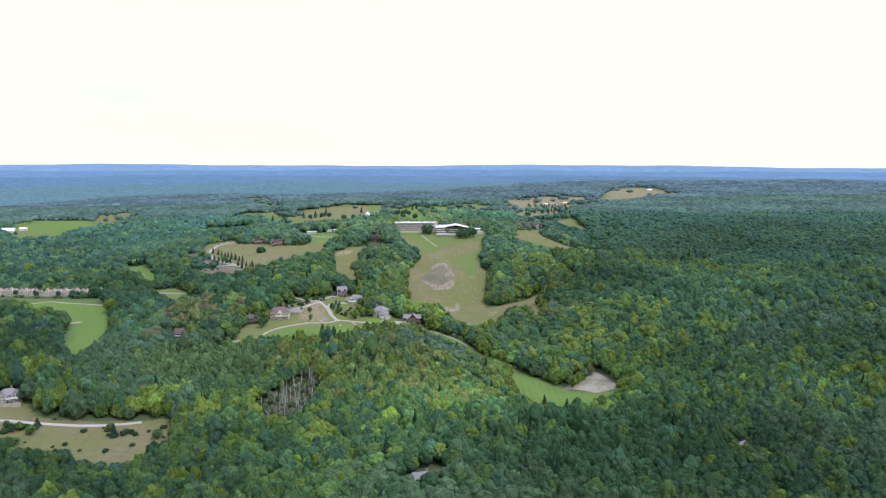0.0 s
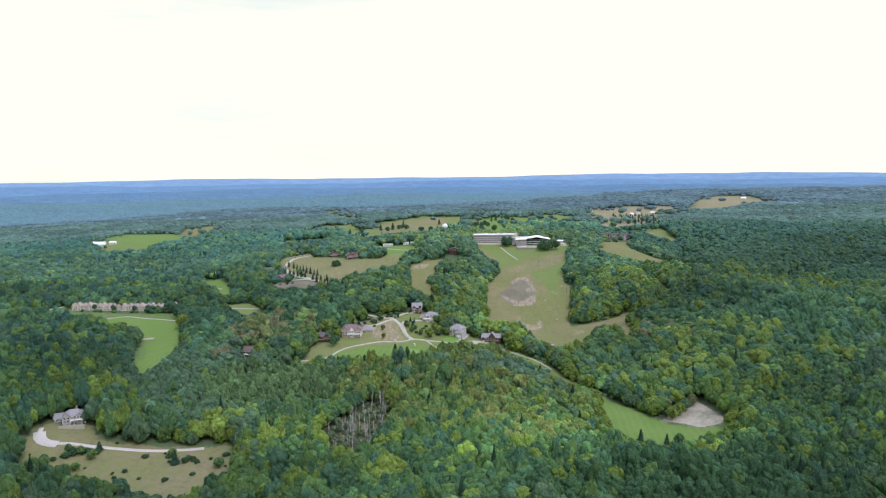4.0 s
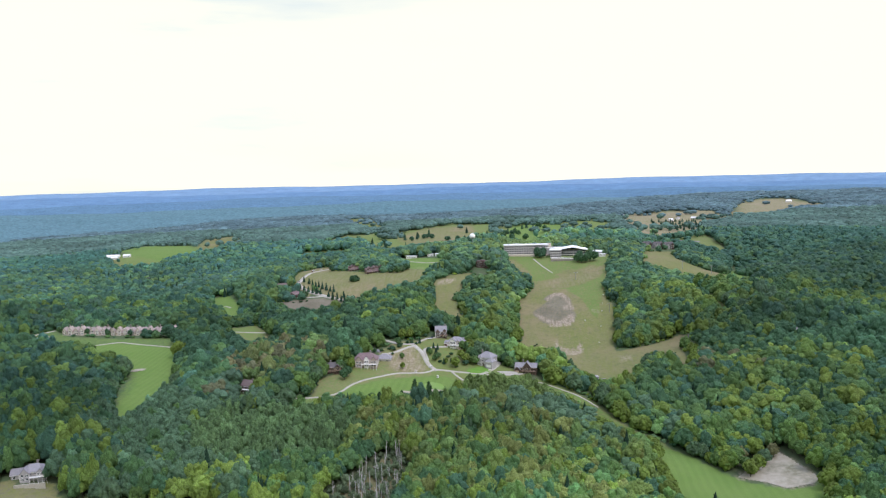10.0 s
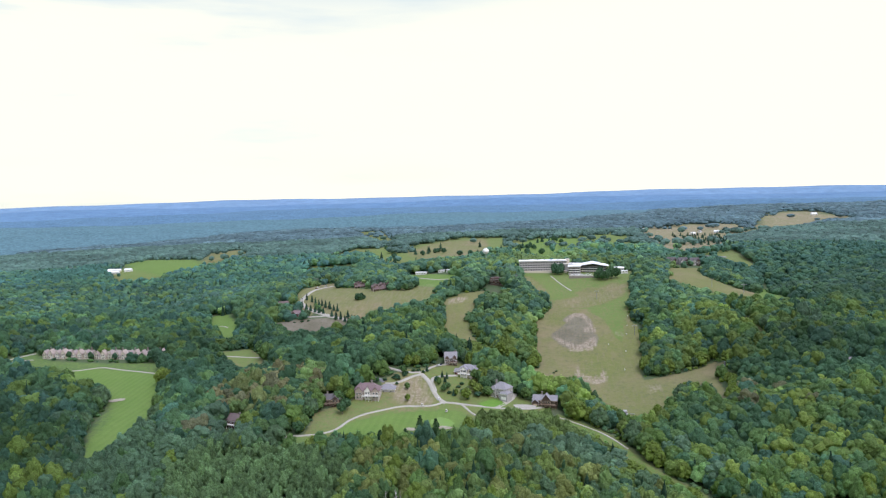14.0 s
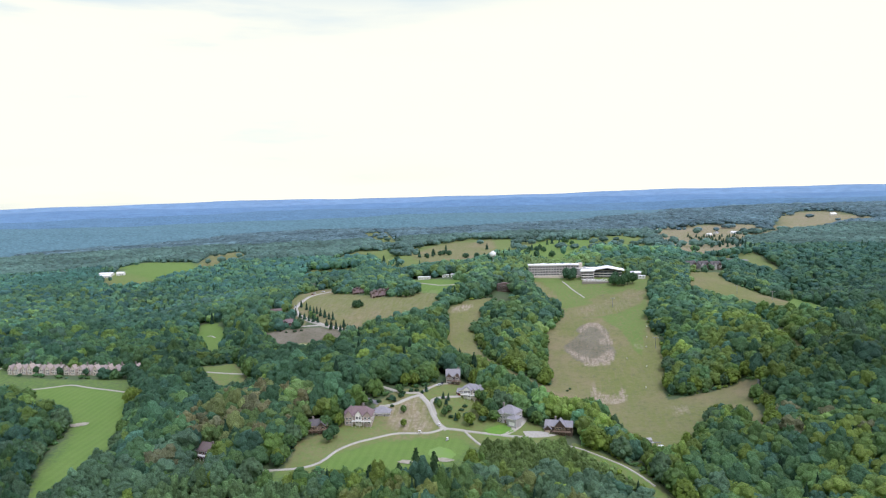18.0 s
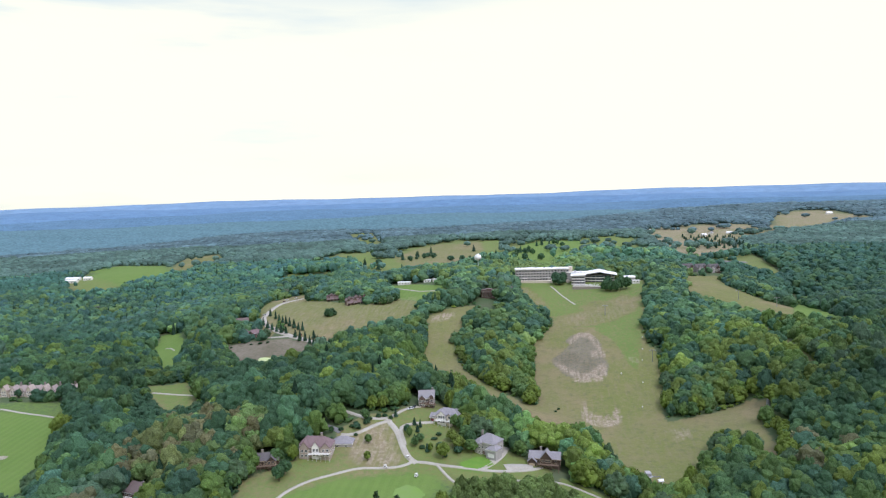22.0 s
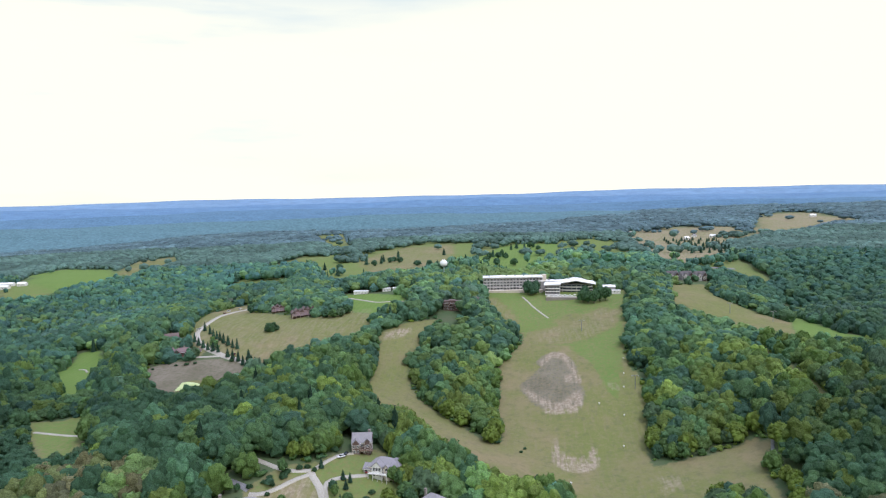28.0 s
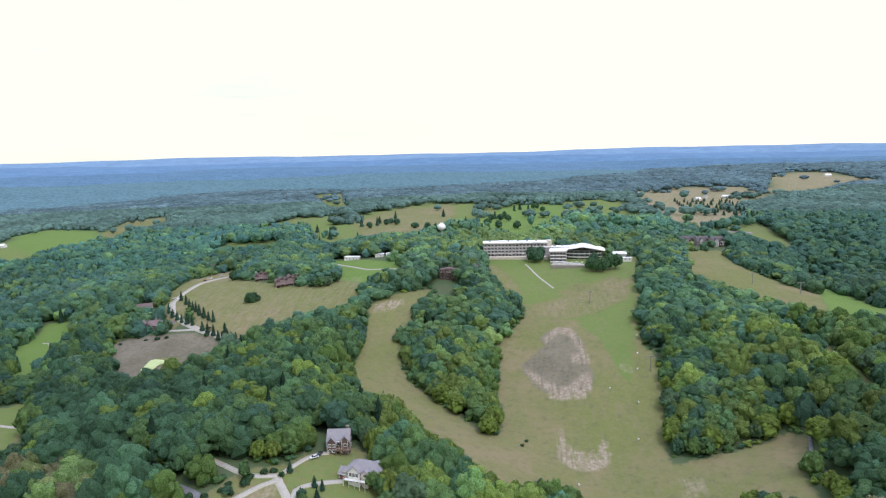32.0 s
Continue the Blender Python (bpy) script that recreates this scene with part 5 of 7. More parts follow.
    if roof != "flat":
        if roof == "gy":
            for xx in (x0, x1):
                part("corner_board", Solid().box(xx - 0.1, xx + 0.1, y0 - 0.2, y0 - 0.13, base, top), trim, parent)
        else:
            part("eaves_board", Solid().box(x0 - over, x1 + over, y0 - over - 0.06, y0 - over, top - 0.55, top - 0.25), trim, parent)
    for face, (n, levels) in win.items():
        dx, dy, _ = FACES[face]
        span = lx if dy else ly
        for lev in range(levels):
            for k in range(n):
                u = (k + 0.5) / n * span - span / 2
                u = u * (0.9 if n > 1 else 1)
                put_window(parent, cx + (u if dy else dx * (lx / 2 + 0.03)), cy + (u if dx else dy * (ly / 2 + 0.03)), base + 0.9 + lev * storey, face, ww, wh, trim)


def chimney(parent, x, y, z0, z1):
    part("chimney", Solid().box(x - 0.6, x + 0.6, y - 0.5, y + 0.5, z0, z1).box(x - 0.72, x + 0.72, y - 0.62, y + 0.62, z1, z1 + 0.25), STONE, parent, "stone chimney")


def deck(parent, x0, x1, y0, y1, z, mat=None, rail=None):
    s = Solid().box(x0, x1, y0, y1, z - 0.2, z)
    part("deck", s, mat or DECK, parent, "timber deck")
    n = max(2, round((x1 - x0) / 2.5))
    for k in range(n + 1):
        x = x0 + (x1 - x0) * k / n
        part("deck_post", Solid().box(x - 0.09, x + 0.09, y0, y0 + 0.18, z - 5, z + 1.0), rail or mat or DECK, parent)
    part("railing", Solid().box(x0, x1, y0 + 0.04, y0 + 0.14, z + 0.85, z + 1.0).box(x0, x1, y0 + 0.06, y0 + 0.12, z + 0.35, z + 0.42), rail or mat or DECK, parent)


def big_door(parent, x, y, z, face, w, h, mat, name="garage_door"):
    s = Solid().box(-w / 2, w / 2, -0.06, 0.04, 0, h)
    for k in range(1, 4):
        s.box(-w / 2 + 0.05, w / 2 - 0.05, -0.1, -0.06, h * k / 4 - 0.06, h * k / 4 + 0.02)
    d = part(name, s, mat, parent)
    d.matrix_basis = pose(x, y, z, 0, 0, FACES[face][2])


def house(name, label, x, y, turn, z=None, category="house", group=""):
    return thing(name, label, category, pose(x, y, ground_at(x, y) if z is None else z, 0, 0, turn), group)


# ---------------------------------------------------------------- the houses by the golf green
h = house("house", "two-storey red-brown house with a grey shingle roof at the wood's edge", -98, 806, 8)
wing_parts(h, (0, 0), (11, 9), 6.4, "gx", 4.2, BRICK_RED, ROOF_GREY, WHITE, {"S": (3, 2), "E": (2, 2), "W": (2, 2)})
wing_parts(h, (-3.2, -5), (4.4, 2.4), 6.0, "gy", 2.6, BRICK_RED, ROOF_GREY, WHITE, {"S": (2, 2)}, ww=1.1)
wing_parts(h, (3.4, -4.8), (3, 1.6), 7.2, "gy", 1.6, BRICK_RED, ROOF_GREY, WHITE, {"S": (1, 2)})
deck(h, -1, 6.5, -7.4, -4.6, 2.2)
big_door(h, 1.2, -4.6, 0, "S", 1.1, 2.1, WHITE, "front_door")
chimney(h, 4.2, 1.5, 6, 11.6)

h = house("house", "cream house with grey hipped roof and white-framed gable porch", -80, 784, -12)
wing_parts(h, (0, 0), (16, 11), 5.0, "hip", 4.0, CREAM, ROOF_GREY, WHITE, {"S": (4, 1), "E": (3, 1), "W": (2, 1)})
wing_parts(h, (5.6, 2.5), (8, 9), 4.6, "hip", 3.4, CREAM, ROOF_GREY, WHITE, {"E": (2, 1)})
wing_parts(h, (-1.5, -6.4), (5.4, 3.4), 6.2, "gy", 2.6, WHITE, ROOF_GREY, WHITE, {"S": (3, 2), "W": (1, 2), "E": (1, 2)}, ww=1.2, wh=1.8)
wing_parts(h, (3.8, -6.0), (3.2, 2.2), 5.2, "gy", 1.8, CREAM, ROOF_GREY, WHITE, {"S": (1, 2)})
wing_parts(h, (-7.5, -2.6), (6, 6), 3.4, "gx", 2.0, CREAM, ROOF_GREY, WHITE, {})
big_door(h, -10.56, -2.6, 0, "W", 4.4, 2.5, WHITE)
deck(h, -6, 5, -10, -8.2, 2.6, WHITE)

h = house("house", "tall grey stone house with hipped roof and white garage door", -49, 754, -28)
wing_parts(h, (0, 0), (14, 11), 7.8, "hip", 4.4, TAUPE, ROOF_GREY, WHITE, {"S": (4, 2), "W": (3, 2), "E": (2, 2)})
wing_parts(h, (-4.2, -5.6), (4.6, 3.0), 7.4, "hip", 2.4, TAUPE, ROOF_GREY, WHITE, {"S": (2, 2)}, ww=1.0)
wing_parts(h, (6.2, -4.6), (7, 7), 5.0, "hip", 2.8, TAUPE, ROOF_GREY, WHITE, {"W": (1, 1)})
big_door(h, 6.2, -8.16, 0, "S", 4.6, 2.5, WHITE)
big_door(h, -0.6, -5.6, 0, "S", 1.2, 2.2, DECK, "front_door")
chimney(h, -6.4, 2.0, 0, 12.2)

h = house("house", "dark log house with grey roofs and a steep central gable", -14, 749, -6)
wing_parts(h, (0, 0), (19, 8), 5.2, "gx", 3.0, LOG, ROOF_GREY, TAN, {"S": (5, 2), "E": (2, 1), "W": (2, 1)}, storey=2.5)
wing_parts(h, (1.2, -3.4), (7, 6), 6.0, "gy", 4.4, LOG, ROOF_GREY, TAN, {"S": (3, 2)})
wing_parts(h, (-7.4, -3.8), (5, 4.5), 3.6, "gy", 2.2, LOG, ROOF_GREY, TAN, {"S": (1, 1)})
deck(h, -4, 9, -9.0, -6.4, 2.8)
chimney(h, -2.6, 1.0, 4, 10.4)
big_door(h, -7.4, -6.15, 0, "S", 3.4, 2.3, TAN)

PINKISH = siding("dusty_pink_siding", (0.4, 0.335, 0.29), (0.29, 0.24, 0.21))
h = house("house", "large dusty pink house with mauve hipped and gabled roofs", -155, 732, 4)
wing_parts(h, (0, 0), (19, 11), 6.4, "hip", 5.0, PINKISH, ROOF_MAUVE, WHITE, {"S": (6, 2), "E": (3, 2)})
wing_parts(h, (-6.6, -5.2), (5.6, 5), 6.6, "gy", 3.4, PINKISH, ROOF_MAUVE, WHITE, {"S": (2, 2), "W": (1, 2)})
wing_parts(h, (0.2, -5.0), (4.4, 3.4), 6.8, "gy", 3.0, WHITE, ROOF_MAUVE, WHITE, {"S": (2, 2)}, ww=1.2, wh=1.8)
wing_parts(h, (6.6, -4.8), (5.6, 4.4), 6.2, "gy", 3.0, PINKISH, ROOF_MAUVE, WHITE, {"S": (2, 2), "E": (1, 2)})
wing_parts(h, (-7.0, 3.5), (9, 9), 6.2, "hip", 4.4, PINKISH, ROOF_MAUVE, WHITE, {"W": (2, 2)})
wing_parts(h, (13.5, 12.0), (13, 9), 3.6, "hip", 3.4, TAUPE, ROOF_GREY, WHITE, {"S": (2, 1)})
deck(h, -4, 9.4, -9.2, -7.2, 2.8, WHITE)
big_door(h, 20.06, 12, 0, "E", 4.6, 2.4, WHITE)
chimney(h, 2.8, 0, 6, 13.2)

h = house("house", "low dark brown house under trees with a broad deck", -180, 713, 18)
wing_parts(h, (0, 0), (13, 9), 4.8, "gx", 3.0, LOG, ROOF_DARK, TAN, {"S": (4, 2), "E": (2, 1)}, storey=2.3)
wing_parts(h, (2.4, -4.6), (5, 4), 4.8, "gy", 2.6, LOG, ROOF_DARK, TAN, {"S": (2, 2)}, storey=2.3)
deck(h, -6, 6, -8.4, -6.4, 2.4)
chimney(h, -3, 0.5, 4, 9.4)

h = house("house", "brown house with dull brown roof and white balcony among trees", -243, 677, -14)
wing_parts(h, (0, 0), (14, 9), 5.2, "hip", 3.4, BRICK_RED, ROOF_BROWN, WHITE, {"S": (4, 2), "E": (2, 2)}, storey=2.5)
wing_parts(h, (-4.4, 4.2), (8, 8), 4.4, "gx", 3.0, BRICK_RED, ROOF_BROWN, WHITE, {"W": (2, 1)})
deck(h, -6, 6.5, -7.2, -4.6, 2.6, WHITE)
chimney(h, 3, 1, 4, 9.6)

h = house("house", "large grey house with grey gabled roofs above a stone terrace", -322, 525, 24)
wing_parts(h, (0, 0), (14, 9), 5.2, "hip", 3.6, TAUPE, ROOF_GREY, WHITE, {"S": (4, 2), "E": (2, 2)}, storey=2.5)
wing_parts(h, (-4.0, -4.4), (5.4, 4.6), 5.0, "gy", 3.2, TAUPE, ROOF_GREY, WHITE, {"S": (2, 2)}, storey=2.4)
wing_parts(h, (4.6, -4.0), (4.2, 3.6), 4.8, "gy", 2.4, TAUPE, ROOF_GREY, WHITE, {"S": (2, 2)}, ww=1.0, storey=2.4)
wing_parts(h, (-9.5, 1.5), (7, 7), 3.6, "gx", 2.6, TAUPE, ROOF_GREY, WHITE, {"S": (2, 1)})
deck(h, -1.2, 8.5, -8.0, -5.9, 2.4, WHITE)
chimney(h, 2.0, 1.0, 5, 10.2)
for k in range(3):
    part("terrace_wall", Solid().box(-9 + 6 * k, -3.2 + 6 * k, -12 - k * 0.7, -11.2 - k * 0.7, -4, 0.5), CONCRETE, h, "pale stone terrace wall")

# a few roofs half lost in the woods
h = house("house", "small grey-roofed house half hidden in woodland", 208, 434, 30)
wing_parts(h, (0, 0), (13, 8), 4.2, "gx", 3.2, TAUPE, ROOF_GREY, WHITE, {"S": (3, 1), "W": (2, 1)})
wing_parts(h, (3.5, -4), (5, 4), 4.0, "gy", 2.4, TAUPE, ROOF_GREY, WHITE, {"S": (1, 1)})
h = house("house", "pale roofed house among trees on the hill", 236, 792, -20)
wing_parts(h, (0, 0), (12, 8), 10.2, "gx", 2.6, TAUPE, ROOF_GREY, WHITE, {"S": (3, 3), "W": (2, 3)})
h = house("house", "grey-roofed cottage in a woodland clearing beside a pale track", -2, 408, 10)
wing_parts(h, (0, 0), (12, 8), 4.0, "gx", 3.0, TAN, ROOF_GREY, WHITE, {"S": (3, 1), "W": (2, 1)})
chimney(h, 3, 1, 3, 8)

# ---------------------------------------------------------------- row of town houses along the fairway
for cx, wide, gables in ((-494, 25, 4), (-469, 18, 3), (-446, 20, 3), (-420, 31, 5), (-392, 14, 2)):
    cy = 813 + (cx + 506) * 0.149
    h = house("townhouse", "tan town houses with dusty pink gabled roofs beside the fairway", cx, cy, 8.5, group="town houses along the fairway")
    wing_parts(h, (0, 2.0), (wide, 9), 4.4, "gx", 2.6, CREAM, ROOF_PINK, WHITE, {"E": (2, 2), "W": (2, 2)})
    for k in range(gables):
        each = wide / gables
        u = (k + 0.5) * each - wide / 2
        step = 0.9 * (k % 2)
        # a steep front gable, a lower one beside it and a white fire wall between the homes
        wing_parts(h, (u - each * 0.14, -3.6 - step), (each * 0.58, 6.4), 4.9 + step, "gy", 3.4, CREAM, (ROOF_PINK, ROOF_TAN)[k % 2], WHITE, {"S": (2, 2)}, ww=0.9, storey=2.5)
        wing_parts(h, (u + each * 0.3, -3.4), (each * 0.34, 3.0), 3.1, "gx", 1.8, TAN, ROOF_PINK, WHITE, {"S": (1, 1)})
        part("fire_wall", Solid().box(u - each * 0.5 - 0.22, u - each * 0.5 + 0.22, -4.6, 1.5, -2, 6.9 + step), WHITE, h, "white fire wall")
        part("patio_screen", Solid().box(u + each * 0.4, u + each * 0.46, -8.5, -4.9, -2, 1.9), CREAM, h)
        big_door(h, u + each * 0.3, -4.96, 0, "S", 1.0, 2.1, DECK, "patio_door")
        if k % 2 == 0:
            chimney(h, u + each * 0.2, 1.2, 5, 9.6)

# ---------------------------------------------------------------- hillside condominiums
for cx, cy, turn, n, lab in ((-240, 1129, 28, 3, "stepped brown timber condominium with long sloping roofs"), (-279, 1163, 20, 2, "weathered brown timber condominium beside dry meadow")):
    h = house("condominium", lab, cx, cy, turn, category="building", group="hillside condominiums")
    for k in range(2 * n):
        # narrow homes stepping up the slope, each with its own steep roof and balconies
        u, v, up = 4.2 * (k - n + 0.5), 1.7 * (k % 2) + 0.5 * k, 1.1 * (k % 2) + 0.5 * k
        wing_parts(h, (u, v), (4.0, 11), 4.8 + up, "gy", 1.9, BRICK_RED, ROOF_BROWN, TAN, {"S": (1, 2)}, ww=2.2, storey=2.6)
        part("lean_to", Solid().add([(u - 2, v - 9, 1.8), (u + 2, v - 9, 1.8), (u + 2, v - 5.3, 4.2 + up), (u - 2, v - 5.3, 4.2 + up), (u - 2, v - 9, 2.1), (u + 2, v - 9, 2.1), (u + 2, v - 5.3, 4.5 + up), (u - 2, v - 5.3, 4.5 + up)],
             [(3, 2, 1, 0), (4, 5, 6, 7), (0, 1, 5, 4), (1, 2, 6, 5), (2, 3, 7, 6), (3, 0, 4, 7)]), (ROOF_BROWN, ROOF_MAUVE)[k % 2], h, "sloping shingled lean-to roof")
        part("beam", Solid().box(u - 2.15, u - 1.95, -9.2 + v, -5 + v, -3, 2.4), TAN, h)
        deck(h, u - 1.8, u + 1.8, v - 7.2, v - 5.5, 2.9 + up * 0.5)
h = house("condominium", "three-storey red brick condominium with dark balconies", -80, 1137, 4, category="building")
for k, hh in enumerate((8.4, 9.4, 8.4)):
    wing_parts(h, (-6 + 6 * k, 0 if k != 1 else -1), (5.8, 11), hh, "flat", 0, ROSE, ROOF_BROWN, WHITE, {"S": (2, 3), "E": (2, 3)}, ww=1.2)
    part("parapet", Solid().box(-8.9 + 6 * k, -3.1 + 6 * k, -5.6 - (k == 1), -5.2 - (k == 1), hh + 0.5, hh + 1.0), ROSE, h)
    for lev in (2.7, 5.4):
        part("balcony", Solid().box(-8.2 + 6 * k, -3.8 + 6 * k, -7 - (k == 1), -5.5 - (k == 1), lev, lev + 0.2).box(-8.2 + 6 * k, -3.8 + 6 * k, -7 - (k == 1), -6.9 - (k == 1), lev + 0.2, lev + 1.1), LOG, h)
h = house("condominium", "smaller brick condominium behind trees", -57, 1153, 4, category="building")
wing_parts(h, (0, 0), (10, 9), 8.0, "hip", 2.4, ROSE, ROOF_BROWN, WHITE, {"S": (3, 2)})
h = house("house", "brown house with mauve roofs and patio by the scrub field", -325, 1029, 20)
wing_parts(h, (0, 0), (17, 9), 4.2, "hip", 3.4, BRICK_RED, ROOF_MAUVE, WHITE, {"S": (4, 1), "E": (2, 1)})
wing_parts(h, (-5, -4.8), (6, 5), 4.0, "gy", 2.8, BRICK_RED, ROOF_BROWN, WHITE, {"S": (2, 1)})
wing_parts(h, (5.0, -4.4), (5, 4.4), 3.8, "gy", 2.4, BRICK_RED, ROOF_MAUVE, WHITE, {"S": (2, 1)})
wing_parts(h, (11.5, 2.5), (9, 8), 3.4, "hip", 2.6, BRICK_RED, ROOF_BROWN, WHITE, {"S": (2, 1), "E": (1, 1)})
wing_parts(h, (-10.5, 4.0), (8, 9), 3.6, "gy", 3.0, BRICK_RED, ROOF_MAUVE, WHITE, {"S": (1, 1), "W": (2, 1)})
deck(h, -1.5, 9, -9.0, -6.8, 1.0)
chimney(h, 1, 0, 4, 8.8)
h = house("house", "mauve-roofed house tucked into the wood", -361, 1075, 30)
wing_parts(h, (0, 0), (13, 8), 4.6, "gx", 3.4, ROSE, ROOF_BROWN, WHITE, {"S": (3, 1), "E": (2, 1)})
wing_parts(h, (-7, 2), (6, 6), 4.0, "gy", 2.8, ROSE, ROOF_BROWN, WHITE, {"S": (1, 1)})
for k in range(3):
    h = house("condominium", "grey-brown gabled condominium at the head of a ski run", 180 + 19 * k, 1318 + 8 * k, 20, category="building", group="condominiums at the ski run")
    wing_parts(h, (0, 0), (15, 10), 6.6, "gx", 4.2, TAUPE, ROOF_DARK, WHITE, {"S": (4, 2)})
    wing_parts(h, (-3.6, -5), (5, 4), 6.2, "gy", 3.2, TAUPE, ROOF_DARK, WHITE, {"S": (2, 2)})
    wing_parts(h, (3.8, -5), (5, 4), 6.2, "gy", 3.2, LOG, ROOF_DARK, WHITE, {"S": (2, 2)})

# ---------------------------------------------------------------- hotel on the hill
HOTEL = thing("hotel", "long four-storey balconied hotel block with a flat white roof", "hotel", pose(-18, 1226, 118.3, 0, 0, 4))
L, D, FL = 68.0, 14.0, 3.4
PALE, RAIL = siding("pale_stucco", (0.55, 0.53, 0.53), (0.42, 0.4, 0.4)), siding("grey_rail", (0.42, 0.4, 0.41), (0.33, 0.31, 0.32))
part("wall", Solid().box(-L / 2, L / 2, -D / 2, D / 2, -4, 13.8), PALE, HOTEL)
part("roof", Solid().box(-L / 2 - 0.8, L / 2 + 0.8, -D / 2 - 2.2, D / 2 + 0.8, 13.8, 14.9).box(-L / 2 + 15, -L / 2 + 24, -2, 4, 14.9, 15.8), ROOF_WHITE, HOTEL, "white membrane roof with deep fascia")
for lev in range(1, 4):
    part("balcony_slab", Solid().box(-L / 2, L / 2, -D / 2 - 1.8, -D / 2, lev * FL - 0.3, lev * FL + 0.2), WHITE, HOTEL, "pale balcony slab")
    part("railing", Solid().box(-L / 2, L / 2, -D / 2 - 1.8, -D / 2 - 1.7, lev * FL + 0.22, lev * FL + 0.95), RAIL, HOTEL, "grey balcony railing")
BAYS = 18
for k in range(BAYS + 1):
    x = -L / 2 + L * k / BAYS
    part("partition", Solid().box(x - 0.1, x + 0.1, -D / 2 - 1.75, -D / 2, 0 if k % 3 else -3, 13.8), PALE, HOTEL)
for lev in range(4):
    for k in range(BAYS):
        put_window(HOTEL, -L / 2 + L * (k + 0.5) / BAYS, -D / 2 - 0.02, lev * FL + 0.25, "S", 2.1, 2.0, WHITE)
for k, x in enumerate((-22, -6, 8, 20)):
    part("entrance_canopy", Solid().box(x - 1.6, x + 1.6, -D / 2 - 3.6, -D / 2 - 1.9, 2.5, 2.8).box(x - 1.5, x - 1.3, -D / 2 - 3.5, -D / 2 - 3.3, -3, 2.5).box(x + 1.3, x + 1.5, -D / 2 - 3.5, -D / 2 - 3.3, -3, 2.5), WHITE, HOTEL)
for k in range(6):
    part("rooftop_unit", Solid().box(-28 + 10 * k, -26.2 + 10 * k, -1 + (k % 2) * 3, 0.6 + (k % 2) * 3, 14.9, 15.9), STEEL, HOTEL)
part("stair_tower", Solid().box(L / 2, L / 2 + 4.5, -D / 2 - 1, 2, -4, 16.2), CREAM, HOTEL, "cream stair tower")
part("terrace", Solid().box(-L / 2 - 3, L / 2, -D / 2 - 9.5, -D / 2 - 2, -6, 0.3), CREAM, HOTEL, "pale terrace paving")

LODGE = thing("lodge", "low lodge with white pitched roofs and a curved glass front", "lodge", pose(52, 1214, 115.4, 0, 0, -4))
part("wall", Solid().box(-32, -15.5, -18, -3, -6, 10.4), TAUPE, LODGE)
part("roof", Solid().add([(-33.2, -19.6, 10.4), (-14.6, -19.6, 10.9), (-14.6, -2, 11.5), (-33.2, -2, 11.0), (-33.2, -19.6, 11.2), (-14.6, -19.6, 11.7), (-14.6, -2, 12.3), (-33.2, -2, 11.8)],
     [(3, 2, 1, 0), (4, 5, 6, 7), (0, 1, 5, 4), (1, 2, 6, 5), (2, 3, 7, 6), (3, 0, 4, 7)]), ROOF_WHITE, LODGE, "white sloping wing roof")
for lev in (0.4, 3.7, 7.0):
    part("balcony", Solid().box(-32, -15.5, -19.2, -18, lev - 0.6, lev - 0.3).box(-32, -15.5, -19.2, -19.1, lev - 0.3, lev + 0.5), WHITE, LODGE, "white balcony")
    for k in range(5):
        put_window(LODGE, -30.4 + 3.2 * k, -18.03, lev, "S", 2.4, 2.0, LOG)
# the middle hall: a low gable over a bowed window wall
arc = [(22 * math.sin(a), -10.5 * math.cos(a) + 6) for a in [radians(-70 + 140 * k / 20) for k in range(21)]]
hall = Solid()
n = len(arc)
hall.add([(x, y, -5) for x, y in arc] + [(x, y, 9.4) for x, y in arc] + [(x, 16, -5) for x, y in arc] + [(x, 16, 9.4) for x, y in arc],
         [q for k in range(n - 1) for q in ((k, k + 1, n + k + 1, n + k), (2 * n + k + 1, 2 * n + k, 3 * n + k, 3 * n + k + 1), (n + k, n + k + 1, 3 * n + k + 1, 3 * n + k))] + [(0, n, 3 * n, 2 * n), (n - 1, 3 * n - 1, 4 * n - 1, 2 * n - 1)])
part("hall", hall, TAUPE, LODGE)
for z0, z1, mat, nm, lb in ((0.2, 2.2, GLASS, "window_band", "curved band of dark glass"), (2.5, 3.2, WHITE, "floor_band", "white curved floor band"), (3.6, 5.8, GLASS, "window_band", "curved band of dark glass"), (6.1, 6.8, WHITE, "floor_band", "white curved floor band"), (7.1, 9.2, GLASS, "window_band", "curved band of dark glass")):
    out = 1.012 if mat is GLASS else 1.03
    rim = [[(x * o, (y - 6) * o + 6, z) for x, y in arc] for o, z in ((1, z0), (out, z0), (out, z1), (1, z1))]
    s = Solid().add([p for row in rim for p in row], [(j * n + k, j * n + k + 1, (j + 1) * n + k + 1, (j + 1) * n + k) for j in range(3) for k in range(n - 1)])
    part(nm, s, mat, LODGE, lb)
for k in range(1, 20, 2):
    x, y = arc[k]
    part("mullion", Solid().box(x * 1.02 - 0.12, x * 1.02 + 0.12, (y - 6) * 1.02 + 5.9, (y - 6) * 1.02 + 6.2, 0.2, 9.3), WHITE, LODGE)
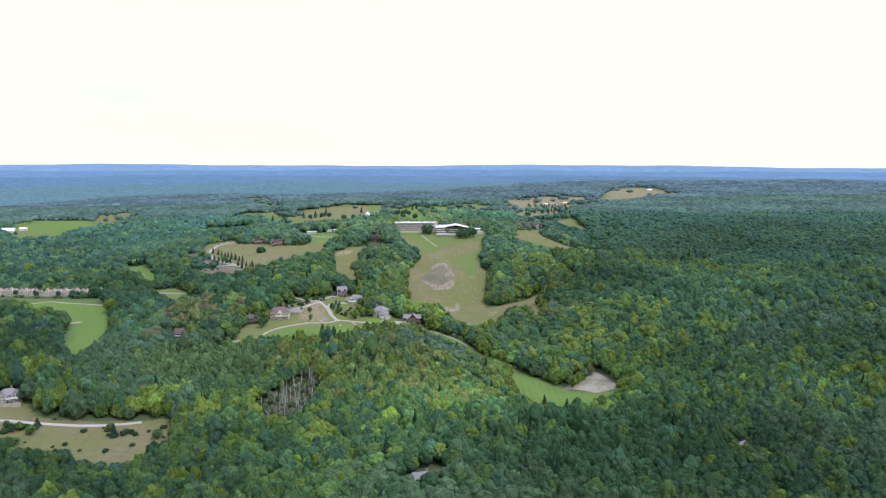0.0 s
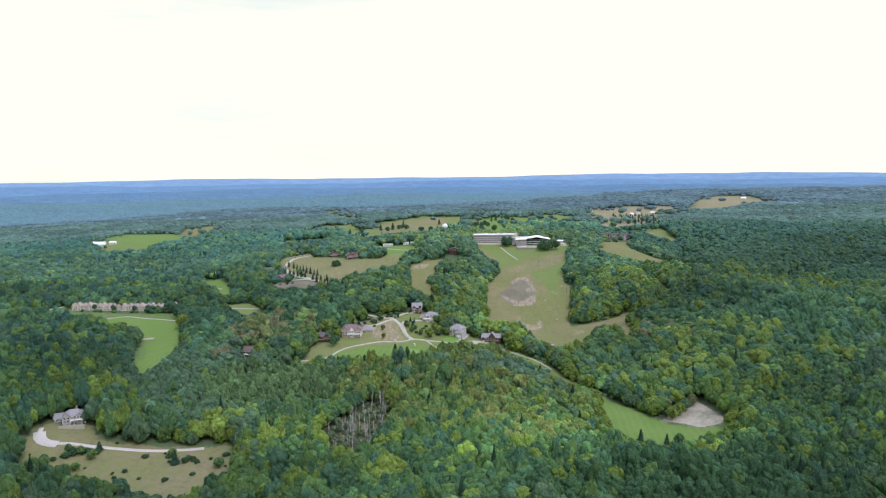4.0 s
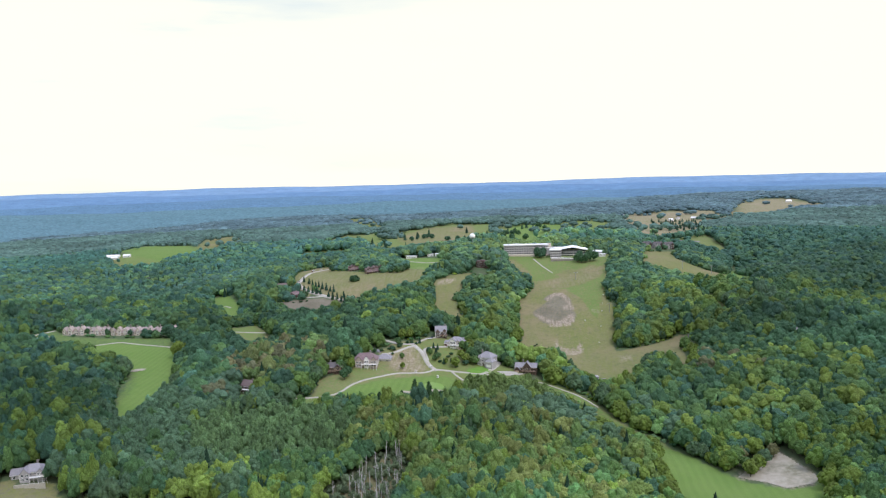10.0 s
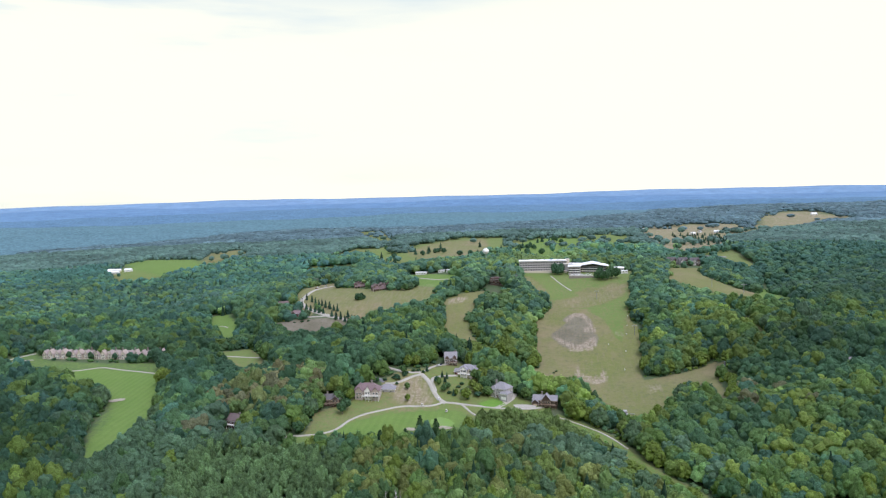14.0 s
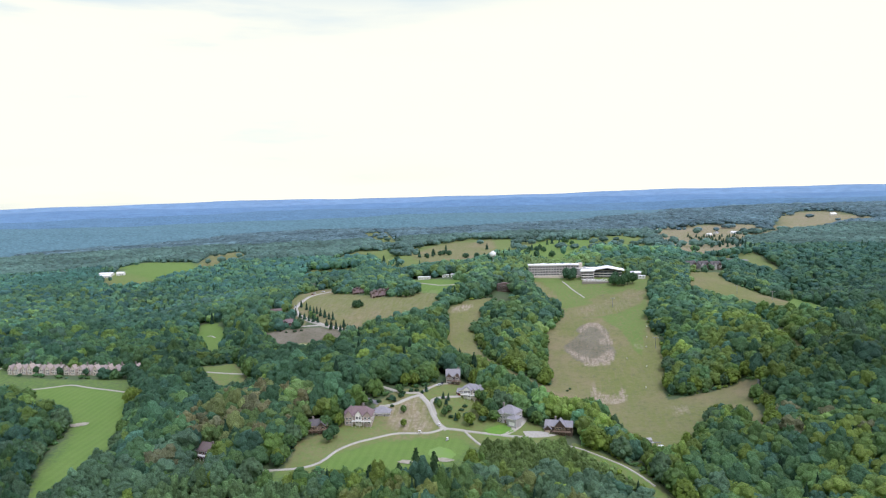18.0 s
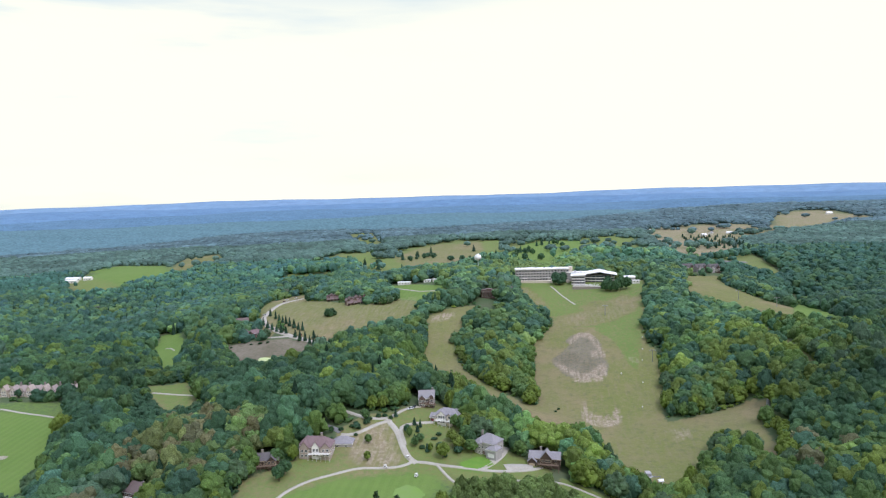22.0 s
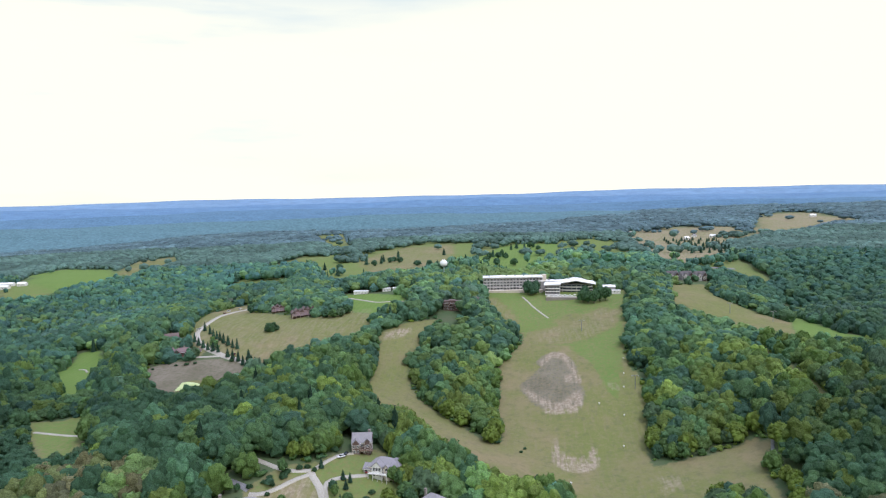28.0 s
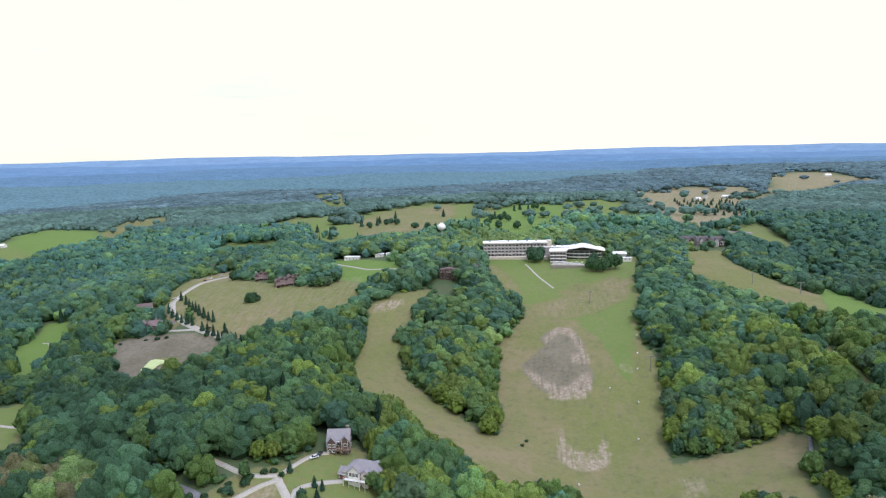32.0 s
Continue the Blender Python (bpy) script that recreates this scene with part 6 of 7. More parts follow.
part("roof", Solid().add([(-22, -6.5, 9.8), (2, -8.5, 13.8), (24, -5.5, 9.5), (24, 18, 9.5), (2, 18, 14.6), (-22, 18, 10.4), (-22, -6.5, 10.4), (2, -8.5, 14.4), (24, -5.5, 10.1), (24, 18, 10.1), (2, 18, 15.2), (-22, 18, 11.0)],
     [(0, 1, 7, 6), (1, 2, 8, 7), (2, 3, 9, 8), (3, 4, 10, 9), (4, 5, 11, 10), (5, 0, 6, 11), (6, 7, 10, 11), (7, 8, 9, 10), (0, 5, 4, 1), (1, 4, 3, 2)]), ROOF_WHITE, LODGE, "white low-pitched roof")
wing_parts(LODGE, (38.5, -6), (13, 13), 8.2, "hip", 1.6, TAUPE, ROOF_WHITE, WHITE, {"S": (4, 2)}, low=6.0, ww=1.8)
part("wall", Solid().box(-38, -12, 1.5, 13, -5, 12.0), TAUPE, LODGE)
part("link_roof", Solid().box(-39, -11, 0.8, 14, 12.0, 12.8), ROOF_WHITE, LODGE, "white flat roof")
part("rooftop_unit", Solid().box(-30, -27, 5, 8, 12.8, 14.2), STEEL, LODGE)
part("rooftop_unit", Solid().box(-22, -20, 8, 10, 12.8, 13.8), STEEL, LODGE)
part("patio", Solid().box(-30, 4, -36, -18, -12, -1.0), CONCRETE, LODGE, "grey paved patio")
part("retaining_wall", Solid().box(-30.4, 4.4, -36.6, -36.05, -12, -0.5), STONE, LODGE, "grey stone retaining wall")
for k in range(15):
    part("baluster", Solid().box(-30 + 2.4 * k, -29.85 + 2.4 * k, -36.4, -36.25, -0.5, 0.4), WHITE, LODGE)
part("railing", Solid().box(-30.2, 4.2, -36.45, -36.2, 0.4, 0.55), WHITE, LODGE, "white patio railing")
CANVAS = material("white_canvas", (0.8, 0.8, 0.78), 0.8, mottle=[(1.5, (0.66, 0.66, 0.64), 0.5)])
for k in range(12):
    m = LODGE.matrix_world @ Matrix.Translation((-27 + 2.5 * k, -32.5 + 6.0 * (k % 2) + 1.2 * math.sin(k * 2.3), -1.0))
    t = thing("patio_table", "white round patio table with a parasol", "table", m, "tables on the patio")
    part("tabletop", Solid().tube((0, 0, 0.7), (0, 0, 0.76), 0.75, n=14), WHITE, t)
    part("pole", Solid().tube((0, 0, 0), (0, 0, 2.3), 0.05, n=6), STEEL, t)
    part("parasol", Solid().turned([(1.5, 2.1), (0.75, 2.4), (0.06, 2.6)], 10), CANVAS, t, "white canvas parasol")
SHED = thing("pool_shed", "small white shed with flat roof beside the lodge", "shed", pose(96, 1193, ground_at(96, 1193) + 1.0, 0, 0, 4))
wing_parts(SHED, (0, 0), (9, 4), 2.6, "flat", 0, WHITE, ROOF_WHITE, WHITE, {"S": (2, 1)}, wh=1.0)
for x, y, wd in ((-202, 1236, 17), (-172, 1244, 9), (-160, 1244, 8), (-146, 1243, 5), (-131, 1236, 7)):
    h = house("clubhouse_shed", "low white-roofed shed among trees", x, y, 0, category="shed", group="white-roofed sheds")
    wing_parts(h, (0, 0), (wd, 7), 3.2, "flat", 0, WHITE, ROOF_WHITE, WHITE, {"S": (max(1, int(wd / 4)), 1)}, wh=1.0)

# ---------------------------------------------------------------- water tower
WT = thing("water_tower", "white ball water tower on a pale green stem", "water tower", pose(-109, 1310, ground_at(-109, 1310)))
ball = 140.0 - ground_at(-109, 1310)
R = 4.7
part("tank", Solid().turned([(0.4 + R * math.cos(a) if k else 1.2, ball + R * 0.94 * math.sin(a)) for k, a in enumerate([radians(-84 + 168 * j / 14) for j in range(15)])], 24), TOWER_WHITE, WT, "white ball tank", True)
part("stem", Solid().turned([(2.6, -1), (2.4, 0.5), (1.2, 4), (1.0, ball - R - 1), (1.7, ball - R + 0.9)], 14), GREEN_STEEL, WT, "pale green stem", True)
for s in (-1, 1):
    part("vent", Solid().turned([(0.5, ball + R - 0.6), (0.5, ball + R + 0.5), (0.2, ball + R + 0.9)], 8, (s * 1.0, 0)), TOWER_WHITE, WT)

# ---------------------------------------------------------------- distant farms and houses
ROW_SPRUCES = [(-323.7, 1082.9), (-315.8, 1073.8), (-308.2, 1065.1), (-301.7, 1058.5), (-293.9, 1049.1), (-320.3, 1050.7), (-311.8, 1042.8), (-303.7, 1035.4), (-296.7, 1031.3), (-289.9, 1027.5), (-286.0, 1041.7), (-278.7, 1035.2), (-272.9, 1032.1), (-275.6, 1016.6), (-268.6, 1011.7), (-261.2, 1006.9), (-254.0, 1000.0), (-248.4, 995.2), (-245.4, 999.4), (-240.3, 994.7), (-235.2, 992.1), (-229.1, 987.1), (-225.0, 984.4), (-219.0, 979.1), (-254.0, 1013.0), (-234.0, 982.5), (-336.0, 1097.0), (-330.2, 1062.4)]
COURSE_SPRUCES = [(-241.4, 1690.7), (-220.5, 1593.4), (-234.5, 1615.8), (-239.0, 1600.4), (-251.7, 1588.6), (-257.3, 1559.6), (-255.5, 1623.3), (-155.7, 1697.9), (-276.6, 1581.6), (-64.7, 1599.9), (-60.1, 1617.9), (-49.8, 1593.8), (-44.9, 1632.4), (-32.2, 1767.2), (-22.2, 1789.8), (-6.3, 1785.8), (3.3, 1810.0), (10.7, 1808.4), (19.5, 1753.6), (-67.6, 1528.9), (-36.3, 1569.2), (-20.7, 1455.2), (-47.7, 1472.6), (-435.3, 1869.1), (-335.8, 1531.8), (-373.2, 1731.7), (-307.2, 1522.1), (-449.2, 2120.9), (-178.6, 1528.8), (-155.3, 1503.2)]
YARD_TREES = [(-188.8, 663.0), (-187.3, 668.1), (-197.0, 693.4), (-175.6, 714.5), (-166.8, 696.8), (-191.3, 741.7), (-152.8, 753.7), (-150.2, 763.2), (-137.3, 759.2), (-134.3, 770.7), (-126.1, 746.3), (-170.5, 786.0), (-176.9, 777.1), (-192.0, 788.8), (-101.6, 757.9), (-96.1, 748.6), (-94.1, 754.5), (-80.2, 750.2), (-60.2, 763.3), (-67.9, 746.9), (-118.2, 803.8), (-120.3, 791.5), (-103.6, 762.5), (-85.5, 745.0), (-200.6, 732.7), (-122.4, 729.2)]
GARDEN_CONIFERS = [(-100.8, 772.1), (-96.6, 770.6), (-104.9, 764.4), (-97.0, 751.8), (-87.7, 745.3), (-115.2, 779.6), (-97.4, 764.8)]
GARDEN_SHRUBS = [(-141.0, 760.8), (-133.2, 769.3), (-147.6, 756.8), (-136.1, 752.6), (-145.6, 767.4), (-135.6, 759.5), (-153.0, 742.2), (-151.0, 747.1), (-124.5, 786.9), (-131.8, 771.8), (-139.4, 765.5), (-132.8, 766.6), (-126.5, 776.1), (-342.3, 1018.8), (-329.0, 1009.7), (-319.7, 1004.5), (-310.4, 1005.6), (-302.8, 1006.9), (-357.4, 1022.4), (-356.0, 1008.2), (-339.4, 998.5), (-267.8, 1007.4), (-85.1, 759.1), (-83.1, 764.3), (-91.6, 748.2), (-75.5, 741.4), (-122.6, 777.8), (-117.7, 775.7)]
BIG_TREES = [(-166, 704), (-190, 684), (-199, 687), (-186, 698), (-194, 695), (-60, 750), (-172, 752), (-77.1, 740.2), (-61.4, 756.1), (-29.4, 754.1), (-73.4, 758.8), (-68.2, 751.2), (-117.8, 795.8), (-113.6, 804.2), (-125.5, 786.1), (-65.0, 760.8), (-33.3, 759.6), (-25.6, 761.1), (-68.9, 771.4), (-65.2, 776.5), (-74.1, 775.9), (-186.5, 776.3), (-168.8, 771.0), (-182.9, 753.3), (-159.5, 752.0), (-174.2, 762.7), (-185.1, 742.1), (-166.9, 720.5), (-167.3, 745.4), (-194.3, 759.8), (-155.9, 765.6), (-187.9, 788.5), (-169.4, 783.2), (-166.1, 758.8), (-193.3, 763.2), (-181.0, 753.6), (-165.2, 783.0), (-169.2, 773.1), (-197.6, 757.8), (-180.5, 765.5)]
CONDO_TREES = [(-315.3, 1169.9), (-274.1, 1173.4), (-227.0, 1124.6), (-222.7, 1128.2), (-210.8, 1113.5), (-200.9, 1110.1), (-193.9, 1112.5), (-190.2, 1123.8), (-240.9, 1158.6), (-309.8, 1020.9), (-376.9, 1087.9), (-383.6, 1070.5), (-367.4, 1049.0)]
TOWN_TREES = [(-481.0, 812.0), (-457.0, 811.5), (-432.5, 814.0), (-406.0, 817.5), (-383.0, 819.0), (-376.0, 823.0), (-484.9, 816.1), (-459.7, 815.0), (-434.4, 818.8), (-396.5, 815.3), (-516.9, 817.8)]
PINES = [(-100.1, 662.2), (-89.4, 664.1), (-109.4, 655.5), (-126.9, 654.4), (-92.9, 656.1)]
CARTS = [(-109.8, 723.1), (-89.6, 717.1), (-98.4, 735.8)]
MEADOW_TREES = [(-301.0, 485.6), (-292.7, 486.0), (-228.4, 492.7), (-235.8, 503.2), (-196.5, 490.4), (-304.3, 464.1), (-285.2, 467.8), (98.5, 548.2), (116.2, 543.9), (123.7, 538.8), (-285.3, 496.1), (-283.5, 483.8)]
FENCE = [(-324.3, 492.9), (-319.6, 490.9), (-316.3, 490.6), (-313.7, 491.5), (-311.2, 493.1), (-308.7, 494.7), (-305.5, 495.2), (-302.2, 495.7), (-298.6, 495.7), (-295.4, 496.3)]
BANK_TREES = [(131.1, 591.5), (137.9, 598.9), (145.2, 607.7), (152.5, 616.3), (131.2, 601.7)]
YARD_BUSHES = [(-302.0, 489.5), (-297.4, 488.4), (-292.8, 487.4), (-291.1, 490.9), (-286.4, 488.4), (-298.3, 483.9), (-299.9, 480.5), (-284.7, 492.0), (-237.1, 505.9), (-236.2, 501.0), (-197.7, 506.7), (-221.9, 499.2), (-214.3, 495.6), (-252.4, 497.2), (-312.9, 476.0), (-305.0, 474.6)]
SLOPE_BUSHES = [(-3.8, 881.0), (-6.1, 874.5)]
HYDRANTS = [(78.7, 1004.6), (75.2, 977.0), (72.4, 956.9), (67.9, 920.7), (62.7, 884.2), (51.6, 935.6), (24.4, 833.6)]
LIFT_TOWERS = [(50.2, 1084.1), (80.9, 955.5), (198.5, 1127.0), (231.7, 1104.5)]
LONE_BUSH = [(-256.0, 1076.3)]
TREES_BY_HOTEL = [(57.8, 1164.8), (62.8, 1160.0), (69.1, 1157.9), (75.0, 1162.6), (60.5, 1170.8), (81.6, 1164.1), (-1.0, 1201.8), (4.2, 1198.5), (9.0, 1203.4), (-49.9, 1247.5), (-58.1, 1221.9), (-58.6, 1280.6)]
CARS = [(-351.6, 1190.6), (-344.4, 1206.3), (-332.1, 1212.8), (-347.9, 1171.7), (-346.0, 1103.4), (-107.5, 793.0), (-105.7, 796.4), (-90.2, 780.8), (-379.4, 1137.2), (-375.0, 1141.6), (-371.0, 1144.7), (-270.4, 1020.0), (-326.7, 1541.6)]
FAR_HOUSES = [(177.1, 2089.5), (202.4, 2050.6), (222.2, 2084.4), (349.1, 2000.6), (378.6, 2060.8), (418.7, 2051.5), (-507.4, 2499.2), (-466.5, 2514.7), (-403.9, 2424.4), (-224.0, 2139.7), (-190.8, 2162.9), (258.9, 2174.4)]
LOT = [(-877.7, 1475.3), (-900.0, 1511.8), (-862.9, 1502.9)]
BUNKERS = [(-110.8, 681.8), (-87.4, 689.2), (-364.0, 707.9), (-359.9, 710.8)]
for k, (x, y) in enumerate(FAR_HOUSES):
    h = house("farmhouse", "distant white house among fields", x, y, 25 * (k % 5) - 40, category="house", group="distant houses")
    wing_parts(h, (0, 0), (13, 8), 4.0, "gx", 2.8, WHITE, ROOF_WHITE if k % 2 else ROOF_GREY, WHITE, {"S": (4, 1)})
h = house("barn", "small white barn on a distant field", 860, 2640, 10, category="barn")
wing_parts(h, (0, 0), (18, 10), 5, "gx", 3.5, WHITE, ROOF_WHITE, WHITE, {"S": (6, 1)})
for (x, y), wd in zip(LOT, (22, 26, 14)):
    h = house("farm_shed", "pale shed by a parking lot", x, y, 10, category="shed", group="sheds by the western lot")
    wing_parts(h, (0, 0), (wd, 9), 4.2, "gx", 2.2, WHITE, ROOF_WHITE, WHITE, {"S": (4, 1)})

# ---------------------------------------------------------------- golf course pieces, pond, lifts, vehicles
GREEN_TURF = material("putting_turf", (0.17, 0.26, 0.075), 0.9, mottle=[(0.08, (0.16, 0.28, 0.05), 0.8)])
VIVID = material("watered_lawn", (0.11, 0.23, 0.03), 0.9, mottle=[(0.3, (0.14, 0.25, 0.04), 0.8)])
DUCKWEED = material("duckweed", (0.42, 0.5, 0.2), 0.7, mottle=[(0.15, (0.52, 0.58, 0.32), 0.8)])
plan = {n: p for n, k, p in OPEN}
patch("putting_green", plan["putting"], GREEN_TURF, "smooth pale putting green", "golf green", 0.35, 1.0)
patch("watered_lawn", plan["vivid_lawn"], VIVID, "bright watered lawn by the grey house", "lawn", 0.35, 1.0)
patch("sand_bank", plan["bunker"], SAND, "bare sandy bank beside the low fairway", "sand", 0.25, 1.0)
patch("pond", plan["pond"], DUCKWEED, "pond covered with pale green duckweed", "pond", 0.5, 1.0, None)
for (x, y), r in zip(BUNKERS, (6, 6.5, 6, 6)):
    ring = [(x + r * (1 + 0.25 * math.sin(3 * a + x)) * math.cos(a), y + 0.5 * r * math.sin(a)) for a in [2 * math.pi * j / 16 for j in range(16)]]
    patch("sand_bunker", ring, SAND, "pale sand bunker in the turf", "bunker", 0.4, 0.8)

for k, (x, y) in enumerate(CARTS):
    c = thing("golf_cart", "small white golf cart on the course", "golf cart", pose(x, y, ground_at(x, y) + 0.3, 0, 0, 70 * k), "golf carts")
    part("body", Solid().box(-1.15, 1.15, -0.58, 0.58, 0.25, 0.62).box(0.45, 1.15, -0.55, 0.55, 0.62, 0.95).box(-1.1, -0.3, -0.55, 0.55, 0.62, 0.85), WHITE, c)
    part("canopy", Solid().box(-0.95, 0.85, -0.62, 0.62, 1.78, 1.88), WHITE, c, "white canopy")
    part("seat", Solid().box(-0.5, 0.1, -0.5, 0.5, 0.85, 1.0).box(-0.55, -0.45, -0.5, 0.5, 1.0, 1.4), LOG, c)
    for px in (-0.85, 0.75):
        for py in (-0.55, 0.55):
            part("post", Solid().tube((px, py, 0.6), (px, py, 1.8), 0.03, n=5), STEEL, c)
            part("wheel", Solid().tube((px, py - 0.1, 0.22), (px, py + 0.1, 0.22), 0.22, n=12), ASPHALT, c)
CAR_PAINT = [material("car_white", (0.75, 0.75, 0.75), 0.25, spec=0.6), material("car_dark", (0.03, 0.035, 0.04), 0.25, spec=0.6), material("car_red", (0.2, 0.03, 0.03), 0.25, spec=0.6)]
for k, (x, y) in enumerate(CARS):
    paint, word = ((CAR_PAINT[0], "white"), (CAR_PAINT[0], "white"), (CAR_PAINT[1], "dark"), (CAR_PAINT[2], "red"))[k % 4]
    c = thing("car", f"{word} parked car on a driveway", "car", pose(x, y, ground_at(x, y) + 0.32, 0, 0, 40 * k + 20), "parked cars")
    part("body", Solid().add([(-2.3, -0.9, 0.3), (2.3, -0.9, 0.3), (2.3, 0.9, 0.3), (-2.3, 0.9, 0.3), (-2.25, -0.88, 0.85), (2.2, -0.88, 0.8), (2.2, 0.88, 0.8), (-2.25, 0.88, 0.85)],
                             [(3, 2, 1, 0), (4, 5, 6, 7), (0, 1, 5, 4), (1, 2, 6, 5), (2, 3, 7, 6), (3, 0, 4, 7)]), paint, c)
    part("cabin", Solid().add([(-1.9, -0.82, 0.84), (1.1, -0.82, 0.84), (1.1, 0.82, 0.84), (-1.9, 0.82, 0.84), (-1.4, -0.68, 1.42), (0.4, -0.68, 1.42), (0.4, 0.68, 1.42), (-1.4, 0.68, 1.42)],
                              [(0, 1, 5, 4), (1, 2, 6, 5), (2, 3, 7, 6), (3, 0, 4, 7)]), GLASS, c, "dark car windows")
    part("car_roof", Solid().box(-1.4, 0.4, -0.68, 0.68, 1.42, 1.47), paint, c)
    for px in (-1.4, 1.4):
        for py in (-0.8, 0.8):
            part("wheel", Solid().tube((px, py - 0.11, 0.33), (px, py + 0.11, 0.33), 0.33, n=12), ASPHALT, c)

fx, fy = FENCE[0]
fence = thing("fence", "low white post fence along the gravel track", "fence", pose(fx, fy, ground_at(fx, fy)))
for x, y in FENCE:
    z = ground_at(x, y) - ground_at(fx, fy)
    part("post", Solid().box(x - fx - 0.09, x - fx + 0.09, y - fy - 0.09, y - fy + 0.09, z - 0.4, z + 1.2), WHITE, fence)
for (xa, ya), (xb, yb) in zip(FENCE[:-1], FENCE[1:]):
    part("rail", Solid().tube((xa - fx, ya - fy, ground_at(xa, ya) - ground_at(fx, fy) + 1.0), (xb - fx, yb - fy, ground_at(xb, yb) - ground_at(fx, fy) + 1.0), 0.06, n=6), WHITE, fence)
for x, y in HYDRANTS:
    c = thing("snowmaking_hydrant", "pale snowmaking hydrant box on a short post", "hydrant", pose(x, y, ground_at(x, y)), "snowmaking hydrants")
    part("post", Solid().tube((0, 0, -0.5), (0, 0, 1.0), 0.12, n=8), STEEL, c)
    part("housing", Solid().box(-0.4, 0.4, -0.35, 0.35, 0.9, 1.6).box(-0.48, 0.48, -0.42, 0.42, 1.6, 1.7), WHITE, c)
for k, (x, y) in enumerate(LIFT_TOWERS):
    c = thing("lift_tower", "grey steel chairlift tower on the ski slope", "lift tower", pose(x, y, ground_at(x, y), 0, 0, 5), "chairlift towers")
    part("mast", Solid().tube((0, 0, -1), (0, 0, 10.5), 0.4, 0.28, 10), STEEL, c)
    part("crossarm", Solid().box(-2.6, 2.6, -0.15, 0.15, 10.3, 10.7), STEEL, c)
    for s in (-2.4, 2.4):
        part("sheave_train", Solid().box(s - 0.15, s + 0.15, -1.6, 1.6, 10.0, 10.35), STEEL, c)
BASE = thing("lift_station", "grey chairlift base station with bull wheel", "lift station", pose(48, 747, ground_at(48, 747), 0, 0, 5))
part("mast", Solid().tube((0, 0, -1), (0, 0, 6), 0.5, 0.4, 10), STEEL, BASE)
part("counterweight_arm", Solid().box(0.3, 7.5, -0.25, 0.25, 5.2, 5.7), STEEL, BASE)
part("bull_wheel", Solid().turned([(2.4, 5.6), (2.6, 5.8), (2.4, 6.0)], 20), STEEL, BASE)
part("drive_house", Solid().box(-1.6, 1.6, -1, 3.4, 6.0, 7.8), TAUPE, BASE)
part("ramp", Solid().box(-3, 3, -7, -2, -1, 0.5), DECK, BASE)
h = house("operator_hut", "small white lift operator hut", 56, 752, 10, category="hut")
wing_parts(h, (0, 0), (2.4, 1.8), 2.1, "gx", 0.6, WHITE, ROOF_WHITE, WHITE, {"S": (1, 1)}, ww=0.7, wh=0.8)

# ---------------------------------------------------------------- single trees
def tree_proto(name, label, lobes, sprigs, tint, cone=False, slim=1.0, size=0.1):
    """A tree of height 1 and radius 1 with trunk, limbs and leafy crown; copies are scaled."""
    t = thing(name, label, "tree", Matrix.Identity(4))
    v, f, bark = crown_shape(lobes, sprigs, slim, cone, trunk=False, sprig_size=size)
    col = np.ones((len(v), 4))
    col[:, :3] = tint
    part("crown", leafy_mesh("crown", (v, f, col), LEAF), None, t)
    s = Solid().tube((0, 0, -0.08), (0, 0, 0.62), 0.07, 0.035, 7)
    part("trunk", s, BARK, t)
    if not cone:
        for k in range(4):
            a = k * 1.6 + 0.4
            part("limb", Solid().tube((0, 0, 0.3 + 0.05 * k), (0.5 * math.cos(a), 0.5 * math.sin(a), 0.58 + 0.03 * k), 0.035, 0.012, 5), BARK, t)
    return t


def set_tree(proto, x, y, radius, tall, label="", group="", sink=0.0):
    m = Matrix.Translation((x, y, ground_at(x, y) - sink * tall)) @ Matrix.Rotation(rng.uniform(0, 6.28), 4, "Z") @ Matrix.Diagonal((radius, radius, tall, 1))
    ob = copy_thing(proto, m)
    tagged(ob, label, group=group)
    return ob


NEAR_YARD = next(p for n, k, p in OPEN if n == "near_yard_b")


def away_from_drives(x, y):
    return all(away(line, np.array([x]), np.array([y]))[0] > 4 for _, _, line in ROADS)


BROAD = [tree_proto("tree", "leafy green broadleaf tree at the wood's edge", 28, 230, g * 1.2, size=0.075) for g in (GREENS[0], GREENS[1], GREENS[2], GREENS[3], GREENS[4], YELLOW * 0.85, RUSSET, GREY)]
SPRUCE = [tree_proto("spruce", "dark conical spruce", 9, 60, FIR_GREEN * k, True, size=0.12) for k in (0.9, 1.15)]
PINE = tree_proto("pine", "tall bushy light green pine", 8, 130, np.array((0.085, 0.165, 0.07)), True, size=0.16)
BUSH = tree_proto("bush", "rounded grey-green bush standing alone", 14, 150, GREENS[2] * 0.9, size=0.09)
palette = np.array([GREENS[0], GREENS[1], GREENS[2], GREENS[3], GREENS[4], YELLOW * 0.85, RUSSET, GREY])
for x, y, z, r, hh, c in EDGE_TREES:
    k = int(np.argmin(((palette * 1.24 - c) ** 2).sum(1)))
    word = ("green", "fresh green", "dark green", "blue-green", "yellow-green", "yellowing", "russet", "grey-green")[k]
    set_tree(BROAD[k], x, y, r, hh, f"{word} broadleaf tree at the edge of open grass", "trees along the clearings", 0.16)
for x, y in YARD_TREES:
    k = rng.integers(0, 5)
    if y > 773 or x < -162:
        set_tree(BROAD[k], x, y, rng.uniform(3.6, 5), rng.uniform(10, 13), "tall broadleaf tree in a house garden", "garden trees")
    else:
        set_tree(BROAD[k], x, y, rng.uniform(1.8, 3.2), rng.uniform(4.5, 8), "young broadleaf tree in a house garden", "garden trees")
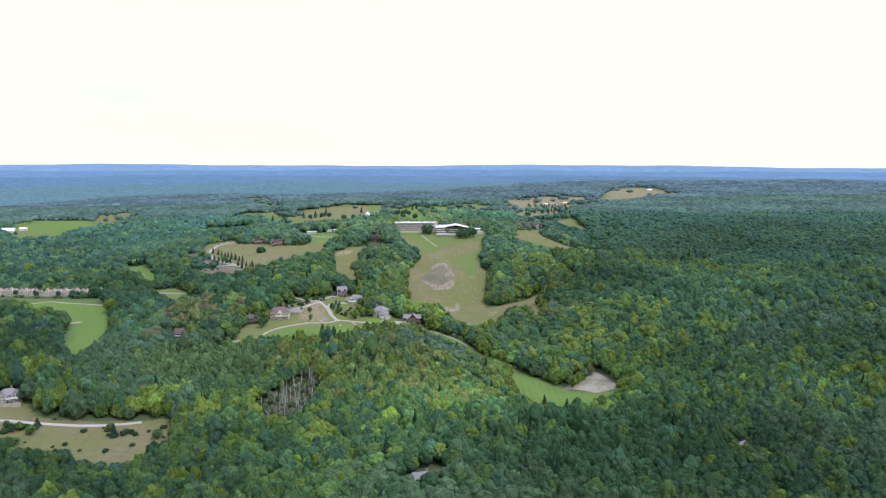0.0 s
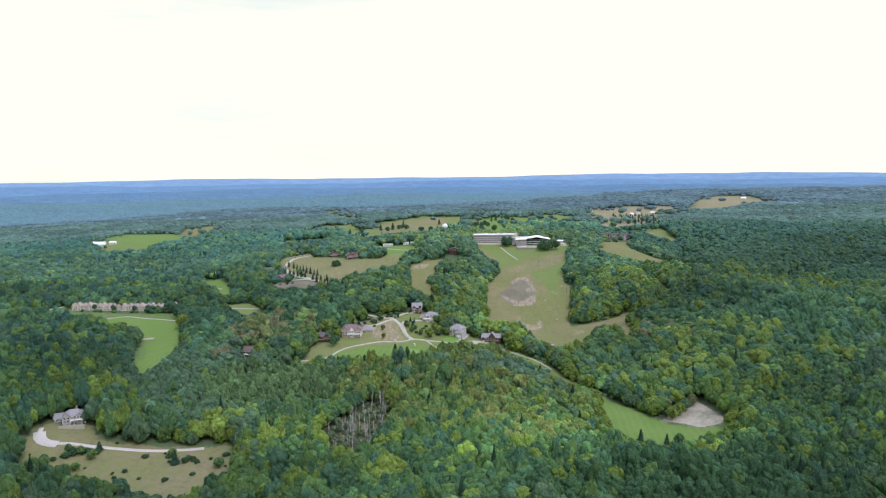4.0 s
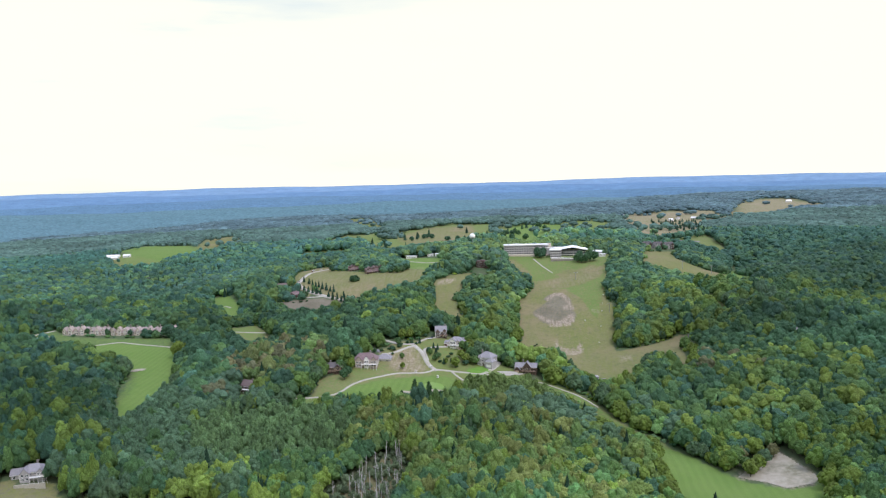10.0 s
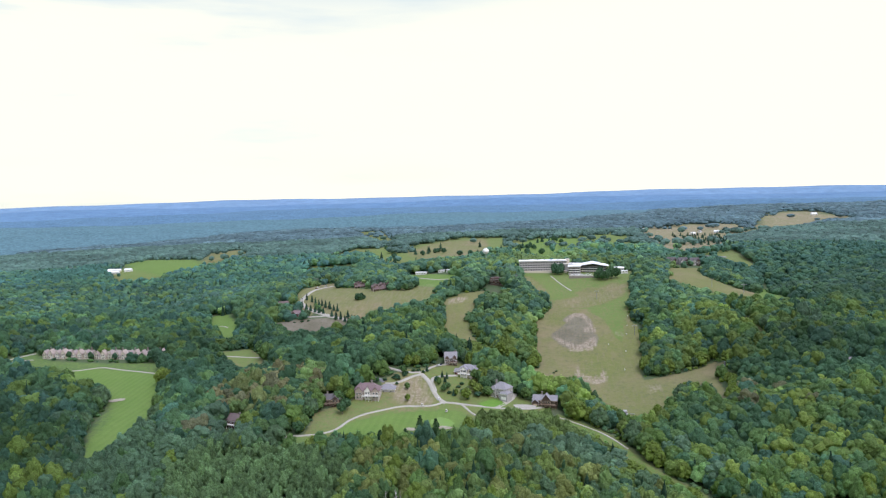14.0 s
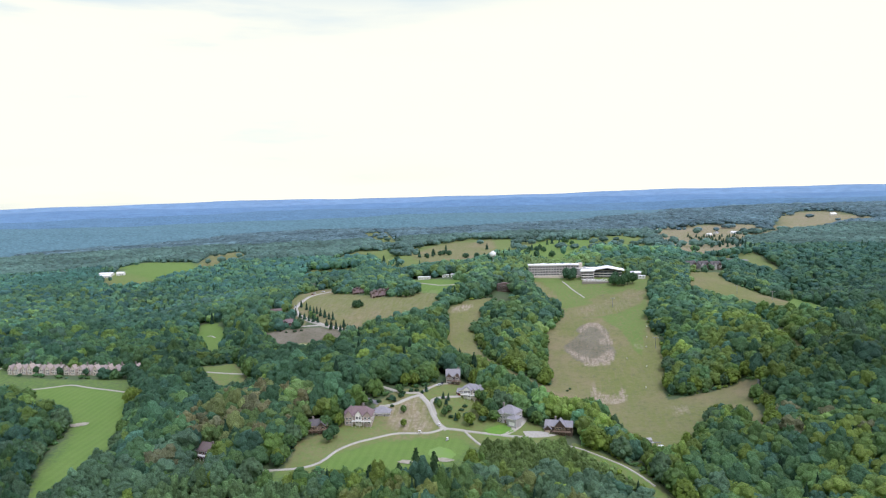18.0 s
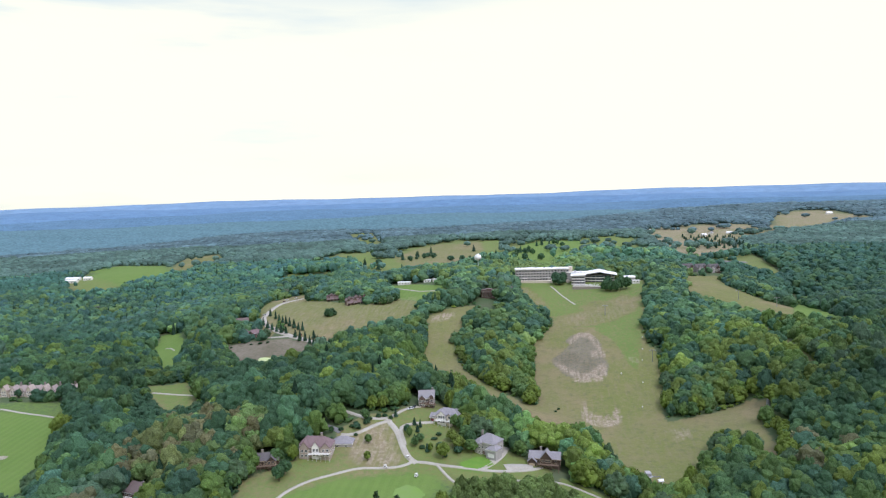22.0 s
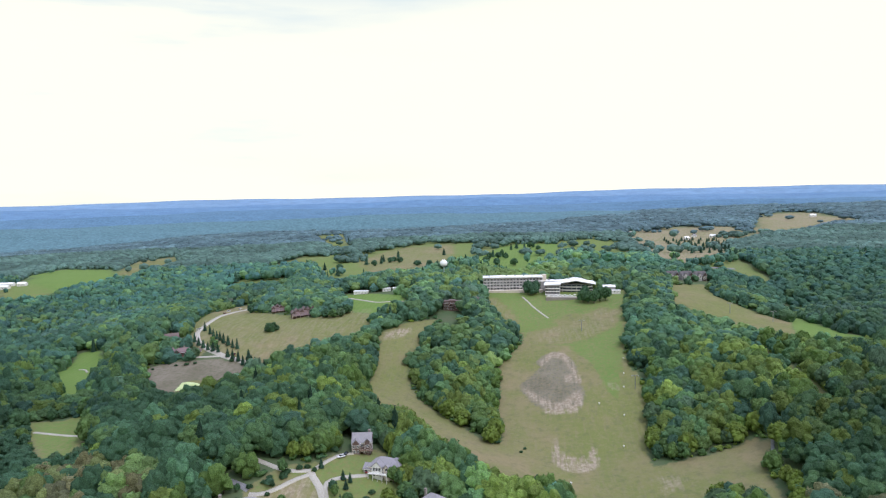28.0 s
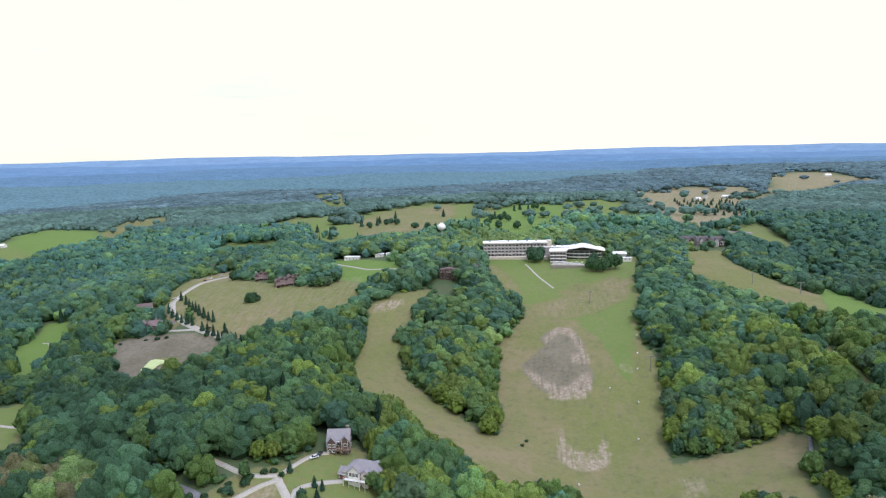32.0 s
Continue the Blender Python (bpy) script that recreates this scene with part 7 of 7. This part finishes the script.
for x, y in BIG_TREES:
    k = (1, 4, 0, 2, 5)[rng.integers(0, 5)]
    set_tree(BROAD[k], x, y, rng.uniform(3.8, 5.2), rng.uniform(9, 13), ("fresh green", "yellow-green", "green", "dark green", "yellowing")[(1, 4, 0, 2, 5).index(k)] + " broadleaf tree close to a house", "trees round the houses")
for x, y in GARDEN_CONIFERS:
    set_tree(SPRUCE[rng.integers(0, 2)], x, y, rng.uniform(1.5, 2.1), rng.uniform(4.5, 7), "small dark conifer in a sloping garden", "garden conifers")
for x, y in GARDEN_SHRUBS:
    set_tree(BUSH, x, y, rng.uniform(1.4, 2.6), rng.uniform(2, 3.6), "rounded garden shrub on a stony bank", "garden shrubs", 0.22)
for k in range(34):
    x, y = -306 + 124 * rng.random(), 446 + 64 * rng.random()
    if inside(NEAR_YARD, np.array([x]), np.array([y]))[0] and min(math.hypot(x - cx, y - cy) - cr for cx, cy, cr in CLEARED) > 0 and away_from_drives(x, y):
        rr = rng.uniform(0.8, 2.4)
        set_tree(BUSH, x, y, rr, rr * rng.uniform(0.9, 1.9), "wild shrub in rough dry grass by the drive", "shrubs on the rough bank", 0.15)
for x, y in CONDO_TREES:
    set_tree(BROAD[(0, 2, 3, 7)[rng.integers(0, 4)]], x, y, rng.uniform(3.8, 5.8), rng.uniform(10, 14), "dark green tree beside a condominium", "trees by the condominiums", 0.15)
for x, y in TOWN_TREES:
    set_tree(BROAD[(0, 2, 3)[rng.integers(0, 3)]], x, y, rng.uniform(2.3, 3.4), rng.uniform(6, 8.5), "small tree between the town houses", "trees by the town houses")
for x, y in MEADOW_TREES:
    set_tree(BROAD[rng.integers(0, 4)] if rng.random() < 0.5 else SPRUCE[0], x, y, rng.uniform(2.2, 4.0), rng.uniform(6, 11), "single tree in dry meadow grass", "meadow trees")
for x, y in TREES_BY_HOTEL:
    set_tree(BROAD[(2, 3)[rng.integers(0, 2)]], x, y, rng.uniform(5.2, 6.4), rng.uniform(16, 20), "dark green tree beside the hotel", "trees by the hotel", 0.06)
for x, y in ROW_SPRUCES:
    set_tree(SPRUCE[rng.integers(0, 2)], x, y, rng.uniform(2.2, 3.0), rng.uniform(8, 10.5), "dark conical spruce in a row beside the estate road", "spruces along the road")
for x, y in COURSE_SPRUCES:
    if rng.random() < 0.45:
        set_tree(SPRUCE[rng.integers(0, 2)], x, y, rng.uniform(3.5, 5.0), rng.uniform(12, 17), "dark spruce standing on the golf course", "golf course trees")
    else:
        set_tree(BROAD[(2, 3)[rng.integers(0, 2)]], x, y, rng.uniform(4.5, 7), rng.uniform(11, 15), "dark round tree standing on the golf course", "golf course trees", 0.12)
for k in range(64):
    x, y = 262 + 15 * (k % 8) + rng.uniform(-4, 4) + 5 * (k // 8), 1640 + 46 * (k // 8) + rng.uniform(-14, 14)
    set_tree(SPRUCE[k % 2], x, y, rng.uniform(2.8, 4.2), rng.uniform(7, 11), "blue-green conifer in a loose plantation", "plantation conifers")
for k, (x, y) in enumerate(PINES):
    set_tree(PINE, x, y, 5.4 - 0.4 * k, (19, 17, 12, 10, 10)[k % 5], "tall green pine beside the putting green", "pines by the green")
for k, (x, y) in enumerate(BANK_TREES):
    set_tree(BROAD[(5, 4, 7, 6, 1)[k % 5]], x, y, 5.2 - 0.3 * k, 13 - 0.8 * k, ("yellowing", "yellow-green", "grey-green", "russet", "fresh green")[k % 5] + " broadleaf tree above a sandy bank", "trees on the sandy bank")
for x, y in YARD_BUSHES:
    set_tree(BUSH, x, y, rng.uniform(2, 3.6), rng.uniform(2.5, 5), "bushy shrub in the dry meadow below a house", "meadow shrubs", 0.22)
for x, y in SLOPE_BUSHES:
    set_tree(BUSH, x, y, 1.3, 2.0, "low bush on the dry slope", "slope bushes", 0.2)
for x, y in LONE_BUSH:
    set_tree(BUSH, x, y, 7.4, 13, "round dark bush alone in a dry field", "", 0.26)
for proto in (*BROAD, *SPRUCE, PINE, BUSH):
    for o in (*proto.children_recursive, proto):
        bpy.data.objects.remove(o)

# dead trees of the flooded hollow
for k in range(55):
    for _ in range(40):
        x, y = rng.uniform(-142, -86), rng.uniform(505, 585)
        if inside(plan["dead_wood"], np.array([x]), np.array([y]))[0]:
            break
    tall = rng.uniform(9, 15)
    lean = rng.uniform(-0.8, 0.8, 2)
    t = thing("dead_tree", "bare grey dead tree standing in a marshy hollow", "tree", pose(x, y, ground_at(x, y)), "dead trees in the hollow")
    part("trunk", Solid().tube((0, 0, -0.5), (lean[0], lean[1], tall), 0.28, 0.1, 6), DEAD, t)
    for j in range(4):
        s, a = rng.uniform(0.45, 0.9), rng.uniform(0, 6.28)
        p = Vector((lean[0] * s, lean[1] * s, tall * s))
        part("limb", Solid().tube(p, p + Vector((1.5 * math.cos(a), 1.5 * math.sin(a), 1.3)), 0.12, 0.05, 5), DEAD, t)
